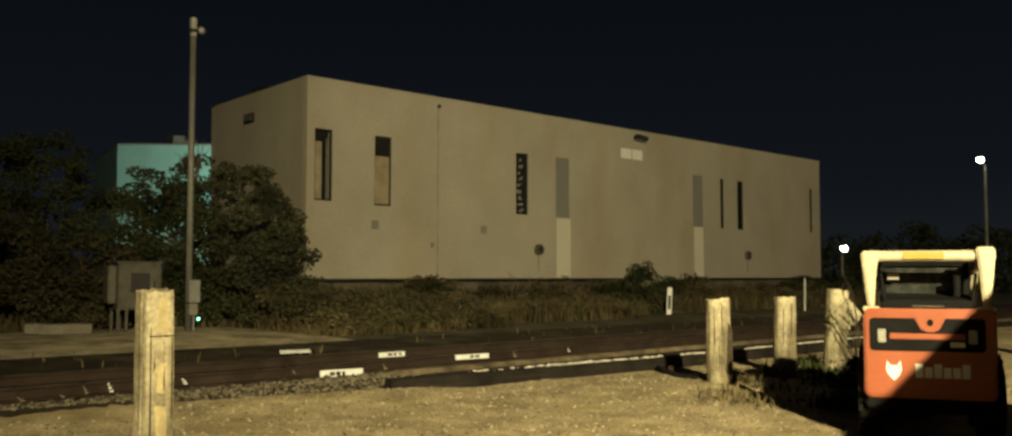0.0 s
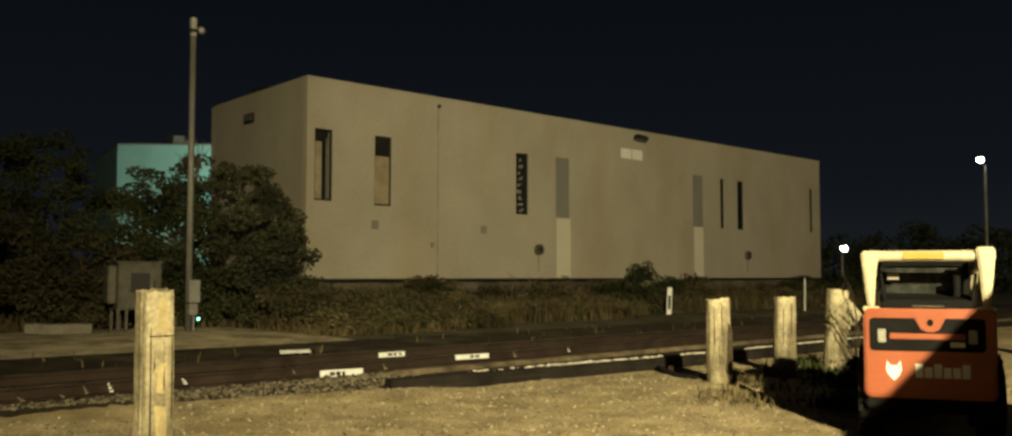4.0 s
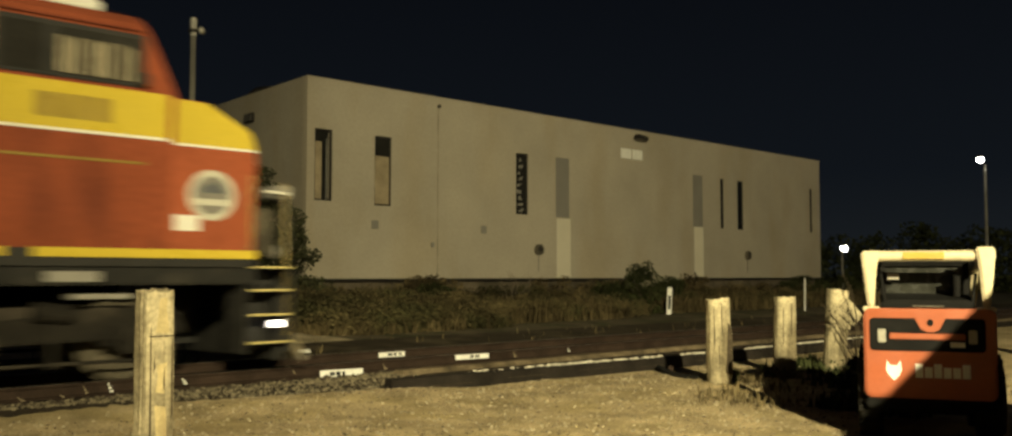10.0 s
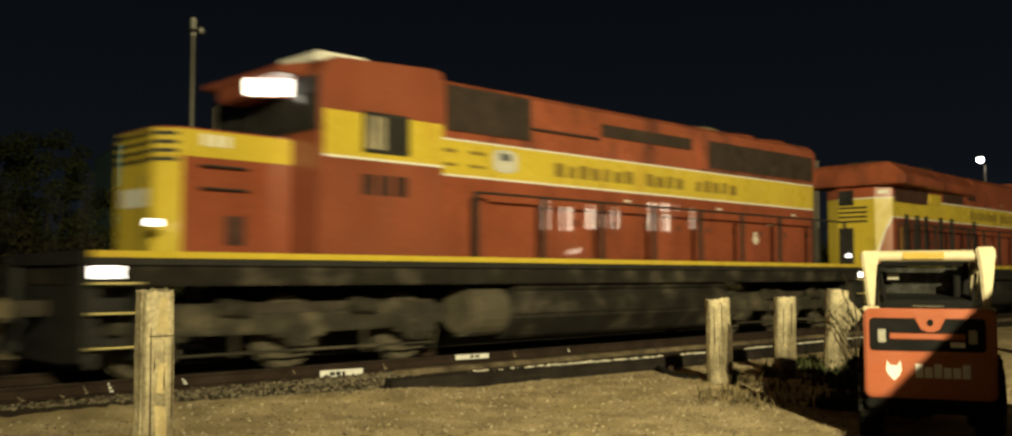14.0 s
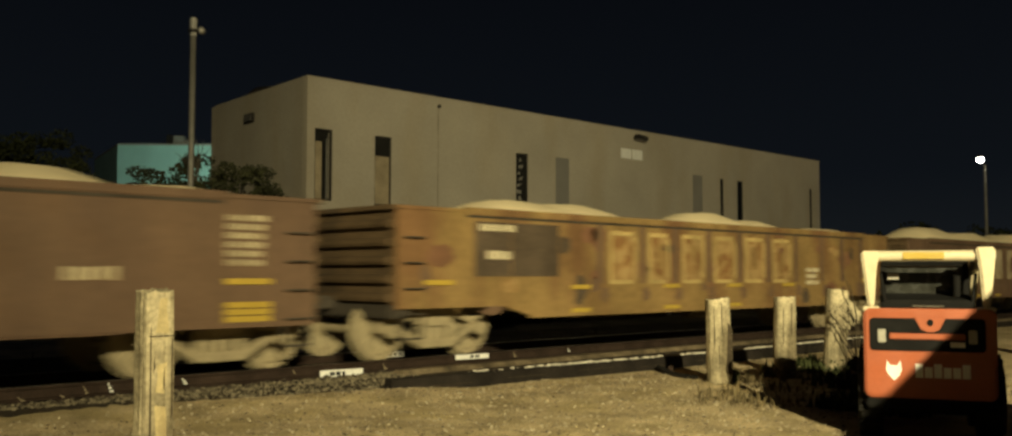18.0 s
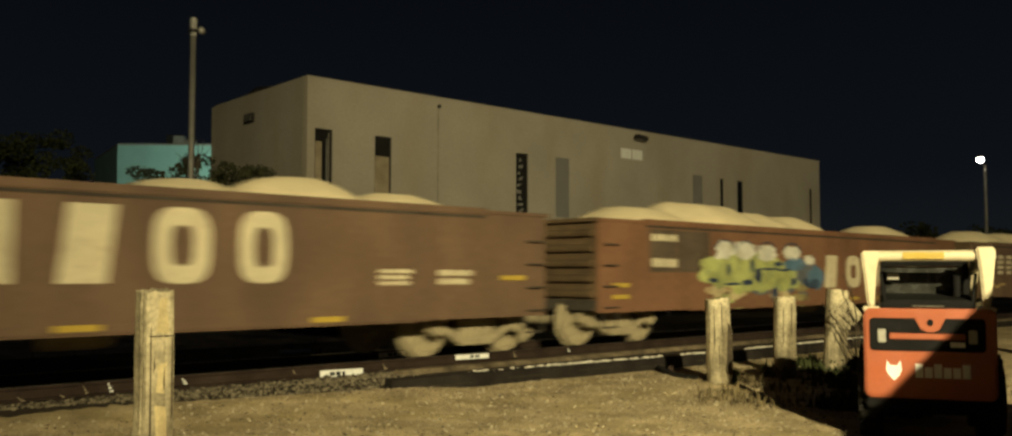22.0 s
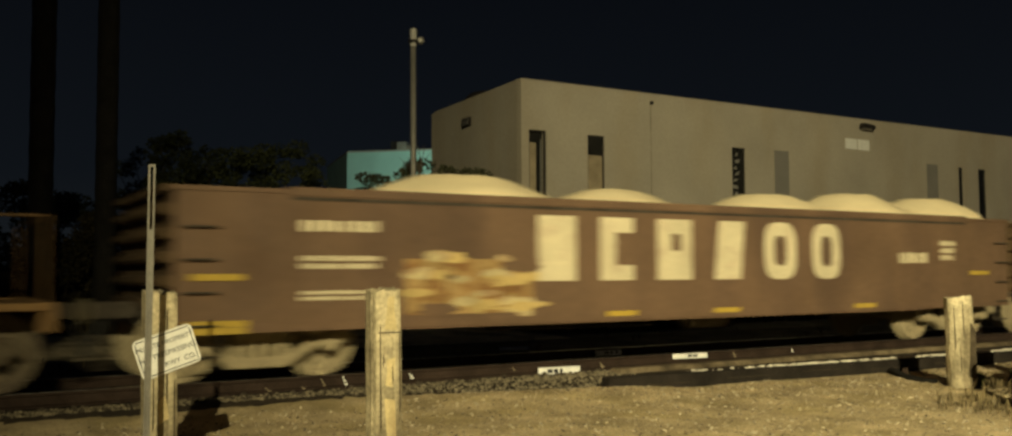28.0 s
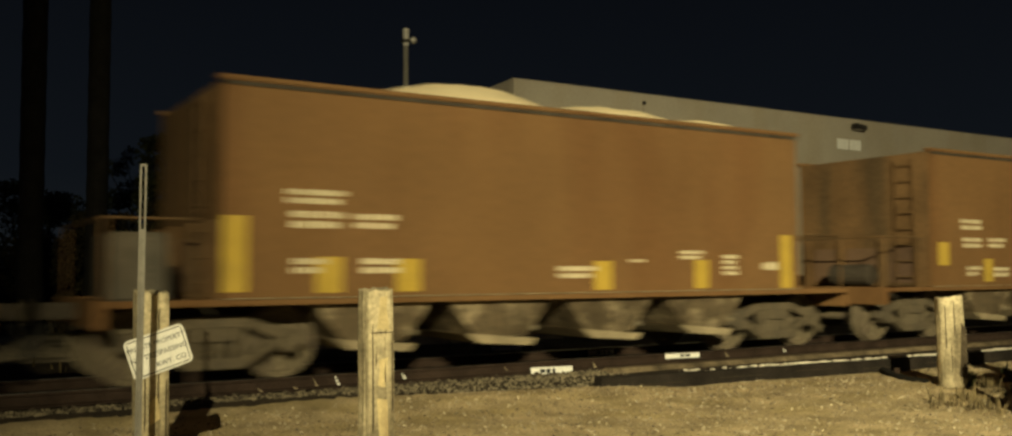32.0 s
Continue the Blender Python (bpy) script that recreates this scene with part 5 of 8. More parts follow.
for cx, a in ((-4.06, 0.46), (-3.28, 0.42), (-2.41, 0.42), (-1.36, 0.44)):
    sprayed_loop(g, M["spray_navy"], cx, 1.74, a, 0.30, 0.03, Y - 0.0145)
bars(g, M["cream"], 4.75, 5.45, 1.37, 1.65, 1, Y, 3)
tapes(g, (1.66, 2.81, 3.9), (0.70,)), tapes(g, (-7.5, 7.2), (0.87, 1.08), 0.5)

g = gondola(gon(5), M["gon_brown"], "brown ballast gondola with large cream lettering blocks and low mounds", [(-5.3, 0.32, 2.1, 0), (-3.8, 0.40, 2.3, 0), (-2.7, 0.36, 2.2, 0.1), (2.2, 0.24, 1.4, 0), (3.9, 0.38, 1.7, 0), (5.8, 0.24, 1.4, 0)], 7.7)
for z0, z1 in ((1.82, 2.02), (1.40, 1.60), (1.02, 1.18)):
    bars(g, M["cream"], -6.8, -5.8, z0, z1, 1 if z0 > 1.5 else 2, Y, 4)
bars(g, M["cream"], 4.61, 5.25, 1.14, 1.40, 3, Y, 4), bars(g, M["cream"], 5.73, 6.43, 1.14, 1.40, 2, Y, 5)
tapes(g, (-3.85, -1.75, 0.4, 3.75), (0.655,), 0.52), tapes(g, (-7.3, 7.3), (1.22,), 0.55), tapes(g, (-7.3,), (1.30, 1.15), 0.55)

g = gondola(gon(6), M["gon_rust"], "rusty ballast gondola covered in faded pale sprayed shapes", [(-4.6, 0.34, 2.2, 0), (-2.0, 0.34, 2.4, 0), (0.7, 0.40, 2.3, 0), (3.6, 0.30, 1.9, 0), (6.2, 0.1, 1.8, 0)], 9.1, "cream_worn")
decal(g, "dark_patch", M["patch_dark"], -6.4, -4.7, 1.28, 2.15, -GY - 0.002, "dark painted-out patch")
bars(g, M["cream"], -6.3, -5.6, 1.9, 2.08, 1, Y - 0.004, 4)
r = random.Random(33)
for k in range(40):
    blob(g, M[r.choice(("patch_dark", "gon_brown", "gon_brown", "cream_worn", "gon_rust"))], r.uniform(-4.4, 6.2), r.uniform(0.8, 2.0), r.uniform(0.16, 0.40), r.uniform(0.05, 0.14), Y - 0.001 - k * 0.0001, k * 2.3, 0.002)
# a row of dusty bubble shapes with dark outlines and pale rims, and a lower row of smaller ones
for k in range(11):
    x, z, a, b = -4.2 + k * 0.93 + r.uniform(-0.12, 0.12), 1.52 + r.uniform(-0.08, 0.08), r.uniform(0.40, 0.54), r.uniform(0.27, 0.36)
    blob(g, M["gon_brown"], x + 0.05, z - 0.03, a + 0.05, b + 0.05, Y - 0.0052, k + 0.4, 0.002)
    blob(g, M[("bubble_tan", "bubble_grey", "bubble_tan")[k % 3]], x, z, a, b, Y - 0.0056, k + 0.5, 0.002)
    blob(g, M["gon_brown"], x + r.uniform(-0.1, 0.1), z - 0.05, a * 0.26, b * 0.3, Y - 0.0062, k + 9.5, 0.002)
    sprayed_loop(g, M["spray_tan"], x, z + 0.04, a * 0.95, b * 0.9, 0.045, Y - 0.0066)
for k in range(13):
    x, z = -4.3 + k * 0.8 + r.uniform(-0.1, 0.1), 0.96 + r.uniform(-0.06, 0.08)
    blob(g, M[("bubble_grey", "bubble_tan", "cream_worn")[k % 3]], x, z, r.uniform(0.24, 0.42), r.uniform(0.09, 0.17), Y - 0.0058, k + 30.5, 0.002)
for k in range(18):
    blob(g, M[("spray_tan", "bubble_tan", "cream_worn")[k % 3]], r.uniform(-4.4, 6.0), r.uniform(1.1, 1.75), r.uniform(0.06, 0.16), r.uniform(0.18, 0.38), Y - 0.0070 - k * 0.00002, k * 1.9 + 3.0, 0.002)
for k in range(16):
    blob(g, M[("spray_tan", "cream_worn", "spray_tan")[k % 3]], r.uniform(-4.3, 5.9), r.uniform(1.75, 2.05), r.uniform(0.14, 0.30), r.uniform(0.02, 0.04), Y - 0.0075 - k * 0.0001, k * 3.1, 0.002)
tapes(g, (-4.0, -1.8, 0.4, 3.7), (0.655,), 0.5), tapes(g, (7.2,), (1.05,), 0.55)

g = gondola(gon(7), M["gon_brown"], "brown ballast gondola with cream lettering blocks and a dark scrawl", [(-3.7, 0.14, 1.6, 0), (0.1, 0.46, 2.5, 0), (3.2, 0.34, 1.9, 0.1), (5.6, 0.36, 1.8, 0), (7.6, 0.16, 1.0, 0)], 11.3)
for x0 in (-6.13, -5.46):
    bars(g, M["cream"], x0, x0 + 0.56, 1.22, 1.9, 4, Y, 8)
bars(g, M["cream"], -7.6, -6.95, 1.9, 2.08, 2, Y, 9), bars(g, M["cream_dim"], 4.6, 5.3, 1.12, 1.34, 1, Y, 3), bars(g, M["cream_dim"], 6.6, 7.2, 1.25, 2.0, 6, Y, 3)
for k in range(4):
    blob(g, M["patch_dark"], -4.3 + k * 0.3, 1.3 + 0.4 * math.sin(k * 2.1), 0.22, 0.025, Y - 0.001 - k * 0.0003, k, 0.002)
tapes(g, (-3.85, -1.75, 0.4, 3.75), (0.655,), 0.55), tapes(g, (-7.35,), (0.66,), 1.05)

g = gondola(gon(8), M["gon_brown"], "brown ballast gondola with a sandy sprayed patch beside its lettering", [(-3.7, 0.4, 2.2, 0), (-0.9, 0.3, 1.7, 0), (2.6, 0.36, 1.8, 0), (4.9, 0.44, 1.9, 0), (7.2, 0.46, 1.8, 0)], 13.9)
for z0, z1 in ((1.80, 2.0), (1.36, 1.55), (0.98, 1.12)):
    bars(g, M["cream"], -6.6, -5.55, z0, z1, 1 if z0 > 1.5 else 2, Y, 4)
decal(g, "spray_patch", M["cream_worn"], -5.2, -3.25, 0.78, 1.50, -GY - 0.001, "faded sandy sprayed patch")
r = random.Random(57)
for k in range(34):
    blob(g, M[r.choice(("spray_tan", "spray_tan", "cream_worn", "outline_cream", "gon_brown"))], r.uniform(-5.1, -3.2), r.uniform(0.76, 1.54), r.uniform(0.12, 0.34), r.uniform(0.03, 0.09), Y - 0.001 - k * 0.0002, k + 40, 0.002)
bars(g, M["cream"], 4.7, 5.5, 1.42, 1.7, 1, Y, 4), bars(g, M["cream"], 5.9, 6.4, 1.5, 1.9, 3, Y, 5)
tapes(g, (-1.7, 0.4, 3.7), (0.68,), 0.55), tapes(g, (7.1, -7.6), (1.24,), 0.62), tapes(g, (-7.6,), (0.62, 0.70), 0.7)


# ---- aggregate hoppers ----
M["chute_dust"] = material("dusty_chute_steel", (0.088, 0.066, 0.040), 0.9, 0, 0.35, 2.2, 12, 0.2, 30, (0.24, 0.19, 0.12), 0.30, 3.0)
M["gate_dust"] = material("stone_dusted_gate_steel", (0.27, 0.22, 0.14), 0.9, 0, 0.25, 3, 20, 0.2)


# Hopper end walls, posts and ladders: darker than the side paint.
M["hop_end_dark"] = material("darker_brown_hopper_end_paint", (0.128, 0.074, 0.033), 0.85, 0, 0.25, 1.2, 12, 0.15, 20, (0.085, 0.055, 0.028), 0.4, 1.2, 3.0)


def hopper(at10, label, peaks, seed, paint="hop_tan", top=3.60):
    car = thing("hopper_car", label, "freight car", pose(at10, TRACK, RAIL), "aggregate hoppers")
    y, low, e = 1.56, 1.03, 4.85
    for s in (-1, 1):
        part("side_wall", Form().box(-e, s * y, low, e, s * (y - 0.05), top), M[paint], car)
        part("top_chord", Form().box(-e - 0.05, s * (y + 0.045), top - 0.005, e + 0.05, s * (y - 0.1), top + 0.06), M[paint], car, bevel=0.015)
        # Painted shade below the hopper's top chord.
        part("chord_seam", Form().box(-e, s * (y + 0.018), top - 0.055, e, s * (y + 0.001), top - 0.007), M["under_dark"], car, "dark strip painted as the shade under the chord")
        part("side_sill", Form().box(-6.1, s * (y + 0.03), low - 0.09, 6.1, s * (y - 0.08), low - 0.012), M[paint], car, bevel=0.01)
        part("sill_lip", Form().box(-e, s * (y + 0.05), low - 0.011, e, s * (y - 0.02), low - 0.001), M["gate_dust"], car, "stone dust lying along the sill")
    part("centre_sill", Form().box(-6.2, -0.3, 0.66, 6.2, 0.3, 0.98), M["under_dark"], car)
    for k in range(4):
        x = -2.85 + k * 1.9
        # sloping chute with its pale outlet gate
        part("chute", Form().prism([(x - 0.78, low - 0.1), (x + 0.78, low - 0.1), (x + 0.70, 0.78), (x + 0.40, 0.44), (x - 0.40, 0.44), (x - 0.70, 0.78)], -1.42, 1.42), M["chute_dust"], car)
        part("outlet_gate", Form().prism([(x - 0.58, 0.50), (x + 0.55, 0.40), (x + 0.48, 0.30), (x - 0.36, 0.36)], -1.46, 1.46), M["gate_dust"], car, "dust-covered outlet gate", bevel=0.01)
        part("gate_shaft", Form().rod((x + 0.5, -1.5, 0.55), (x + 0.5, 1.5, 0.55), 0.035), M["dust_steel"], car)
        part("chute_brace", Form().box(x - 0.03, -1.47, 0.46, x + 0.03, -1.42, low - 0.1), M["chute_dust"], car)
    for s in (-1, 1):
        part("end_wall", Form().box(s * e, -y + 0.05, low + 0.001, s * (e - 0.06), y - 0.05, top), M["hop_end_dark"], car, "darker brown end wall")
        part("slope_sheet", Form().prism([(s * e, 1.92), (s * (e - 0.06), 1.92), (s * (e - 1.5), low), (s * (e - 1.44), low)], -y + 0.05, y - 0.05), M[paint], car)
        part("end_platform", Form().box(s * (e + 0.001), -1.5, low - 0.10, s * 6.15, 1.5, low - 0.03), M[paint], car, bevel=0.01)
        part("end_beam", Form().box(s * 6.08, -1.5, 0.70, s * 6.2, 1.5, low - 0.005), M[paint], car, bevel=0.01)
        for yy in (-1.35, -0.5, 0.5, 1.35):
            part("end_post", Form().box(s * (e + 0.02), yy - 0.05, low - 0.03, s * (e + 0.12), yy + 0.05, 1.95), M["hop_end_dark"], car)
        # Brown sheets on the end wall imitate the shade in the openings.
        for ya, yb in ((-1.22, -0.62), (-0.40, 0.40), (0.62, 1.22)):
            part("end_recess", Form().box(s * (e + 0.001), ya, low + 0.06, s * (e + 0.008), yb, 1.78), M["gon_brown"], car, "brown sheet painted as the shaded opening under the end slope")
        part("rail", Form().rod((s * (e + 0.3), -1.42, 1.95), (s * 6.1, -1.42, 1.95), 0.018, 0.018, 6).rod((s * 6.1, -1.42, 1.95), (s * 6.1, 1.42, 1.95), 0.018, 0.018, 6), M["hop_end_dark"], car)
        for yy in (-1.42, 1.42):
            part("rail_post", Form().rod((s * 6.1, yy, low - 0.05), (s * 6.1, yy, 1.95), 0.02, 0.02, 6), M["hop_end_dark"], car)
        for k in range(8):
            part("ladder_rung", Form().rod((s * (e + 0.10), -1.25, 1.2 + k * 0.31), (s * (e + 0.10), -0.85, 1.2 + k * 0.31), 0.014, 0.014, 6), M["hop_end_dark"], car)
        part("ladder_rail", Form().rod((s * (e + 0.10), -1.25, 1.0), (s * (e + 0.10), -1.25, 3.5), 0.016, 0.016, 6).rod((s * (e + 0.10), -0.85, 1.0), (s * (e + 0.10), -0.85, 3.5), 0.016, 0.016, 6), M["hop_end_dark"], car)
        coupler(car, s * 6.62, s)
        freight_truck(car, s * 4.78, dust="grimy_dust", rim="grimy_wheel")
    part("brake_box", Form().rod((-5.5, -0.7, 1.25), (-5.5, 0.2, 1.25), 0.2, 0.2, 14), M["under_dark"], car, bevel=0.02)
    part("stone_load", heap(-e + 0.1, e - 0.1, y - 0.1, top - 0.18, peaks, seed), M["stone_load"], car, "pale crushed stone heaped in the hopper")
    TRAIN.append((car, at10))
    return car


def hop(n):
    return -176.74 - 13.4 * (n - 0.5)


HY = -1.56
def yellow(car, *spots):
    for x0, x1, z0, z1 in spots:
        decal(car, "reflective_tape", M["reflector"], x0, x1, z0, z1, HY)


h = hopper(hop(1), "tan aggregate hopper with a blue and white sprayed piece", [(-0.9, 0.50, 2.9, 0.2), (1.3, 0.26, 3.0, 0)], 3.0, "hop_pale", 3.65)
yellow(h, (-4.84, -4.5, 1.08, 1.95), (4.55, 4.84, 1.06, 1.95), (2.2, 2.5, 1.06, 1.5))
bars(h, M["cream"], -3.98, -3.25, 2.30, 2.54, 2, HY, 1), bars(h, M["cream"], -3.85, -3.28, 2.02, 2.24, 2, HY, 2), bars(h, M["cream"], -2.97, -2.3, 2.0, 2.22, 2, HY, 3), bars(h, M["cream"], -3.9, -3.3, 1.25, 1.45, 2, HY, 4)
for k, (cx, cz, a, b) in enumerate(((-2.3, 1.26, 0.42, 0.20), (-1.5, 1.68, 0.5, 0.13), (-0.6, 1.72, 0.5, 0.10), (0.25, 1.70, 0.5, 0.15), (0.62, 1.36, 0.34, 0.26), (0.5, 1.15, 0.3, 0.12))):
    blob(h, M["spray_white"], cx, cz, a, b, HY - 0.0005 * k, k + 50, 0.003)
for k, (x0, x1, m) in enumerate(((-2.05, -1.25, "spray_light"), (-1.3, -0.35, "spray_navy"), (-0.4, 0.55, "spray_light"))):
    decal(h, "spray_block", M[m], x0, x1, 1.06, 1.70, HY - 0.0055 - k * 0.0006, shape="block" if k == 1 else "round")
for k, (cx, cz) in enumerate(((-1.65, 1.55), (-0.85, 1.2), (0.15, 1.22), (0.2, 1.5))):
    blob(h, M["spray_navy"], cx, cz, 0.25, 0.05, HY - 0.012, k + 70, 0.003)
for cx, cz in ((-3.65, 1.76), (1.65, 1.45), (2.9, 1.32), (3.9, 1.36)):
    blob(h, M["spray_violet"], cx, cz, 0.26, 0.08, HY, cx, 0.003)
decal(h, "placard", M["cream"], 3.32, 3.76, 1.36, 1.62, HY), decal(h, "placard_mark", M["black_mark"], 3.42, 3.66, 1.42, 1.56, HY - 0.004)
part("spray_patch", Form().box(-4.856, -0.95, 2.05, -4.852, 0.75, 2.85), M["spray_grey"], h, "pale blue sprayed patch on the end wall")
part("spray_patch", Form().box(-4.856, -1.45, 2.95, -4.852, -0.65, 3.3), M["patch_dark"], h, "dark scrawl on the end wall")

h = hopper(hop(2), "tan aggregate hopper with yellow tape and cream stencils", [(0.0, 0.16, 4.0, 0.2)], 6.0)
yellow(h, (-4.67, -4.33, 1.42, 1.86), (-3.2, -2.9, 1.1, 1.55), (-1.1, -0.9, 1.15, 1.5), (0.66, 0.95, 1.1, 1.54), (2.9, 3.0, 1.1, 1.5), (4.44, 4.78, 1.12, 1.58))
bars(h, M["cream"], -3.94, -3.23, 2.10, 2.34, 2, HY - 0.004, 1), bars(h, M["cream"], -3.89, -3.22, 1.75, 1.98, 2, HY - 0.004, 2), bars(h, M["cream"], -3.04, -2.44, 1.76, 1.98, 2, HY - 0.004, 3)
bars(h, M["cream"], -3.77, -3.29, 1.20, 1.42, 2, HY - 0.004, 4), bars(h, M["cream"], -2.87, -2.35, 1.18, 1.40, 2, HY - 0.004, 5), bars(h, M["cream"], -1.0, -0.3, 1.14, 1.30, 2, HY - 0.004, 6)
bars(h, M["cream"], 2.29, 2.9, 1.56, 1.72, 3, HY - 0.004, 7), bars(h, M["cream"], 2.29, 2.88, 1.12, 1.48, 2, HY - 0.004, 8), bars(h, M["cream"], 3.34, 3.7, 1.55, 1.70, 2, HY - 0.004, 9)

h = hopper(hop(3), "tan aggregate hopper with a long low stone mound", [(-1.0, 0.48, 2.9, 0.0), (1.6, 0.34, 3.0, -0.2), (3.4, 0.26, 2.2, -0.3)], 9.0)
yellow(h, (-4.84, -4.55, 1.1, 2.0), (-3.7, -3.35, 1.08, 1.52), (-2.62, -2.27, 1.08, 1.5), (0.55, 0.88, 1.06, 1.48), (2.5, 2.8, 1.06, 1.5), (4.42, 4.7, 1.04, 1.92))
bars(h, M["cream"], -4.08, -3.3, 2.15, 2.36, 2, HY - 0.004, 1), bars(h, M["cream"], -4.02, -3.34, 1.85, 2.1, 2, HY - 0.004, 2), bars(h, M["cream"], -3.2, -2.6, 1.86, 2.08, 2, HY - 0.004, 3)
bars(h, M["cream"], -4.0, -3.55, 1.3, 1.52, 2, HY - 0.004, 4), bars(h, M["cream"], -3.1, -2.55, 1.3, 1.52, 2, HY - 0.004, 5), bars(h, M["cream"], -0.1, 0.6, 1.22, 1.42, 2, HY - 0.004, 6)
bars(h, M["cream"], 1.2, 1.5, 1.45, 1.52, 1, HY - 0.004, 7), bars(h, M["cream"], 2.2, 2.7, 1.5, 1.66, 2, HY - 0.004, 8), bars(h, M["cream"], 3.1, 3.45, 1.25, 1.6, 4, HY - 0.004, 9), bars(h, M["cream"], 4.0, 4.35, 1.32, 1.5, 1, HY - 0.006, 9)
h = hopper(hop(4), "tan aggregate hopper at the tail of the cut", [(0.0, 0.3, 3.0, 0.2)], 12.0)
yellow(h, (4.42, 4.7, 1.04, 1.92), (2.5, 2.8, 1.06, 1.5))


part("equipment_box", Form().box(-6.0, -1.25, 0.935 + 0.07, -5.38, -0.35, 1.80), M["cabinet_grey"], TRAIN[-2][0], "grey equipment box on the end platform", bevel=0.03)


# ---- locomotives ----
def hood_section(parent, name, x0, x1, half, z0, z1, mat, label="", chamfer=0.0):
    o = [(-half, z0), (half, z0), (half, z1 - chamfer), (half - chamfer * 1.3, z1), (-half + chamfer * 1.3, z1), (-half, z1 - chamfer)] if chamfer else [(-half, z0), (half, z0), (half, z1), (-half, z1)]
    return part(name, Form().prism(o, x0, x1, "x"), mat, parent, label, bevel=0.012)


def handrail(parent, xs, y, z0, z1, mat):
    for x in xs:
        part("stanchion", Form().box(x - 0.045, y - 0.02, z0, x + 0.045, y + 0.02, z1), mat, parent)
    part("handrail", Form().rod((xs[0], y, z1), (xs[-1], y, z1), 0.022, 0.022, 6), mat, parent)


def steps(parent, x, s, y, zs):
    """A corner stairwell with yellow tread edges, on the end that faces s."""
    d = 0.5 if y < 0 else -0.5
    part("step_well", Form().prism([(x - 0.35, y), (x - 0.315, y), (x - 0.315, y + d * 0.9), (x + 0.315, y + d * 0.9), (x + 0.315, y), (x + 0.35, y), (x + 0.35, y + d), (x - 0.35, y + d)], 0.28, 1.40, "z"), M["loco_black"], parent, "black open stairwell")
    for z in zs:
        t = part("step", Form().box(x - 0.31, y - 0.02 if y < 0 else y + 0.02, z - 0.02, x + 0.31, y + (0.4 if y < 0 else -0.4), z), M["loco_black"], parent)
        part("tread_edge", Form().box(x - 0.31, y - 0.03 if y < 0 else y + 0.022, z - 0.012, x + 0.31, y - 0.022 if y < 0 else y + 0.03, z + 0.012), M["tread_yellow"], t, "pale yellow tread edge")


def lettering(parent, words, x0, x1, z0, z1, y, mat):
    n = sum(words) + len(words) - 1
    p = (x1 - x0) / n
    k = 0
    for w in words:
        for _ in range(w):
            wide = 0.10 + 0.07 * (k % 3 == 1)
            drop = (z1 - z0) * (0.0, 0.14, 0.0, 0.08)[k % 4]
            decal(parent, "lettering_block", mat, x0 + k * p + p * wide, x0 + k * p + p * (1.0 - wide), z0, z1 - drop, y, shape=("block", "slant", "block")[k % 3])
            k += 1
        k += 1


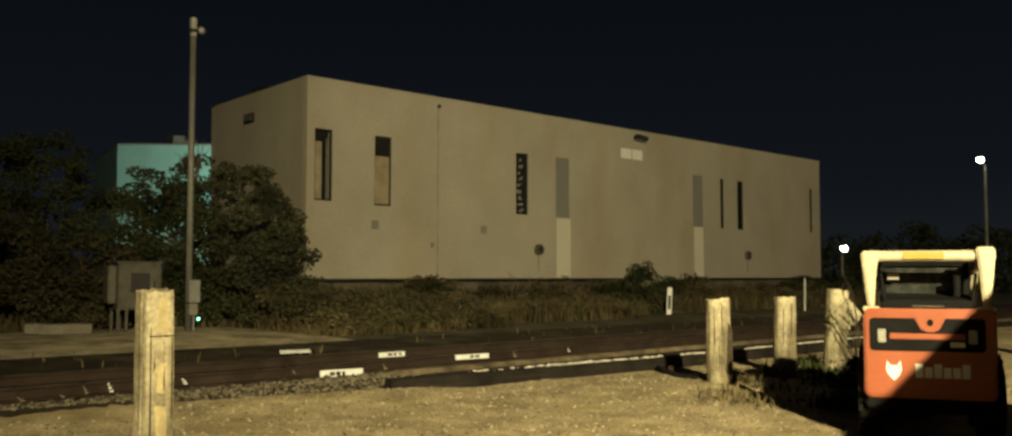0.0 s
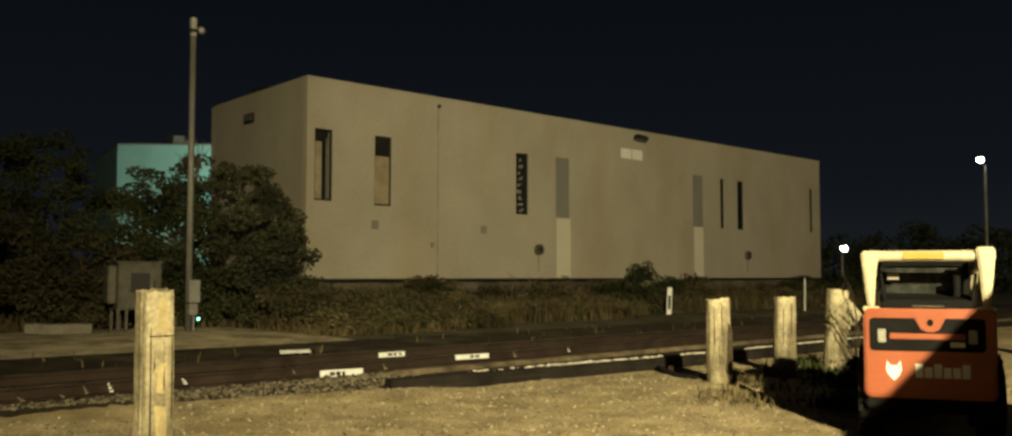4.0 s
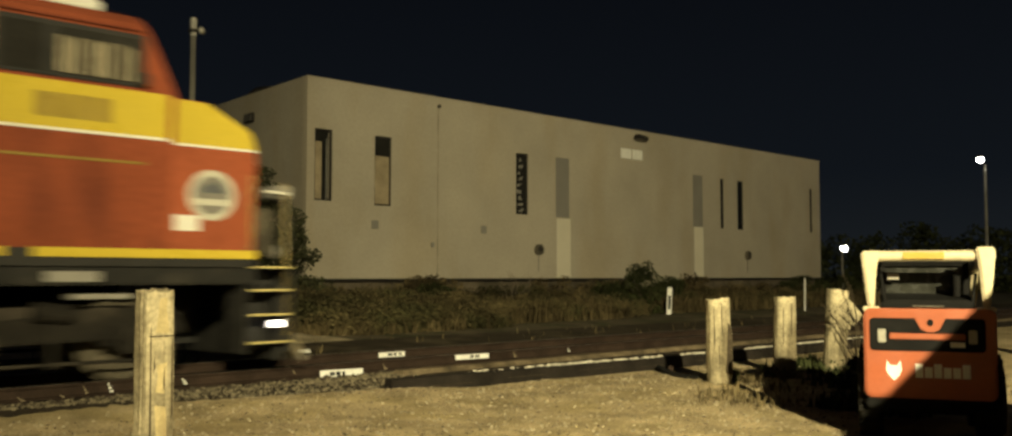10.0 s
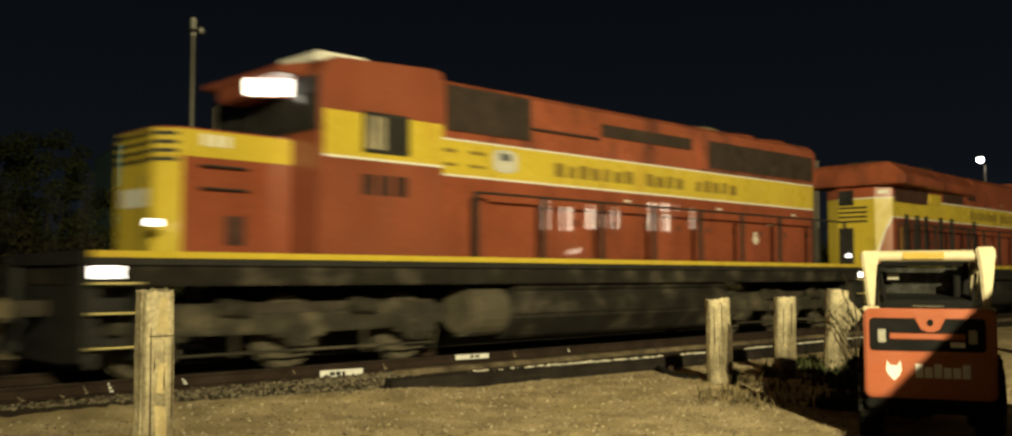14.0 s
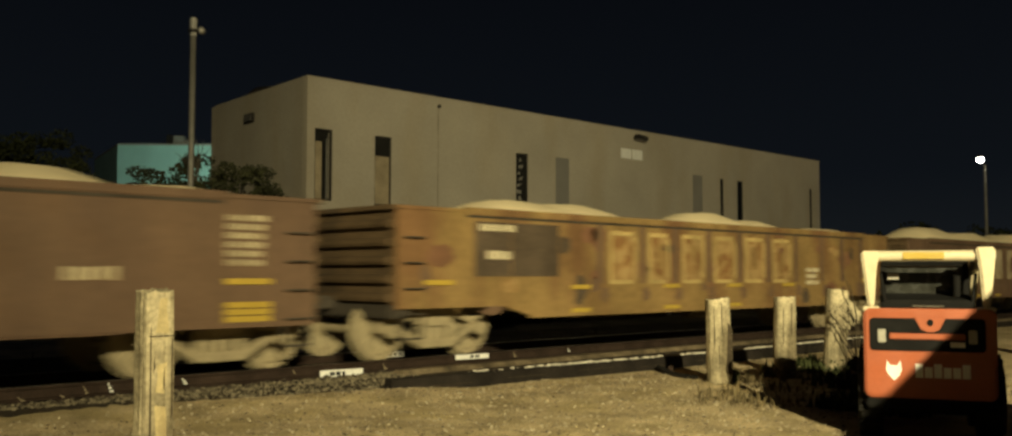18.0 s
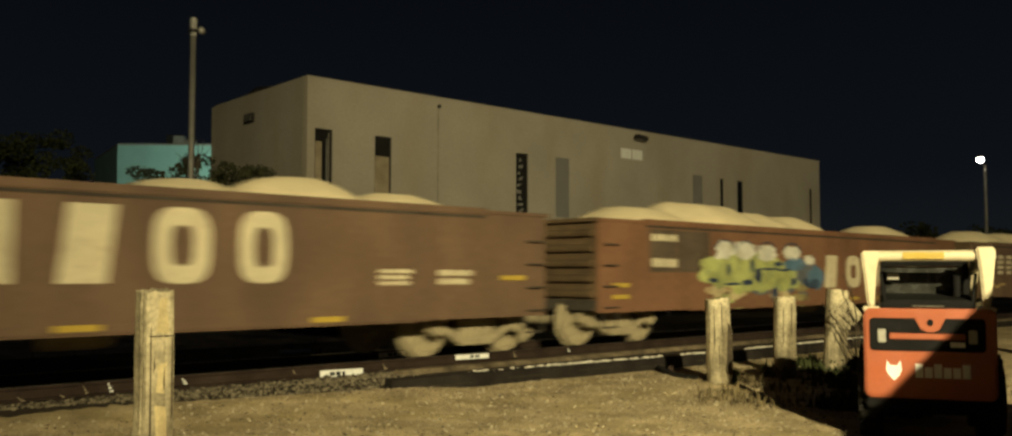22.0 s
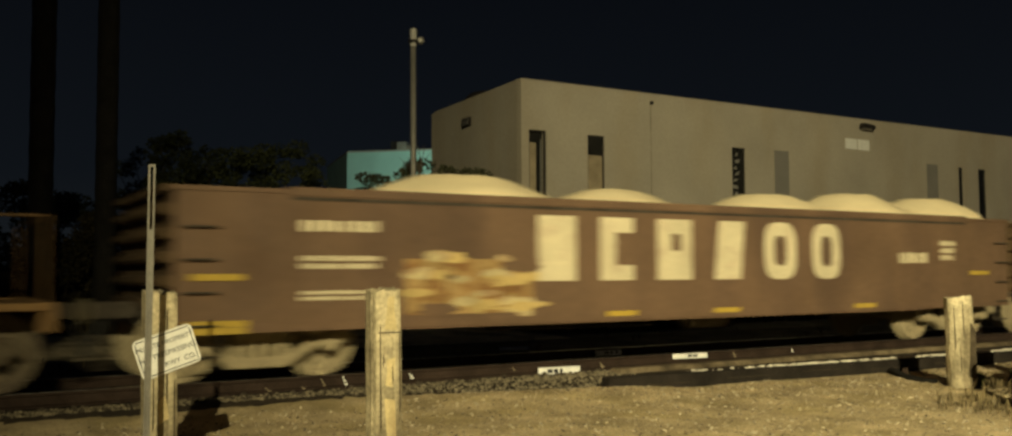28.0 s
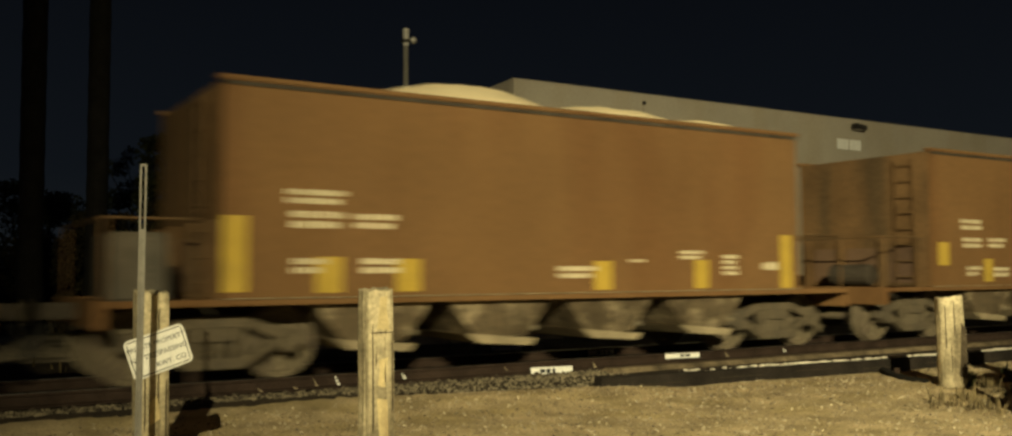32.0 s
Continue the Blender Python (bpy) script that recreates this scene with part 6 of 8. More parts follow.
def lead_locomotive(at10):
    car = thing("diesel_locomotive", "red and yellow wide-cab diesel locomotive leading the train", "locomotive", pose(at10, TRACK, RAIL), "locomotives")
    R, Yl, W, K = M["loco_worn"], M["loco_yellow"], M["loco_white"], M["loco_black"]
    part("underframe", Form().box(-10.5, -1.5, 1.18, 10.55, 1.5, 1.40), M["tank_black"], car, bevel=0.02)
    part("walkway", Form().box(-10.5, -1.53, 1.40, 10.5, 1.53, 1.605), K, car)
    for s in (-1, 1):
        for x0, x1 in ((-9.4, -6.75), (-6.35, 7.45), (7.75, 10.5)):
            part("sill_stripe", Form().box(x0, s * 1.53, 1.505, x1, s * 1.545, 1.612), Yl, car, "yellow sill stripe")
    half = 0.97
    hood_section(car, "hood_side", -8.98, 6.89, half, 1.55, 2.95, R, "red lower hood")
    hood_section(car, "hood_band", -8.98, 6.89, half, 2.952, 3.50, Yl, "yellow hood band")
    hood_section(car, "hood_top", -3.0, 1.2, half, 3.502, 4.46, M["loco_sooty"], "red upper hood", 0.14)
    hood_section(car, "hood_top", 1.202, 6.89, half, 3.502, 4.56, M["loco_sooty"], "red upper hood", 0.12)
    hood_section(car, "hood_top", -8.98, -3.002, half, 3.502, 3.86, M["loco_sooty"], "red upper hood")
    for s in (-1, 1):
        for z in (2.93, 3.48):
            part("lining", Form().box(-8.9, s * half, z, 6.88, s * (half + 0.006), z + 0.035), W, car, "white lining")
        for k in range(13):
            x = -8.6 + k * 1.14
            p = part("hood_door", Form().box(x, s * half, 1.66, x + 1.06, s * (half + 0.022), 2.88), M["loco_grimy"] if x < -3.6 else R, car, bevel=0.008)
            part("door_latch", Form().box(x + 0.90, s * (half + 0.022), 2.2, x + 0.96, s * (half + 0.04), 2.34), K, p)
            part("door_gap", Form().box(x - (0.16 if x < -3.6 else 0.035), s * half, 1.66, x - 0.005, s * (half + 0.012), 2.88), M["loco_screen"], car, "dark gap between the doors")
        for x0, x1, z0, z1 in ((-8.85, -6.66, 3.38, 3.80), (-5.45, -3.9, 3.52, 3.83), (-3.5, -2.85, 3.70, 3.88)):
            # The screen colour holds part of the wing's shadow.
            part("radiator_screen", Form().box(x0, s * half, z0, x1, s * (half + 0.03), z1), M["loco_screen"], car, "dark radiator screen")
        part("vent_screen", Form().box(1.5, s * half, 3.88, 2.46, s * (half + 0.03), 4.30), M["grille"], car, "dark vent screen")
        part("vent_screen", Form().box(4.25, s * half, 3.85, 4.75, s * (half + 0.03), 4.30), M["grille"], car)
        part("vent_screen", Form().box(4.85, s * half, 4.12, 5.2, s * (half + 0.02), 4.26), K, car)
        for x0, x1 in ((-8.45, -7.9), (-7.75, -7.15), (-6.95, -6.72), (-5.88, -5.64), (-5.08, -4.75), (-3.2, -3.0)):
            part("louvre_panel", Form().box(x0, s * (half + 0.022), 1.75, x1, s * (half + 0.03), 2.86), M["loco_screen"], car, "dark louvred panel")
            part("door_post", Form().box((x0 + x1) / 2 - 0.09, s * (half + 0.032), 1.8, (x0 + x1) / 2 + 0.09, s * (half + 0.07), 3.04), K, car)
        part("equipment_panel", Form().box(-6.55, s * half, 3.42, -5.7, s * (half + 0.04), 3.72), Yl, car, bevel=0.01)
        for k in range(6):
            part("data_plate", Form().box(-0.6 + k * 1.2, s * half, 3.66, -0.42 + k * 1.2, s * (half + 0.004), 3.69), W, car)
    lettering(car, (7, 4, 5), -3.32, 2.65, 3.09, 3.36, -half - 0.001, M["letter_dark"])
    # radiator wings that overhang the rear
    o = [(-1.52, 3.84), (-1.52, 4.10), (-1.05, 4.47), (1.05, 4.47), (1.52, 4.10), (1.52, 3.84)]
    f = Form().prism(o, -9.38, -3.2, "x")
    for v in f.bm.verts:
        if v.co.x > -4:
            v.co.y *= 0.72
            v.co.x += 0.35 if v.co.z > 4.4 else 0.0
    part("radiator_wing", f, M["loco_sooty"], car, "broad red radiator wing", bevel=0.03)
    f = Form().prism(o, -9.52, -9.382, "x")
    for v in f.bm.verts:
        if v.co.x < -9.45:
            v.co.z = 3.84 + (v.co.z - 3.84) * 0.82
            v.co.y *= 0.97
    part("wing_end", f, M["loco_sooty"], car, bevel=0.03)
    for x in (-8.2, -5.8):
        part("radiator_fan", Form().lathe([(0.75, 4.50), (0.75, 4.57), (0.6, 4.59)], (x, 0, 0), "z"), M["loco_frame"], car)
    part("exhaust_stack", Form().box(-1.9, -0.3, 4.48, -1.1, 0.3, 4.60), K, car, bevel=0.02)
    # rear end, yellow with black stripes
    plan = [(-8.985, -0.965), (-8.985, 0.965), (-9.2, 0.55), (-9.2, -0.55)]
    part("rear_end", Form().prism(plan, 1.56, 3.49, "z"), Yl, car, "yellow rear hood end with cut corners")
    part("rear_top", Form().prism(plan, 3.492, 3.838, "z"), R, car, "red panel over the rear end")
    part("rear_lining", Form().box(-9.206, -0.55, 3.475, -9.201, 0.55, 3.51), W, car)
    for k in range(4):
        part("warning_stripe", Form().box(-9.208, -0.34, 3.20 - k * 0.13, -9.202, 0.54, 3.26 - k * 0.13), K, car, "black stripe")
    part("rear_door", Form().box(-9.208, 0.08, 1.62, -9.2015, 0.52, 2.66), K, car, "dark rear door")
    # Flat black sheet stands in for the shade below the wing.
    part("rear_recess", Form().box(-9.21, 0.06, 3.30, -9.2015, 0.52, 3.74), K, car, "black sheet painted as the shade under the wing")
    corner = pose(-8.985, -0.965, 0, 0, 0, 117.4)
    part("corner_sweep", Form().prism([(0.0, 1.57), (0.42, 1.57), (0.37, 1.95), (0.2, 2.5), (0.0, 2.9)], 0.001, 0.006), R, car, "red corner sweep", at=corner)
    part("sweep_lining", Form().prism([(0.42, 1.57), (0.46, 1.57), (0.41, 1.97), (0.37, 1.95)], 0.001, 0.006).prism([(0.37, 1.95), (0.41, 1.97), (0.24, 2.53), (0.2, 2.5)], 0.001, 0.006)
         .prism([(0.2, 2.5), (0.24, 2.53), (0.0, 2.99), (0.0, 2.9)], 0.001, 0.006), W, car, "white sweeping lining", at=corner)
    part("rear_lining", Form().box(0.0, 0.001, 3.475, 0.46, 0.006, 3.51), W, car, at=corner)
    part("number_plate", Form().box(0.10, 0.001, 3.60, 0.38, 0.006, 3.71), W, car, "pale number plate", at=corner)
    # cab and nose
    f = Form().prism([(-1.5, 1.55), (1.5, 1.55), (1.5, 3.5), (1.5, 4.28), (1.38, 4.42), (0.95, 4.56), (-0.95, 4.56), (-1.38, 4.42), (-1.5, 4.28), (-1.5, 3.5)], 7.15, 9.35, "x")
    for v in f.bm.verts:
        if v.co.x > 9.0 and v.co.z > 3.6:
            v.co.x -= (v.co.z - 3.5) * 0.40
    cab = part("cab", f, M["loco_gloss"], car, "red wide cab", bevel=0.04)
    shoulder = part("cab_shoulder", Form().prism([(6.892, -half), (7.148, -1.49), (7.148, 1.49), (6.892, half)], 1.56, 4.40, "z"), M["loco_matt"], car, "angled red wall that widens to the cab", bevel=0.02)
    for s in (-1, 1):
        lean = pose(6.892, s * half, 0, 0, 0, s * 63.8)
        part("shoulder_band", Form().prism([(0.0, 2.95), (0.565, 2.95), (0.565, 3.50), (0.0, 3.50)], *sorted((s * 0.001, s * 0.006))), Yl, shoulder, "yellow band across the angled wall", at=lean)
        for z in (2.93, 3.48):
            part("shoulder_lining", Form().prism([(0.0, z), (0.565, z), (0.565, z + 0.035), (0.0, z + 0.035)], *sorted((s * 0.0065, s * 0.011))), W, shoulder, "white lining", at=lean)
        part("shoulder_window", Form().prism([(0.16, 3.60), (0.46, 3.60), (0.46, 4.12), (0.16, 4.12)], *sorted((s * 0.001, s * 0.016))), K, shoulder, "small dark rear cab window", at=lean)
        part("cab_band", Form().box(7.17, s * 1.5, 2.95, 9.3, s * 1.506, 3.50), Yl, cab, "yellow cab band")
        part("cab_lining", Form().box(7.17, s * 1.506, 2.93, 9.3, s * 1.512, 2.965), W, cab)
        w = part("cab_window", Form().box(7.27, s * 1.5, 3.54, 8.98, s * 1.53, 4.18), K, cab, "black window surround", bevel=0.01)
        for x0, x1 in ((7.33, 7.82), (7.94, 8.90)):
            part("pane", Form().box(x0, s * 1.53, 3.58, x1, s * 1.534, 4.12), M["cab_pane"], w)
        for k in range(10):
            if k % 4 != 3:
                part("blind", Form().box(7.97 + k * 0.09, s * 1.5345, 3.60, 8.03 + k * 0.09, s * 1.5385, 4.02 - 0.03 * (k % 2)), M["seat_blind"], w, "pale blind in the window")
        part("window_post", Form().box(7.19, s * 1.5, 3.52, 7.255, s * 1.525, 4.22), M["seat_blind"], cab, "pale post behind the window")
        part("rain_gutter", Form().box(7.2, s * 1.5, 4.215, 8.98, s * 1.54, 4.235), M["loco_grimy"], cab, "gutter over the window")
        part("mirror", Form().box(8.90, s * 1.56, 3.56, 8.97, s * 1.66, 3.70), K, cab)
        for k in range(4):
            part("number_bar", Form().box(7.75 + k * 0.22, s * 1.507, 3.08, 7.92 + k * 0.22, s * 1.511, 3.36), M["letter_dark"], cab)
    part("windshield", Form().prism([(9.30, 3.62), (9.325, 3.62), (9.10, 4.20), (9.075, 4.20)], -1.3, 1.3), M["cab_pane"], cab)
    part("air_conditioner", Form().box(7.95, -0.62, 4.555, 8.80, 0.42, 4.80), W, cab, "pale roof air unit", bevel=0.05)
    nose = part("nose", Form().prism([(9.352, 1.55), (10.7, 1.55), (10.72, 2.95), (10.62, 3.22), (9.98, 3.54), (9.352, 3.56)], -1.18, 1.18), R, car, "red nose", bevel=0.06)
    part("nose_band", Form().prism([(9.36, 2.97), (10.68, 2.97), (10.59, 3.205), (9.97, 3.52), (9.36, 3.535)], -1.188, 1.188), Yl, nose, "yellow nose band")
    part("nose_lining", Form().box(9.36, -1.192, 2.94, 10.68, 1.192, 2.972), W, nose, "white lining")
    part("emblem", Form().rod((10.05, -1.18, 2.33), (10.05, -1.186, 2.33), 0.33, 0.33, 28), M["emblem_pale"], nose, "round white emblem")
    part("emblem_core", Form().rod((10.05, -1.186, 2.33), (10.05, -1.189, 2.33), 0.25, 0.25, 28), M["shutter_grey"], nose)
    part("emblem_mark", Form().prism([(9.86, 2.36), (9.98, 2.50), (10.05, 2.44), (10.13, 2.53), (10.24, 2.36)], -1.193, -1.1895), M["spray_grey"], nose, "grey peak on the emblem")
    part("emblem_bar", Form().box(9.84, -1.193, 2.20, 10.26, -1.1895, 2.28), M["emblem_pale"], nose)
    part("notice_plate", Form().box(9.55, -1.186, 1.86, 9.88, -1.18, 2.06), W, nose)
    part("headlight", Form().rod((10.45, 0, 3.42), (10.62, 0, 3.42), 0.12, 0.12, 14), M["metal_grey"], nose)
    part("door_seam", Form().box(7.0, -1.512, 2.62, 9.0, -1.506, 2.65), M["letter_dark"], cab)
    # running gear
    part("fuel_tank", Form().prism([(-1.42, 1.12), (-1.36, 0.42), (-1.0, 0.28), (1.0, 0.28), (1.36, 0.42), (1.42, 1.12)], -3.4, 3.2, "x"), M["tank_black"], car, "dusty black fuel tank", bevel=0.04)
    part("tank_rib", Form().box(-3.2, -1.43, 0.70, 3.0, -1.40, 0.74), M["loco_frame"], car)
    for x in (-2.2, 0.2, 2.0):
        part("tank_fitting", Form().box(x - 0.2, -1.45, 0.84, x + 0.2, -1.40, 1.06), M["loco_frame"], car, bevel=0.015)
    for x in (-4.3, 4.2):
        part("air_reservoir", Form().rod((x - 0.6, -1.15, 1.0), (x + 0.6, -1.15, 1.0), 0.17, 0.17, 16), M["loco_frame"], car, bevel=0.03)
        part("equipment_box", Form().box(x - 0.3, -1.45, 0.60, x + 0.3, -1.1, 0.84), M["loco_frame"], car, bevel=0.03)
    for x in (-7.1, 7.1):
        loco_truck(car, x, 1.98, 0.533, M["loco_frame"])
    for s in (-1, 1):
        handrail(car, [-8.6, -7.3, -6.0, -4.8, -3.53, -2.23, -0.70, 0.98, 2.37], s * 1.46, 1.545, 2.72, K)
        handrail(car, [3.4, 4.28, 5.65, 7.1], s * 1.46, 2.2, 3.30, K)
        part("side_locker", Form().box(3.05, s * (half + 0.004), 1.607, 4.85, s * 1.49, 2.20).box(4.86, s * (half + 0.004), 1.607, 7.14, s * 1.49, 2.42), M["loco_gloss"], car, "red lockers under the raised walkway", bevel=0.02)
        for x in (-9.9, 10.75):
            e = 1 if x > 0 else -1
            steps(car, x - 0.02 * e, e, s * 1.5, (0.42, 0.78, 1.10, 1.40))
            part("grab_post", Form().rod((x + 0.3 * e, s * 1.42, 0.5), (x + 0.3 * e, s * 1.3, 2.55), 0.010, 0.010, 6).rod((x - 0.3 * e, s * 1.48, 1.5), (x - 0.3 * e, s * 1.48, 2.6), 0.010, 0.010, 6), M["reflector"], car, "yellow grab post")
    for x, e in ((11.05, 1), (-10.62, -1)):
        part("pilot", Form().box(x, -1.35, 0.16, x - e * 0.12, 1.35, 1.18), K, car, bevel=0.02)
        coupler(car, x + e * 0.45, e)
    part("plow", Form().prism([(11.02, 0.85), (11.45, 0.14), (11.38, 0.12), (10.98, 0.6)], -1.3, 1.3), M["dust_steel"], car, bevel=0.015)
    part("platform_railing", Form().rod((11.1, -1.3, 1.2), (11.1, -1.3, 2.3), 0.016, 0.016, 6).rod((11.1, -0.5, 1.2), (11.1, -0.5, 2.3), 0.016, 0.016, 6).rod((11.1, -1.3, 2.3), (11.1, -0.5, 2.3), 0.016, 0.016, 6), K, car, "dark front railing")
    part("platform_box", Form().box(10.95, -1.25, 2.34, 11.20, -0.85, 2.52), M["shutter_grey"], car, "pale box on the front railing", bevel=0.02)
    part("platform_rail", Form().rod((10.74, -1.32, 2.42), (11.1, -1.32, 2.40), 0.02, 0.02, 6), W, car)
    part("anticlimber", Form().box(10.72, -1.2, 1.56, 10.98, 1.2, 2.2), M["truck_dust"], car, "grimy front end panel", bevel=0.03)
    part("sand_filler", Form().box(7.9, -1.3, 1.22, 8.5, -1.52, 1.34).box(8.2, -1.3, 1.02, 8.9, -1.50, 1.08), M["metal_grey"], car, "bare metal fittings under the cab")
    part("ditch_light", Form().rod((10.95, -1.0, 1.62), (11.08, -1.0, 1.62), 0.1, 0.1, 12), M["metal_grey"], car)
    part("marker_lamp", Form().box(3.05, -1.03, 2.40, 3.27, -0.992, 2.50), M["step_light"], car, "lit walkway lamp")
    part("step_lamp", Form().box(-9.25, 0.16, 1.82, -9.212, 0.32, 1.91), M["step_light"], car, "lit step lamp")
    part("step_lamp", Form().box(-9.95, -1.5, 0.62, -9.80, -1.53, 0.68), M["step_light"], car, "lit step lamp")
    part("step_lamp", Form().box(10.75, -1.5, 0.62, 10.9, -1.535, 0.70), M["step_light"], car, "lit step lamp")
    part("side_lamp", Form().box(2.4, -1.53, 1.2, 2.52, -1.51, 1.26), M["red_light"], car, "small lit red lamp")
    TRAIN.append((car, at10))
    return car


lead_locomotive(-4.05)


def second_locomotive(at10):
    car = thing("diesel_locomotive", "red and yellow standard-cab diesel locomotive running long hood first", "locomotive", pose(at10, TRACK, RAIL), "locomotives")
    R, Yl, W, K = M["loco_red"], M["loco_yellow"], M["loco_white"], M["loco_black"]
    part("underframe", Form().box(-9.6, -1.5, 1.16, 9.85, 1.5, 1.42), M["loco_frame"], car, bevel=0.02)
    part("walkway", Form().box(-9.65, -1.54, 1.42, 9.9, 1.54, 1.58), K, car)
    for s in (-1, 1):
        part("sill_stripe", Form().box(-9.65, s * 1.54, 1.505, 9.9, s * 1.552, 1.585), Yl, car, "yellow sill stripe")
    half = 0.95
    hood_section(car, "hood_side", -4.28, 8.22, half, 1.5, 2.93, R, "red lower hood")
    hood_section(car, "hood_band", -4.28, 8.22, half, 2.932, 3.52, Yl, "yellow hood band")
    hood_section(car, "hood_top", -4.28, 8.22, half, 3.522, 4.50, M["loco_sooty"], "red upper hood", 0.10)
    hood_section(car, "radiator_flare", 3.3, 8.18, half + 0.08, 3.56, 4.34, M["loco_sooty"], "flared radiator housing")
    for s in (-1, 1):
        part("lining", Form().box(-4.2, s * half, 2.91, 8.2, s * (half + 0.006), 2.945), W, car, "white lining")
        part("lining", Form().box(-4.2, s * half, 3.50, 8.2, s * (half + 0.006), 3.53), W, car, "white lining")
        part("radiator_screen", Form().box(3.56, s * (half + 0.08), 3.60, 8.03, s * (half + 0.10), 4.19), M["grille"], car, "dark radiator screen")
        part("brake_grid_screen", Form().box(0.1, s * half, 3.94, 3.0, s * (half + 0.03), 4.18), M["grille"], car, "dark brake grid screen")
        part("filter_screen", Form().box(-3.8, s * half, 3.66, -1.86, s * (half + 0.04), 4.40), M["grille"], car, "dark filter screen")
        part("hood_rib", Form().box(-1.8, s * half, 3.86, 0.0, s * (half + 0.05), 3.90), K, car)
        for k in range(9):
            x = -1.55 + k * 1.06
            p = part("hood_door", Form().box(x, s * half, 1.62, x + 0.99, s * (half + 0.02), 2.84), R, car, bevel=0.008)
            part("door_latch", Form().box(x + 0.86, s * (half + 0.02), 2.2, x + 0.92, s * (half + 0.035), 2.32), K, p)
            if k in (2, 5, 7, 8):
                part("data_plate", Form().box(x + 0.2, s * (half + 0.02), 2.72 if k != 7 else 2.45, x + 0.36, s * (half + 0.024), 2.765 if k != 7 else 2.49), W, p)
        part("blower_housing", Form().box(-4.2, s * half, 1.55, -3.05, s * (half + 0.22), 2.62), R, car, bevel=0.04)
        part("blower_housing", Form().box(-3.0, s * half, 1.55, -1.7, s * (half + 0.10), 2.72), R, car, bevel=0.04)
    lettering(car, (7, 4, 5), -1.25, 4.78, 3.08, 3.33, -half - 0.001, M["letter_dark"])
    decal(car, "emblem", M["emblem_pale"], -2.75, -2.15, 3.05, 3.45, -half, "pale emblem plate", "round")
    decal(car, "emblem_core", M["spray_grey"], -2.58, -2.32, 3.26, 3.38, -half - 0.004)
    decal(car, "emblem_bar", M["spray_white"], -2.62, -2.28, 3.10, 3.18, -half - 0.004)
    for x0 in (-3.95, -3.3):
        decal(car, "vent_slot", M["letter_dark"], x0, x0 + 0.38, 3.30, 3.36, -half - 0.004), decal(car, "vent_slot", M["letter_dark"], x0, x0 + 0.38, 3.08, 3.13, -half - 0.004)
    for x in (4.4, 5.9, 7.35):
        part("radiator_fan", Form().lathe([(0.62, 4.45), (0.62, 4.58), (0.5, 4.63), (0.2, 4.63)], (x, 0, 0), "z"), M["dust_steel"] if x < 5 else M["loco_red"], car, "round roof fan", smooth=False)
    part("brake_fan", Form().lathe([(0.5, 4.45), (0.5, 4.54), (0.4, 4.57)], (1.5, 0, 0), "z"), M["loco_frame"], car)
    # cab and short nose
    cab = part("cab", Form().prism([(-4.30, 1.5), (-6.56, 1.5), (-6.56, 4.12), (-6.35, 4.38), (-4.5, 4.47), (-4.30, 4.44)], -1.5, 1.5), M["loco_cab"], car, "red cab", bevel=0.04)
    for s in (-1, 1):
        part("cab_band", Form().box(-6.5, s * 1.5, 2.98, -4.34, s * 1.507, 3.62), Yl, cab, "yellow cab band")
        part("cab_lining", Form().box(-6.5, s * 1.507, 2.95, -4.34, s * 1.512, 2.985), W, cab)
        w = part("cab_window", Form().box(-5.85, s * 1.507, 3.06, -5.0, s * 1.53, 3.66), K, cab, "black window frame", bevel=0.01)
        part("pane", Form().box(-5.40, s * 1.53, 3.11, -5.06, s * 1.534, 3.61), M["cab_pane"], w)
        for k in range(3):
            part("blind", Form().box(-5.78 + k * 0.12, s * 1.53, 3.12, -5.70 + k * 0.12, s * 1.534, 3.60), M["seat_blind"], w, "pale blind in the window")
        for k in range(3):
            part("number_bar", Form().box(-5.85 + k * 0.3, s * 1.5, 2.45, -5.62 + k * 0.3, s * 1.504, 2.75), M["loco_screen"], cab)
    part("front_panel", Form().box(-6.575, -1.46, 3.325, -6.562, 1.46, 4.10), K, cab, "black anti-glare cab front")
    for s in (-1, 1):
        part("windshield", Form().box(-6.59, s * 1.38, 3.38, -6.576, s * 0.36, 3.86), M["cab_pane"], cab)
    part("roof_visor", Form().prism([(-6.56, 4.12), (-7.0, 4.12), (-7.0, 4.22), (-6.5, 4.33)], -1.1, 1.1), M["loco_cab"], cab, bevel=0.02)
    part("air_conditioner", Form().box(-6.1, -0.7, 4.44, -5.1, 0.5, 4.66), W, cab, "pale roof air unit", bevel=0.06)
    part("number_board", Form().box(-0.35, -0.03, -0.125, 0.35, 0.03, 0.125), M["board_light"], cab, "lit number board", bevel=0.02, at=pose(-6.80, -0.55, 4.0, 0, 0, -42))
    part("board_housing", Form().box(-0.37, 0.035, -0.14, 0.37, 0.10, 0.14), M["loco_cab"], cab, "red housing behind the board", at=pose(-6.80, -0.55, 4.0, 0, 0, -42))
    part("headlight_housing", Form().box(-7.0, -0.25, 3.86, -6.6, 0.62, 4.14), M["loco_cab"], cab, bevel=0.03)
    nw = 0.80
    plan = [(-6.565, -nw), (-8.22, -nw), (-8.50, -nw + 0.24), (-8.50, nw - 0.24), (-8.22, nw), (-6.565, nw)]
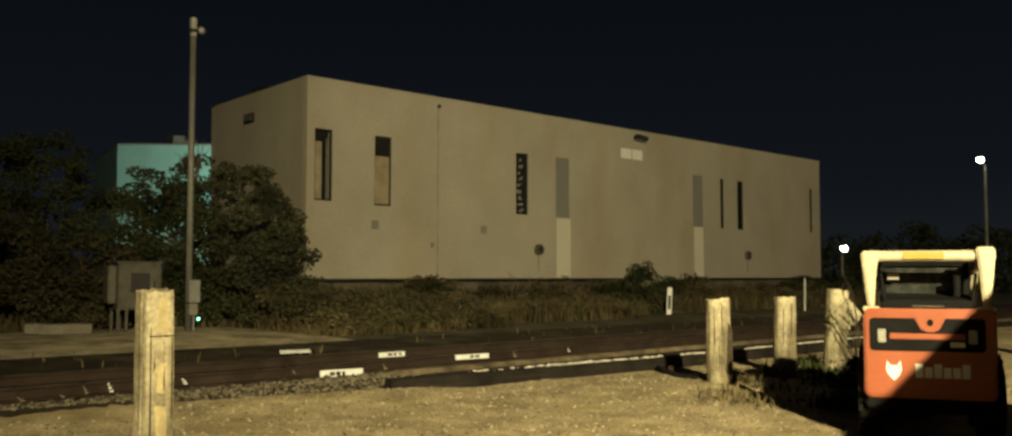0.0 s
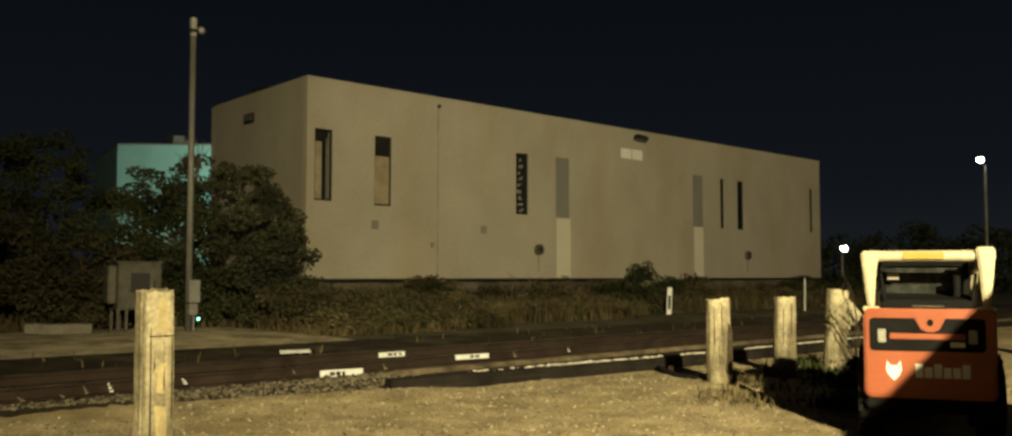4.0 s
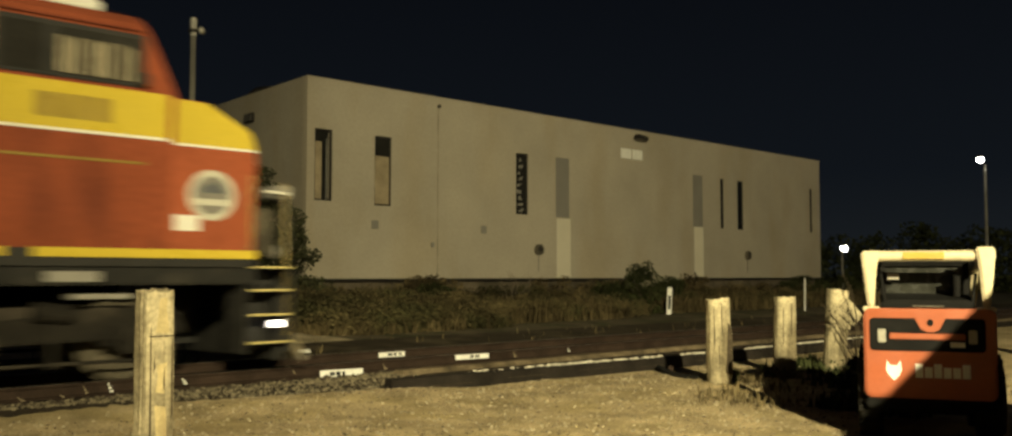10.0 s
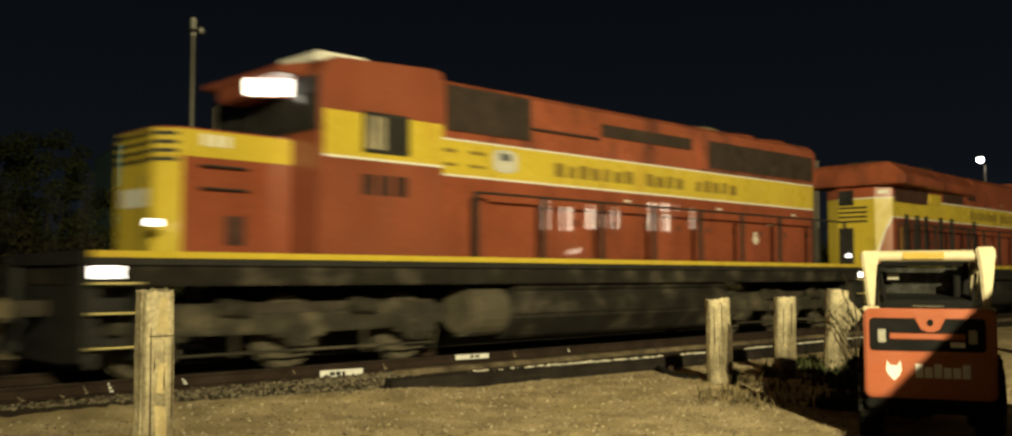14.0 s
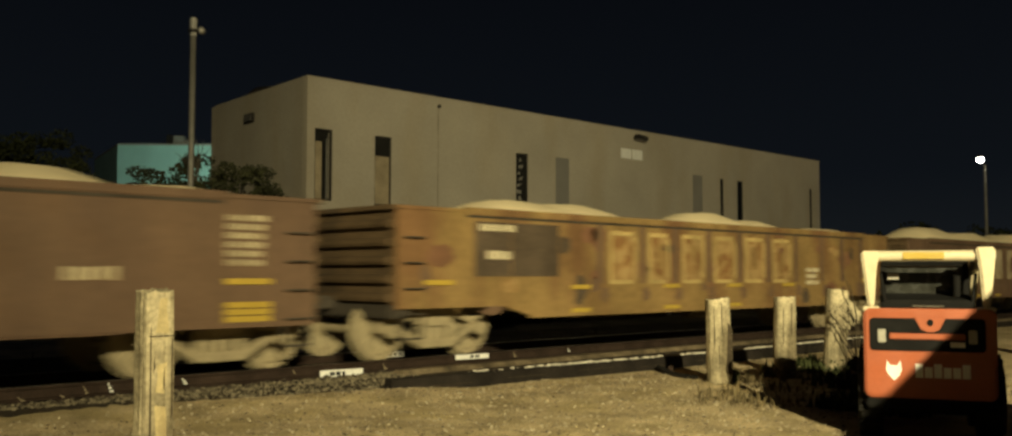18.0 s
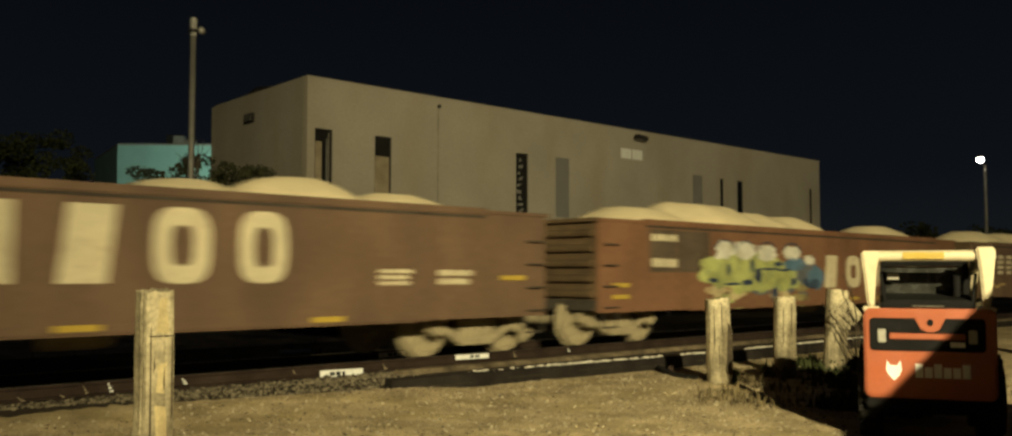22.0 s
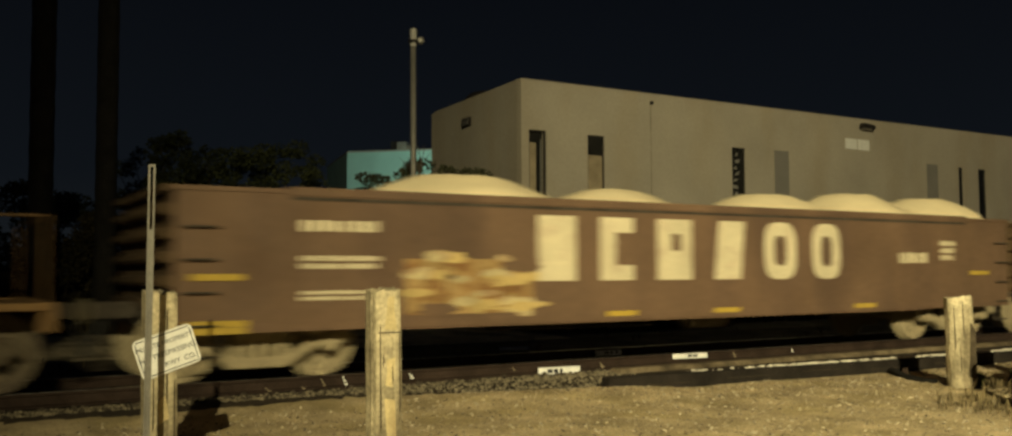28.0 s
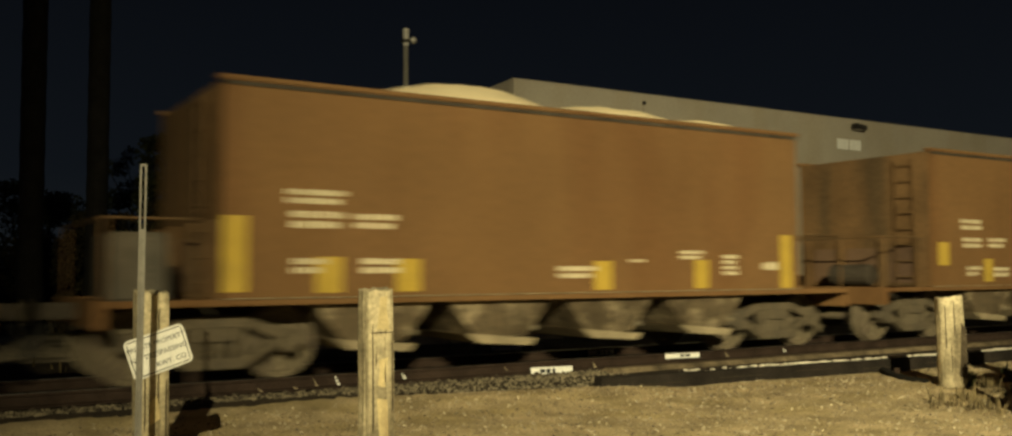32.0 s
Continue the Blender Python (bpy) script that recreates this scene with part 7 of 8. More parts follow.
    nose = part("nose", Form().prism(plan, 1.5, 3.26, "z"), R, car, "red short nose with cut corners", bevel=0.03)
    band = [(-6.57, -nw - 0.006), (-8.224, -nw - 0.006), (-8.507, -nw + 0.237), (-8.507, nw - 0.237), (-8.224, nw + 0.006), (-6.57, nw + 0.006)]
    part("nose_band", Form().prism(band, 2.86, 3.235, "z"), Yl, nose, "yellow nose band", bevel=0.01)
    part("nose_end", Form().box(-8.512, -nw + 0.25, 1.52, -8.502, nw - 0.25, 2.86), Yl, nose, "yellow nose end")
    turn = math.degrees(math.atan2(0.24, -0.28))
    for s in (-1, 1):
        part("nose_corner", Form().box(0.0, -0.006, 1.52, 0.365, 0.006, 2.86), Yl, nose, "yellow nose corner", at=pose(-8.224, s * (nw + 0.006), 0, 0, 0, -s * turn))
    for k in range(4):
        z = 3.14 - k * 0.115
        part("warning_stripe", Form().box(-8.516, -nw + 0.24, z, -8.508, nw - 0.24, z + 0.05), K, nose, "black stripe")
        part("warning_stripe", Form().box(0.06, -0.012, z, 0.365, 0.012, z + 0.05), K, nose, "black stripe", at=pose(-8.224, -nw - 0.006, 0, 0, 0, turn))
    for x0 in (-7.95, -7.80, -7.65):
        part("class_lamp", Form().box(x0, -nw - 0.02, 3.02, x0 + 0.10, -nw - 0.0065, 3.18), W, nose, "pale lamp lens")
    part("number_plate", Form().box(-8.520, -0.4, 2.2, -8.513, 0.4, 2.45), W, nose)
    for z in (2.45, 2.75):
        part("grab_iron", Form().rod((-8.0, -nw - 0.06, z), (-7.3, -nw - 0.06, z), 0.018, 0.018, 6), K, nose)
    part("sand_hatch", Form().box(-7.6, -nw - 0.012, 1.7, -7.3, -nw - 0.001, 2.1), M["loco_screen"], nose)
    # running gear
    f = Form().prism([(-1.30, 1.08), (-1.42, 0.9), (-1.42, 0.62), (-1.1, 0.24), (1.1, 0.24), (1.42, 0.62), (1.42, 0.9), (1.30, 1.08)], -2.7, 3.7, "x")
    part("fuel_tank", f, M["loco_frame"], car, "dusty black fuel tank", bevel=0.05)
    part("air_reservoir", Form().rod((-3.6, -1.0, 0.72), (-2.72, -1.0, 0.72), 0.42, 0.42, 20), M["loco_wheel"], car, "dusty round reservoir end", bevel=0.06)
    part("air_pipe", Form().rod((-2.6, -1.25, 1.14), (3.6, -1.25, 1.14), 0.11, 0.11, 12), M["loco_frame"], car)
    for x in (-6.63, 6.63):
        loco_truck(car, x, 2.07, 0.508, M["truck_dust"])
    for s in (-1, 1):
        handrail(car, [-3.6 + k * 1.55 for k in range(9)], s * 1.46, 1.5, 2.62, K)
        for x, e in ((-9.35, -1), (9.6, 1)):
            steps(car, x, e, s * 1.5, (0.45, 0.85, 1.2))
            part("grab_post", Form().rod((x + 0.3 * e, s * 1.45, 0.6), (x + 0.3 * e, s * 1.35, 2.5), 0.009, 0.009, 6).rod((x - 0.3 * e, s * 1.5, 1.5), (x - 0.3 * e, s * 1.5, 2.5), 0.009, 0.009, 6), M["reflector"] if e > 0 else K, car, "yellow grab post" if e > 0 else "black grab post")
    for x, e in ((9.85, 1), (-9.62, -1)):
        part("pilot", Form().box(x, -1.4, 0.2, x - e * 0.12, 1.4, 1.16), K, car, bevel=0.02)
        coupler(car, x + e * 0.45, e)
    part("step_lamp", Form().box(-9.62, -1.5, 1.26, -9.30, -1.535, 1.40), M["step_light"], car, "lit step lamp")
    part("step_lamp", Form().box(-8.75, -1.05, 1.92, -8.62, -0.95, 2.0), M["step_light"], car, "lit step lamp")
    part("step_lamp", Form().box(9.45, -1.5, 1.26, 9.60, -1.535, 1.38), M["step_light"], car, "lit step lamp")
    part("arrow_mark", Form().prism([(5.42, 2.28), (5.42, 2.14), (5.34, 2.14), (5.48, 1.98), (5.62, 2.14), (5.54, 2.14), (5.54, 2.28)], -half - 0.03, -half - 0.022), W, car, "pale downward mark")
    TRAIN.append((car, at10))
    return car


second_locomotive(-25.69)


# ---- skid-steer loader ----
M["loader_orange"] = material("orange_loader_paint", (0.345, 0.088, 0.036), 0.4, 0, 0.08, 2, 24, 0.03, 30, (0.32, 0.08, 0.03), 0.2, 3)
M["loader_cream"] = material("cream_loader_paint", (0.58, 0.50, 0.33), 0.45, 0, 0.08, 2, 24, 0.03, 30, (0.5, 0.42, 0.27), 0.15, 4)
M["loader_black"] = material("matt_black_loader_panel", (0.007, 0.0065, 0.006), 0.8, 0, 0.2, 3, 24, 0.1)
M["loader_glass"] = material("dusty_loader_glass", (0.024, 0.024, 0.020), 0.25, 0, 0.3, 4, 20, 0.0)
M["lamp_lens"] = material("pale_lamp_lens", (0.34, 0.32, 0.27), 0.3, 0, 0.1, 8, 30, 0.0)


def build_loader():
    t = thing("skid_steer_loader", "orange and cream skid-steer loader parked with its rear to the yard", "loader", pose(9.29, 3.80, 0.0, 0, 0, -65.0))
    def rounded(x0, x1, z0, z1, c):
        o = []
        for cx, cz, a0 in ((x1 - c, z1 - c, 0), (x0 + c, z1 - c, 90), (x0 + c, z0 + c, 180), (x1 - c, z0 + c, 270)):
            o += [(cx + c * math.cos(radians(a0 + k * 22.5)), cz + c * math.sin(radians(a0 + k * 22.5))) for k in range(5)]
        return o
    part("chassis", Form().box(-0.44, 0.10, 0.28, 0.44, 2.1, 0.98), M["loader_black"], t, bevel=0.03)
    d = part("tailgate", Form().prism(rounded(-0.655, 0.635, 0.435, 1.285, 0.07), 0.0, 0.14), M["loader_orange"], t, "orange rear tailgate", bevel=0.02)
    part("grille_panel", Form().prism(rounded(-0.595, 0.525, 0.885, 1.195, 0.04), -0.012, 0.001), M["loader_black"], d, "black recessed panel")
    part("tab", Form().prism([(-0.16, 1.21), (-0.09, 1.09), (-0.03, 1.065), (0.03, 1.065), (0.09, 1.09), (0.16, 1.21)], -0.022, -0.0125), M["loader_orange"], d, bevel=0.008)
    part("latch", Form().rod((0, -0.022, 1.155), (0, -0.028, 1.155), 0.032, 0.032, 14), M["loader_black"], d)
    part("handle_bar", Form().box(-0.40, -0.03, 0.995, 0.335, -0.0125, 1.055), M["loader_orange"], d, bevel=0.01)
    for x in (-0.475, 0.405):
        part("tail_lamp", Form().box(x - 0.042, -0.026, 0.96, x + 0.042, -0.0125, 1.09), M["lamp_lens"], d, "pale tail lamp", bevel=0.01)
    part("model_bar", Form().box(0.19, -0.0165, 0.925, 0.33, -0.0125, 0.975), M["white_sign"], d)
    part("emblem", Form().prism([(-0.43, 0.79), (-0.395, 0.745), (-0.33, 0.745), (-0.295, 0.79), (-0.285, 0.70), (-0.31, 0.65), (-0.36, 0.60), (-0.41, 0.65), (-0.44, 0.70)], -0.005, -0.0005), M["white_sign"], d, "plain white emblem")
    for k in range(6):
        part("lettering_block", Form().box(-0.15 + k * 0.09, -0.005, 0.635, -0.075 + k * 0.09, -0.0005, 0.765 if k in (0, 2, 5) else 0.735), M["white_sign"], d)
    part("bumper", Form().box(-0.64, 0.02, 0.33, 0.62, 0.2, 0.432), M["loader_black"], t, bevel=0.02)
    for s in (-1, 1):
        x = 0.565 * s - 0.01
        part("tower", Form().prism([(x - 0.032, 1.29), (x + 0.032, 1.29), (x + 0.075 if s > 0 else x + 0.06, 1.64), (x + 0.095, 1.84 + 0.03 * (s > 0)), (x - 0.095, 1.84 + 0.03 * (s > 0)), (x - 0.06 if s > 0 else x - 0.075, 1.64)], 0.06, 0.20), M["loader_cream"], t, "cream loader upright", bevel=0.02)
        part("lift_arm", Form().prism([(0.21, 1.70), (0.21, 1.83), (1.3, 1.76), (2.35, 0.75), (2.30, 0.60), (1.25, 1.64)], x - 0.05, x + 0.05, "x"), M["loader_cream"], t, "cream lift arm", bevel=0.02)
        part("tower_foot", Form().box(x - 0.085, 0.05, 1.255, x + 0.085, 0.24, 1.30), M["loader_cream"], t, bevel=0.01)
        part("pivot_pin", Form().rod((x - 0.1, 0.15, 1.78), (x + 0.1, 0.15, 1.78), 0.035, 0.035, 12), M["metal_grey"], t)
        part("hose", Form().rod((0.42 * s, 0.2, 1.25), (0.47 * s, 0.22, 1.62), 0.018, 0.018, 8), M["loader_black"], t)
        for y in (0.55, 1.6):
            w = part("wheel", Form().lathe([(0.20, -0.10), (0.36, -0.13), (0.405, -0.09), (0.405, 0.09), (0.36, 0.13), (0.20, 0.10)], (0.60 * s, y, 0.405), "x", 28), M["tyre"], t, "dusty rubber tyre")
            part("rim", Form().lathe([(0.06, -0.09), (0.20, -0.09), (0.20, 0.09), (0.06, 0.09)], (0.60 * s, y, 0.405), "x", 20), M["loader_cream"], w)
            for k in range(14):
                a = 2 * math.pi * k / 14
                part("lug", Form().box(-0.12, -0.03, 0.39, 0.12, 0.03, 0.43, Matrix.Translation((0.60 * s, y, 0.405)) @ Matrix.Rotation(a, 4, "X")), M["tyre"], w)
    bar = part("cross_bar", Form().rod((-0.50, 0.16, 1.79), (0.47, 0.16, 1.79), 0.052, 0.052, 16), M["loader_cream"], t, "cream cross tube")
    part("caution_label", Form().box(-0.245, 0.10, 1.76, 0.16, 0.106, 1.825), M["reflector"], bar, "yellow caution label")
    part("engine_hood", Form().prism([(0.14, 1.26), (0.20, 1.36), (0.75, 1.42), (0.75, 1.26)], -0.48, 0.46, "x"), M["loader_black"], t, bevel=0.02)
    part("hood_lettering", Form().box(-0.16, 0.132, 1.30, 0.15, 0.136, 1.312), M["cabinet_grey"], t)
    cab = part("cab", Form().box(-0.43, 0.80, 0.98, 0.41, 1.60, 1.28), M["loader_black"], t, "black loader cab", bevel=0.02)
    for x in (-0.44, 0.42):
        for y in (0.76, 1.59):
            part("cab_post", Form().box(x - 0.03, y - 0.04, 1.20, x + 0.03, y + 0.04, 1.70), M["loader_black"], cab)
    part("cab_roof", Form().box(-0.48, 0.66, 1.70, 0.46, 1.66, 1.745), M["loader_black"], cab, bevel=0.03)
    part("rear_window", Form().box(-0.41, 0.75, 1.40, 0.39, 0.76, 1.69), M["loader_glass"], cab, "dark rear cab window")
    part("seat", Form().box(-0.22, 1.0, 1.0, 0.22, 1.1, 1.55), M["loader_black"], cab, bevel=0.04)
    for x in (-0.455, 0.42):
        part("side_screen", Form().box(x, 0.80, 1.29, x + 0.015, 1.55, 1.69), M["loader_black"], cab)
    part("work_lamp", Form().box(-0.40, 0.58, 1.56, -0.28, 0.64, 1.62), M["lamp_lens"], cab)
    part("exhaust", Form().rod((0.30, 0.45, 1.40), (0.30, 0.42, 1.60), 0.04, 0.04, 12), M["loader_black"], t)
    t.scale = (0.9, 1, 1)
    return t


build_loader()


# ---- plants ----
def leaves_mesh(name, clumps, per, size, mat, seed, flat=0.5, taper=1.0):
    """Many small folded leaves strewn through uneven clumps (centre, radii)."""
    r = random.Random(seed)
    verts, faces = [], []
    for (cx, cy, cz), (a, b, c) in clumps:
        n = int(per * a * c)
        for _ in range(n):
            while True:
                u = Vector((r.uniform(-1, 1), r.uniform(-1, 1), r.uniform(-1, 1)))
                if 0.25 < u.length < 1:
                    break
            u *= (0.75 + 0.25 * r.random()) / max(u.length, 0.6) * u.length ** 0.35
            p = Vector((cx + u.x * a, cy + u.y * b, cz + u.z * c))
            s = size * r.uniform(0.6, 1.4)
            e = Euler((r.uniform(-1.2, 1.2), r.uniform(-1.2, 1.2), r.uniform(0, 6.3)))
            base = len(verts)
            for q in ((-s * 0.5, 0, 0), (0, -s, s * 0.12), (s * 0.5, 0, 0), (0, s, s * 0.12)):
                v = Vector(q)
                v.rotate(e)
                verts.append(p + v)
            faces.append((base, base + 1, base + 2, base + 3))
    me = bpy.data.meshes.new(name)
    me.from_pydata([tuple(v) for v in verts], [], faces)
    me.materials.append(mat)
    return me


def bushy_tree(x, y, w, h, seed, mat, label, low=0.1, lean=0.0, depth=1.2, per=1300):
    """A broad shrub-like tree: trunk with limbs, and a crown of leaf clumps with gaps and an uneven outline."""
    r = random.Random(seed)
    t = thing("tree", label, "tree", pose(x, y, 0.08, 0, 0, -44), "overgrown trees")
    f = Form().rod((0, 0, -0.1), (0.05, 0, h * 0.35), 0.14, 0.10, 10)
    limbs = Form()
    clumps = []
    n = int(20 + w * h * 3.5)
    for k in range(n):
        q = r.random()
        z = low * h + (h * 0.97 - low * h) * q
        span = w / 2 * math.sqrt(max(0.05, 1 - ((q - 0.38) / 0.64) ** 2))
        px, py = r.uniform(-1, 1) * span + lean * q, r.uniform(-1, 0.6) * depth * 0.8
        s = r.uniform(0.30, 0.58) * (1.12 - 0.45 * q)
        clumps.append(((px, py, z), (s * r.uniform(0.9, 1.4), s, s * r.uniform(0.6, 0.9))))
        if k % 5 == 0:
            mid = (px * 0.4, py * 0.4, h * 0.25 + z * 0.3)
            limbs.rod((0.03, 0, h * 0.2), mid, 0.05, 0.035, 6).rod(mid, (px, py, z), 0.035, 0.008, 6)
    part("trunk", f, M["bark"], t)
    part("branchwork", limbs, M["wood_dark"], t)
    part("crown", leaves_mesh("crown", clumps, per * 1.25, 0.058, mat, seed), mat, t, "dense uneven dusty leaves")
    return t


bushy_tree(13.1, 24.7, 5.5, 5.0, 3, M["leaf"], "broad dense leafy tree before the warehouse corner", 0.05, -0.8, 1.4)
bushy_tree(14.3, 23.4, 2.0, 2.8, 4, M["leaf"], "low leafy shrub spreading from the tree", 0.04, 0.0, 1.0)
bushy_tree(11.95, 25.4, 3.0, 4.2, 5, M["leaf_dark"], "dark leafy tree behind the pole", 0.05, 0.0, 1.2)
bushy_tree(9.5, 27.6, 4.1, 5.5, 6, M["leaf_dark"], "tall dark leafy tree behind the cabinet", 0.05, -0.4, 1.4)
bushy_tree(6.6, 29.6, 5.0, 5.7, 7, M["leaf_dark"], "tall dark leafy tree behind the gravel bank", 0.05, 0.0, 1.4)
bushy_tree(8.2, 29.2, 3.6, 5.2, 9, M["leaf_dark"], "dark leafy tree between the taller trees", 0.05, 0.0, 1.4)
bushy_tree(3.0, 31.0, 5.0, 4.2, 8, M["leaf_dark"], "dark leafy tree behind the palms", 0.05, 0.0, 1.4)

for x, y, w, hh, seed in ((5.2, 26.2, 4.2, 3.4, 21), (7.4, 25.6, 3.6, 3.0, 22), (9.3, 24.4, 2.6, 2.4, 23), (3.2, 26.6, 3.4, 2.8, 24)):
    bushy_tree(x, y, w, hh, seed, M["leaf_dry"], "dark half-dry leafy shrub behind the gravel bank", 0.02, 0.0, 1.1)


def bare_twigs(name, label, at, n, h, seed, spread=0.5, mat=None):
    r = random.Random(seed)
    f = Form()
    for _ in range(n):
        a, q = r.uniform(0, 6.3), r.uniform(0.3, 1) * spread
        tip = Vector((math.cos(a) * q, math.sin(a) * q, h * r.uniform(0.5, 1)))
        mid = tip * 0.5 + Vector((r.uniform(-.1, .1), r.uniform(-.1, .1), h * 0.1))
        f.rod((r.uniform(-.05, .05), r.uniform(-.05, .05), -0.05), mid, 0.016, 0.011, 5).rod(mid, tip, 0.011, 0.004, 5)
        for _ in range(2):
            e = tip + Vector((r.uniform(-.25, .25), r.uniform(-.25, .25), r.uniform(-.05, .3))) * h * 0.5
            f.rod(mid.lerp(tip, r.uniform(0.2, 0.8)), e, 0.007, 0.003, 4)
    return solid(name, f, mat or M["bark"], label, "shrub", at=at)


bare_twigs("dead_shrub", "tangled bare twigs beside the wooden pile", pose(14.75, 7.15, 0.2), 9, 1.3, 4, 0.55, M["wood_dark"])
bare_twigs("bare_twig", "bare twigs reaching above the tree crown", pose(12.2, 24.6, 4.1), 10, 1.2, 9, 0.8)
bare_twigs("dead_shrub", "tangle of bare twigs before the warehouse base", pose(24.3, 24.5, 0.1), 14, 1.6, 5, 0.8)


def weed_strip(name, label, boxes, count, lo, hi, mat, seed, wide=0.035):
    """Upright dry blades and stalks over stretches of ground (x0, x1, y0, y1)."""
    r = random.Random(seed)
    verts, faces = [], []
    for k in range(count):
        x0, x1, y0, y1 = boxes[k % len(boxes)]
        x, y = r.uniform(x0, x1), r.uniform(y0, y1)
        if noise.noise((x * 0.9, y * 0.9, seed)) < -0.18:
            continue
        z = ground_height(x, y) - 0.03
        h = (lo + (hi - lo) * r.random() ** 1.6) * (0.75 + 0.5 * noise.noise((x * 0.45, y * 0.45, seed + 4.0)))
        a, w = r.uniform(0, 3.14), wide * r.uniform(0.5, 1.4)
        dx, dy = math.cos(a) * w, math.sin(a) * w
        lx, ly = r.gauss(0, 0.22) * h, r.gauss(0, 0.22) * h
        b = len(verts)
        verts += [(x - dx, y - dy, z), (x + dx, y + dy, z), (x + lx * 0.4 + dx * 0.8, y + ly * 0.4 + dy * 0.8, z + h * 0.6), (x + lx * 0.4 - dx * 0.8, y + ly * 0.4 - dy * 0.8, z + h * 0.6), (x + lx, y + ly, z + h)]
        faces += [(b, b + 1, b + 2, b + 3), (b + 3, b + 2, b + 4)]
    me = bpy.data.meshes.new(name)
    me.from_pydata(verts, [], faces)
    me.materials.append(mat)
    return tagged(new(name, me), label, "weeds", kind="stuff")


weed_strip("tall_weeds", "dry weeds standing through the scrub before the warehouse", [(14.5, 26, 20.5, 26.6), (26, 52, 22.0, 26.6)], 20000, 0.2, 1.1, M["weed"], 3, 0.020)


def scrub(name, label, boxes, count, seed):
    """Low matted scrub: many small leaf clumps of uneven height over stretches of ground."""
    r = random.Random(seed)
    clumps = []
    for k in range(count):
        x0, x1, y0, y1 = boxes[k % len(boxes)]
        x, y = r.uniform(x0, x1), r.uniform(y0, y1)
        rise = 0.45 + 0.75 * max(0.0, (y - y0) / (y1 - y0)) + 0.45 * noise.noise((x * 0.5, y * 0.5, seed))
        if rise < 0.2:
            continue
        c = r.uniform(0.14, 0.30)
        clumps.append(((x, y, ground_height(x, y) + rise * r.uniform(0.1, 0.85)), (c * r.uniform(1.0, 1.7), c, c * 0.8)))
    return tagged(new(name, leaves_mesh(name, clumps, 800, 0.042, M["scrub"], seed)), label, "scrub", kind="stuff")


scrub("undergrowth", "matted dusty scrub before the warehouse base", [(15.5, 27, 20.6, 26.7), (15.5, 27, 23.0, 26.7), (27, 52, 22.2, 26.7), (12.8, 19, 19.2, 22.5)], 4600, 71)
weed_strip("bank_weeds", "dry weeds at the foot of the trees", [(3, 15.5, 23.4, 26.0), (12.5, 18, 19.0, 22.0)], 6000, 0.15, 0.6, M["weed"], 5, 0.02)
weed_strip("yard_weeds", "dark weeds round the wooden piles and the loader", [(12.9, 15.6, 6.0, 7.4), (14.2, 16.2, 7.2, 8.7), (10.9, 13.0, 4.6, 6.0), (12.2, 12.35, 7.85, 8.05)], 6000, 0.05, 0.34, M["leaf_dark"], 6, 0.02)
weed_strip("pile_tufts", "dry yellowing tufts at the foot of the wooden piles", [(12.25, 12.6, 7.6, 8.1), (13.0, 13.6, 7.5, 8.0), (10.2, 12.4, 6.1, 7.4)], 1100, 0.06, 0.30, M["weed"], 14, 0.012)
r = random.Random(21)
mound = [((x, y, ground_height(x, y) + r.uniform(0.02, 0.20)), (r.uniform(0.15, 0.28), 0.2, 0.10)) for x, y in ((r.uniform(12.7, 15.6), r.uniform(6.3, 7.8)) for _ in range(60))]
tagged(new("weed_mat", leaves_mesh("weed_mat", mound, 260, 0.035, M["leaf_dark"], 22)), "low dark mat of weeds between the wooden piles", "weeds", kind="stuff")
r = random.Random(33)
for k in range(26):
    x, y = r.uniform(5.5, 12.5), r.uniform(5.2, 9.6)
    q = r.uniform(0.05, 0.12)
    weed_strip("weed_tuft", "small yellow-green weed tuft in the gravel", [(x - q, x + q, y - q, y + q)], 60, 0.015, 0.06, M["weed"], 200 + k * 0.37, 0.008)
weed_strip("yard_grass", "short dry grass tufts growing through the gravel yard", [(-1.5, 15, 5.0, 10.7)], 16000, 0.012, 0.05, M["straw"], 12, 0.006)
weed_strip("track_weeds", "sparse weeds along the far side of the track", [(-2, 40, 15.6, 17.8)], 400, 0.05, 0.3, M["weed"], 8, 0.02)
for k, (x, y, w, hh) in enumerate(((29.4, 22.8, 0.95, 1.95), (29.6, 24.6, 1.2, 1.3), (33.5, 24.6, 1.4, 1.3), (46.0, 25.3, 2.5, 1.4), (49.5, 25.0, 2.0, 1.5), (21.5, 25.6, 1.6, 1.2))):
    bushy_tree(x, y, w, hh, 40 + k, M["leaf_dark"], "small leafy shrub before the warehouse", 0.05, 0, 0.7, 900)
# climbing weed mats that break up the base
for k in range(9):
    x = 18.4 + k * 3.1
    bushy_tree(x, 25.8, 2.6, 1.15 + 0.35 * math.sin(k * 2.3), 60 + k, M["weed"], "dry matted undergrowth before the warehouse base", 0.02, 0, 0.8, 800)

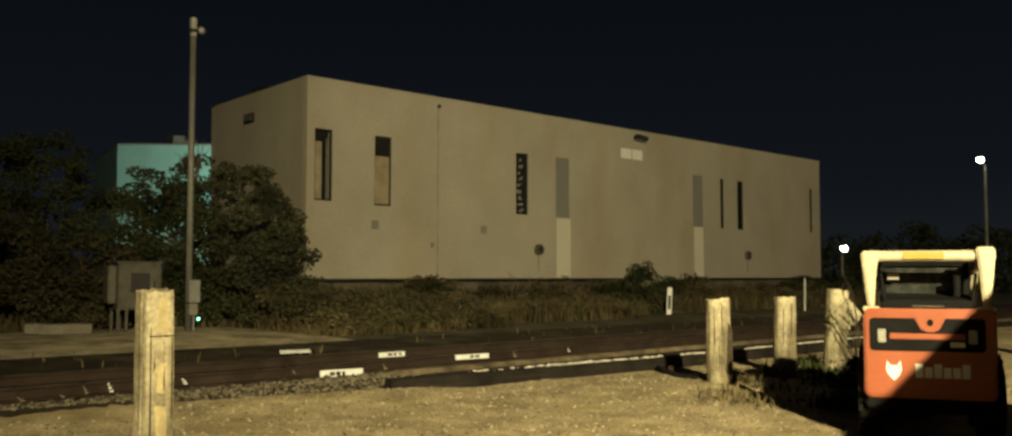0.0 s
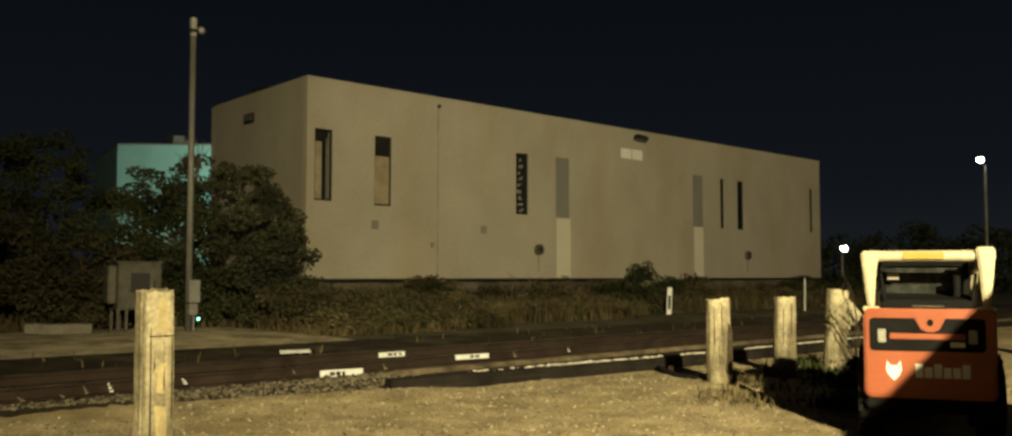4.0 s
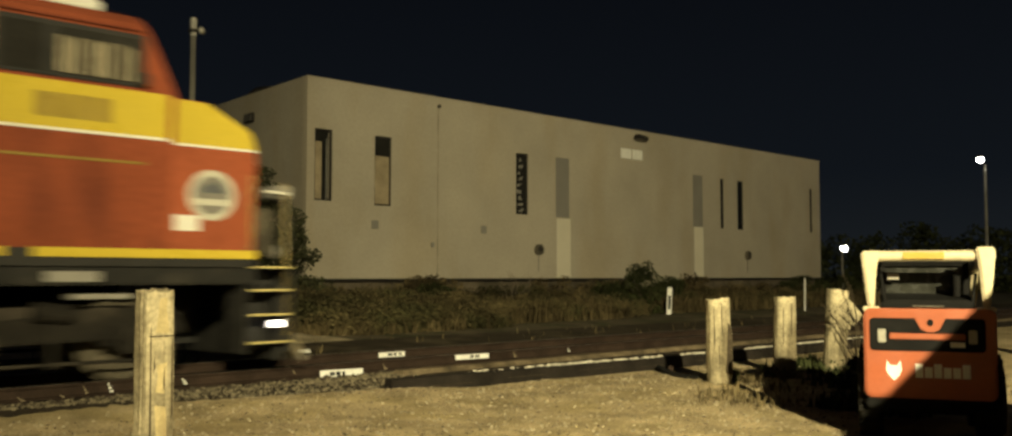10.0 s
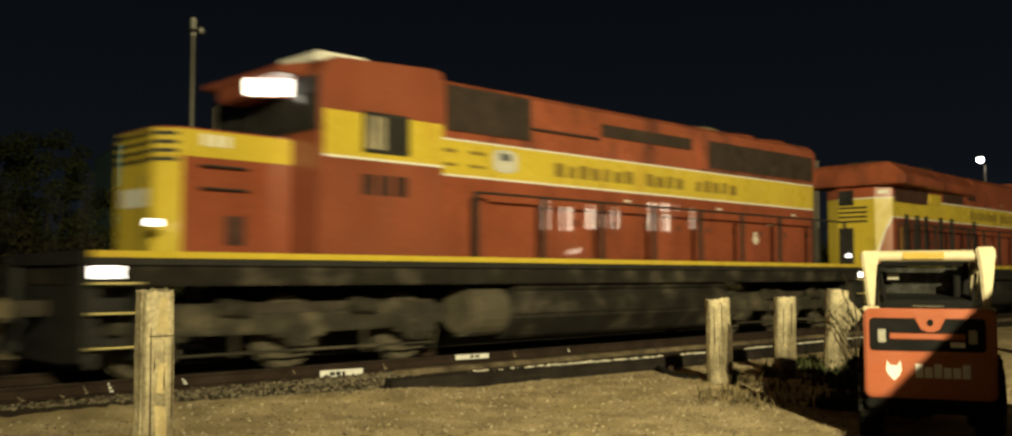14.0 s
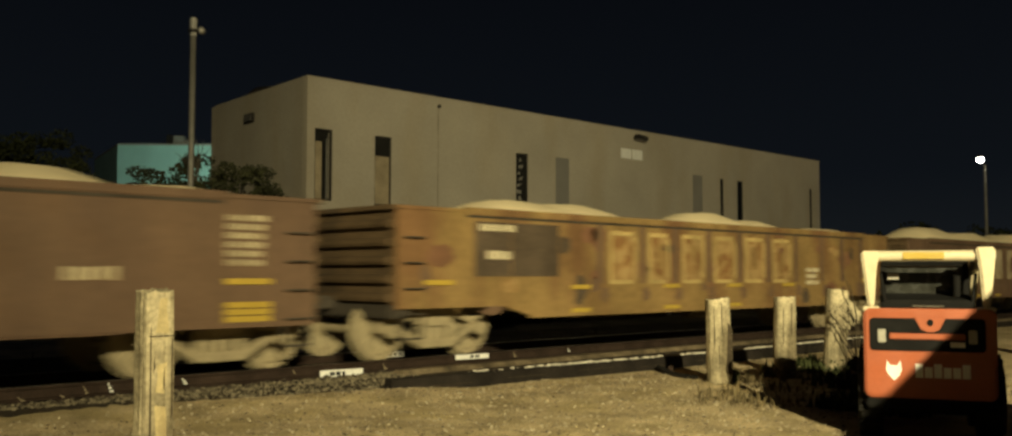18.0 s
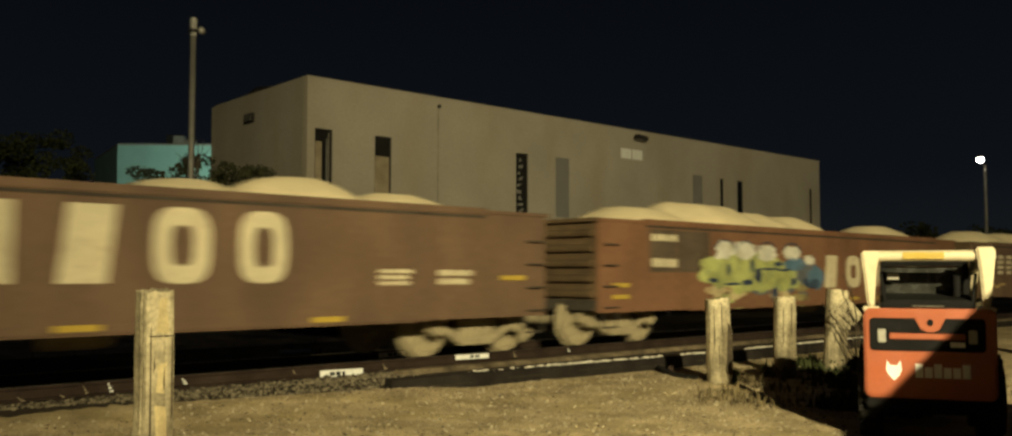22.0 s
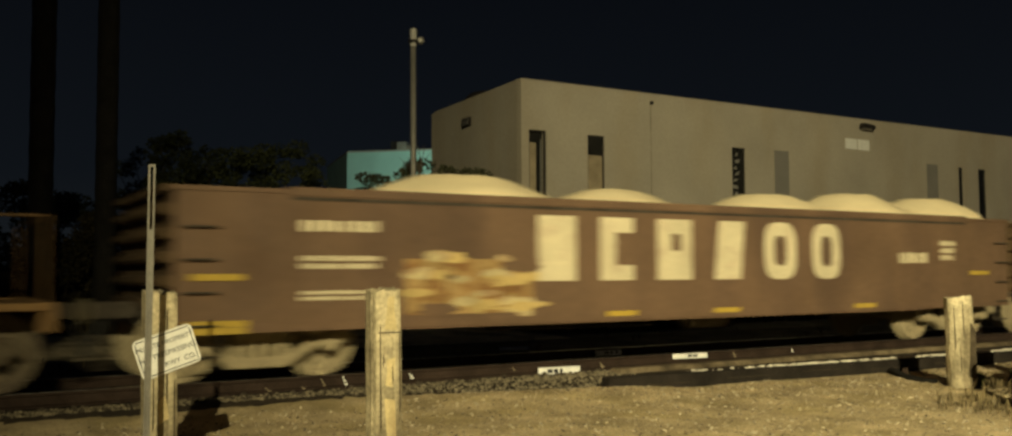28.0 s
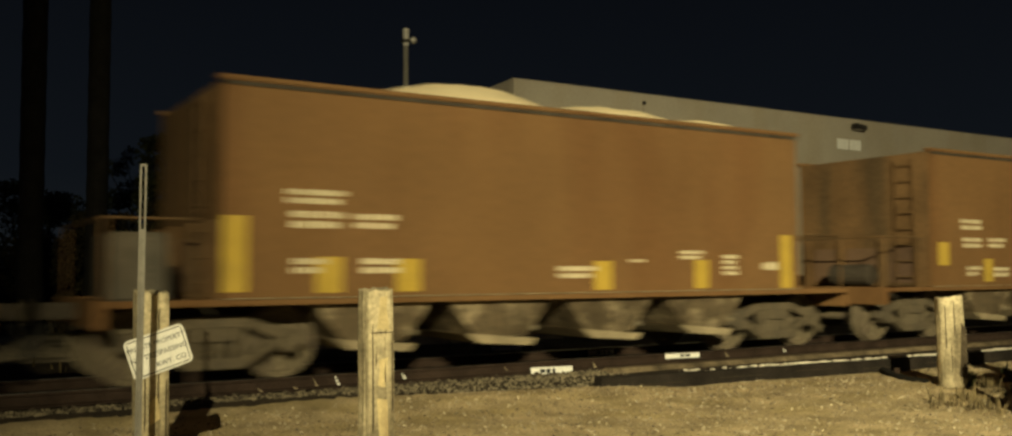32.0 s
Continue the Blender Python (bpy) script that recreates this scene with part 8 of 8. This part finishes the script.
# far hedge and trees that close the view
for k, (x, y, w, hh) in enumerate(((82, 43.5, 9, 4.6), (85, 38.5, 9, 5.4), (87, 33.5, 10, 6.2), (89, 28.5, 10, 5.6), (92, 22.5, 11, 6.0))):
    t = thing("tree", "dark far tree line beyond the warehouse", "tree", pose(x, y, 0, 0, 0, -44), "far trees")
    r = random.Random(80 + k)
    cl = [((r.uniform(-w / 2, w / 2), r.uniform(-1.5, 1.5), r.uniform(0.5, hh - 0.6)), (1.5, 1.2, 0.9)) for _ in range(26)]
    part("trunk", Form().rod((0, 0, -0.2), (0, 0, hh * 0.6), 0.2, 0.1, 8), M["bark"], t)
    part("crown", leaves_mesh("crown", cl, 80, 0.22, M["leaf_dark"], 90 + k), M["leaf_dark"], t)


# ---- markers and lamps in the distance ----
st = thing("marker_stake", "white marker stake with a dark stamp before the warehouse", "stake", pose(29.4, 21.6, 0.0, 0, 3, -40))
part("stake", Form().box(-0.09, -0.02, 0, 0.09, 0.02, 1.15), M["white_sign"], st, bevel=0.01)
part("stamp", Form().box(-0.05, -0.0245, 0.35, 0.05, -0.0205, 0.85), M["black_mark"], st)
st = thing("marker_stake", "thin white stake near the warehouse", "stake", pose(36.7, 20.1, 0.0, 0, 1, -40))
part("stake", Form().rod((0, 0, 0), (0, 0, 1.12), 0.035, 0.03, 8), M["white_sign"], st)
part("cap", Form().rod((0, 0, 1.12), (0, 0, 1.48), 0.034, 0.03, 8), M["white_sign"], st)


def street_lamp(x, y, z, rad, arm, label):
    t = thing("street_lamp", label, "street lamp", pose(x, y, 0), "street lamps")
    part("pole", Form().rod((arm, 0, 0), (arm, 0, z - 0.3), 0.14, 0.09, 10), M["galv_pole"], t)
    part("arm", Form().rod((arm, 0, z - 0.35), (0, 0, z + 0.05), 0.05, 0.05, 8), M["galv_pole"], t)
    part("head", Form().box(-0.3, -0.16, z + rad * 0.6, 0.35, 0.16, z + rad * 0.6 + 0.12), M["metal_grey"], t, bevel=0.04)
    part("lit_globe", Form().ball((0, 0, z), rad, sub=3), M["glow_white"], t, "bright white lit globe", smooth=True)


street_lamp(73.1, 26.0, 9.95, 0.24, 0.85, "far lit street lamp on a tall pole beside the railway")
street_lamp(75.8, 37.9, 3.84, 0.26, -0.3, "far lit low lamp behind the warehouse")


def build_far_lamp():
    l = thing("blue_lamp", "small lit bluish lamp beyond the track", "lamp", pose(4.33, 27.91, 0.1))
    part("post", Form().rod((0, 0, 0), (0, 0, 1.7), 0.04, 0.04, 8), M["galv_pole"], l)
    part("lit_globe", Form().ball((0, 0, 1.8), 0.12), M["glow_blue"], l, smooth=True)


build_far_lamp()


def palm(x, y, r0, h, seed):
    r = random.Random(seed)
    t = thing("palm_tree", "tall dark palm trunk against the night sky", "palm tree", pose(x, y, 0), "palm trees")
    part("trunk", Form().lathe([(r0 * (1.25 - 0.3 * min(k / 6, 1) + (0.05 if k % 2 else 0)), k * h / 28) for k in range(29)], (0, 0, 0), "z", 16), M["palm_bark"], t)
    f = Form()
    for k in range(18):
        a, drop = 2 * math.pi * k / 18 + r.uniform(-.1, .1), r.uniform(-0.4, 0.5)
        pts = [Vector((math.cos(a) * q * 2.6, math.sin(a) * q * 2.6, h + 0.9 * math.sin(q * 2.4) - drop * q * 2)) for q in (0, 0.3, 0.6, 1.0)]
        side = Vector((-math.sin(a), math.cos(a), 0)) * 0.28
        for p, q in zip(pts, pts[1:]):
            f.quad(p - side, q - side, q, p)
            f.quad(p, q, q + side, p + side)
    part("crown", f, M["leaf_dark"], t)


palm(2.47, 24.25, 0.27, 11.5, 1)
palm(3.74, 23.5, 0.24, 11.0, 2)

# unseen wall beside the camera, added to shade the loader and the gravel
solid("wall_yard", Form().box(0, -0.3, -0.1, 9.5, 0.0, 2.75), M["concrete"], "unseen plain wall added to cast the shadow on the loader and gravel", "wall", kind="structure", at=pose(2.10, -2.02, 0.03, 0, 0, 27.9))


# the lit house across the street behind the camera, mirrored in the locomotives' paint
def build_street_house():
    h = thing("street_house", "pale house across the street with a row of lit windows", "building", kind="structure")
    spans = [(45.5, 46.9, 4.6, 6.5, "dim"), (47.4, 49.0, 4.6, 6.2, "full"), (50.0, 51.4, 4.8, 6.4, "full"), (51.55, 52.6, 4.9, 5.8, "dim"), (52.75, 54.0, 4.9, 6.4, "full"),
             (57.0, 58.3, 4.9, 7.0, "full"), (58.6, 60.0, 4.9, 7.0, "full"), (60.3, 61.4, 6.5, 6.9, "dim"), (62.2, 63.4, 5.2, 6.8, "dim")]
    f = Form()
    for a, b, lo, hi in wall_with_holes(40.0, 68.0, 0.0, 8.2, [w[:4] for w in spans]):
        f.box(a, -20.3, lo, b, -20.0, hi)
    part("wall", f, M["stucco"], h)
    part("roof", Form().prism([(-20.0, 8.2), (-19.4, 8.15), (-24.5, 10.2), (-29.6, 8.15), (-29.0, 8.2)], 39.6, 68.4, "x"), M["base_wall"], h)
    part("wall", Form().box(40.0, -29.0, 0, 40.3, -20.301, 8.2), M["stucco"], h)
    part("wall", Form().box(67.7, -29.0, 0, 68.0, -20.301, 8.2), M["stucco"], h)
    part("wall", Form().box(40.301, -29.0, 0, 67.699, -28.7, 8.2), M["stucco"], h)
    for x0, x1, z0, z1, kind in spans:
        w = part("window", Form().box(x0, -20.22, z0, x1, -20.18, z1), M["glow_window"] if kind == "full" else M["glow_dim"], h, "lit window pane")
        part("sill", Form().box(x0 - 0.05, -19.999, z0 - 0.08, x1 + 0.05, -19.9, z0 - 0.01), M["concrete"], w)
        part("mullion", Form().box((x0 + x1) / 2 - 0.03, -20.17, z0, (x0 + x1) / 2 + 0.03, -20.12, z1), M["white_sign"], w)
        for k in (1, 2, 3):
            z = z0 + (z1 - z0) * k / 4
            part("glazing_bar", Form().box(x0, -20.175, z - 0.035, x1, -20.125, z + 0.035), M["white_sign"], w)
    part("porch_lamp", Form().prism([(47.7, 3.0), (49.5, 3.15), (49.6, 3.45), (48.3, 3.2)], -19.95, -19.85), M["glow_window"], h, "lit porch lamp panel")


build_street_house()


# ---- what moves ----
def motions():
    for car, at10 in TRAIN:
        rows = [k * 1.0 for k in range(32)] + [31.5, 31.8, 31.9, 32.0]
        walk(car, [(t, pose(at10 + SPEED * (t - 10), TRACK, RAIL)) for t in rows])
    where = {car.name: at10 for car, at10 in TRAIN}
    for w, r, x, car in WHEELSETS:
        def turned(t):
            return pose(x, 0, r) @ Matrix.Rotation(SPEED * t / r, 4, "Y")
        at10 = where[car.name]
        first = max(0.0, 10 + (-16 - at10) / SPEED)
        last = min(32.0, 10 + (62 - at10) / SPEED)
        k0, k1 = int(first * 15), int(last * 15)
        times = [k / 15 for k in range(max(k0, 0), min(k1, 480) + 1)]
        rows = [(t, turned(t)) for t in times]
        if times[0] > 0.05:
            rows.insert(0, (0.0, turned(times[0])))
        if times[-1] < 31.95:
            rows.append((32.0, turned(times[-1])))
        walk(w, rows)


motions()
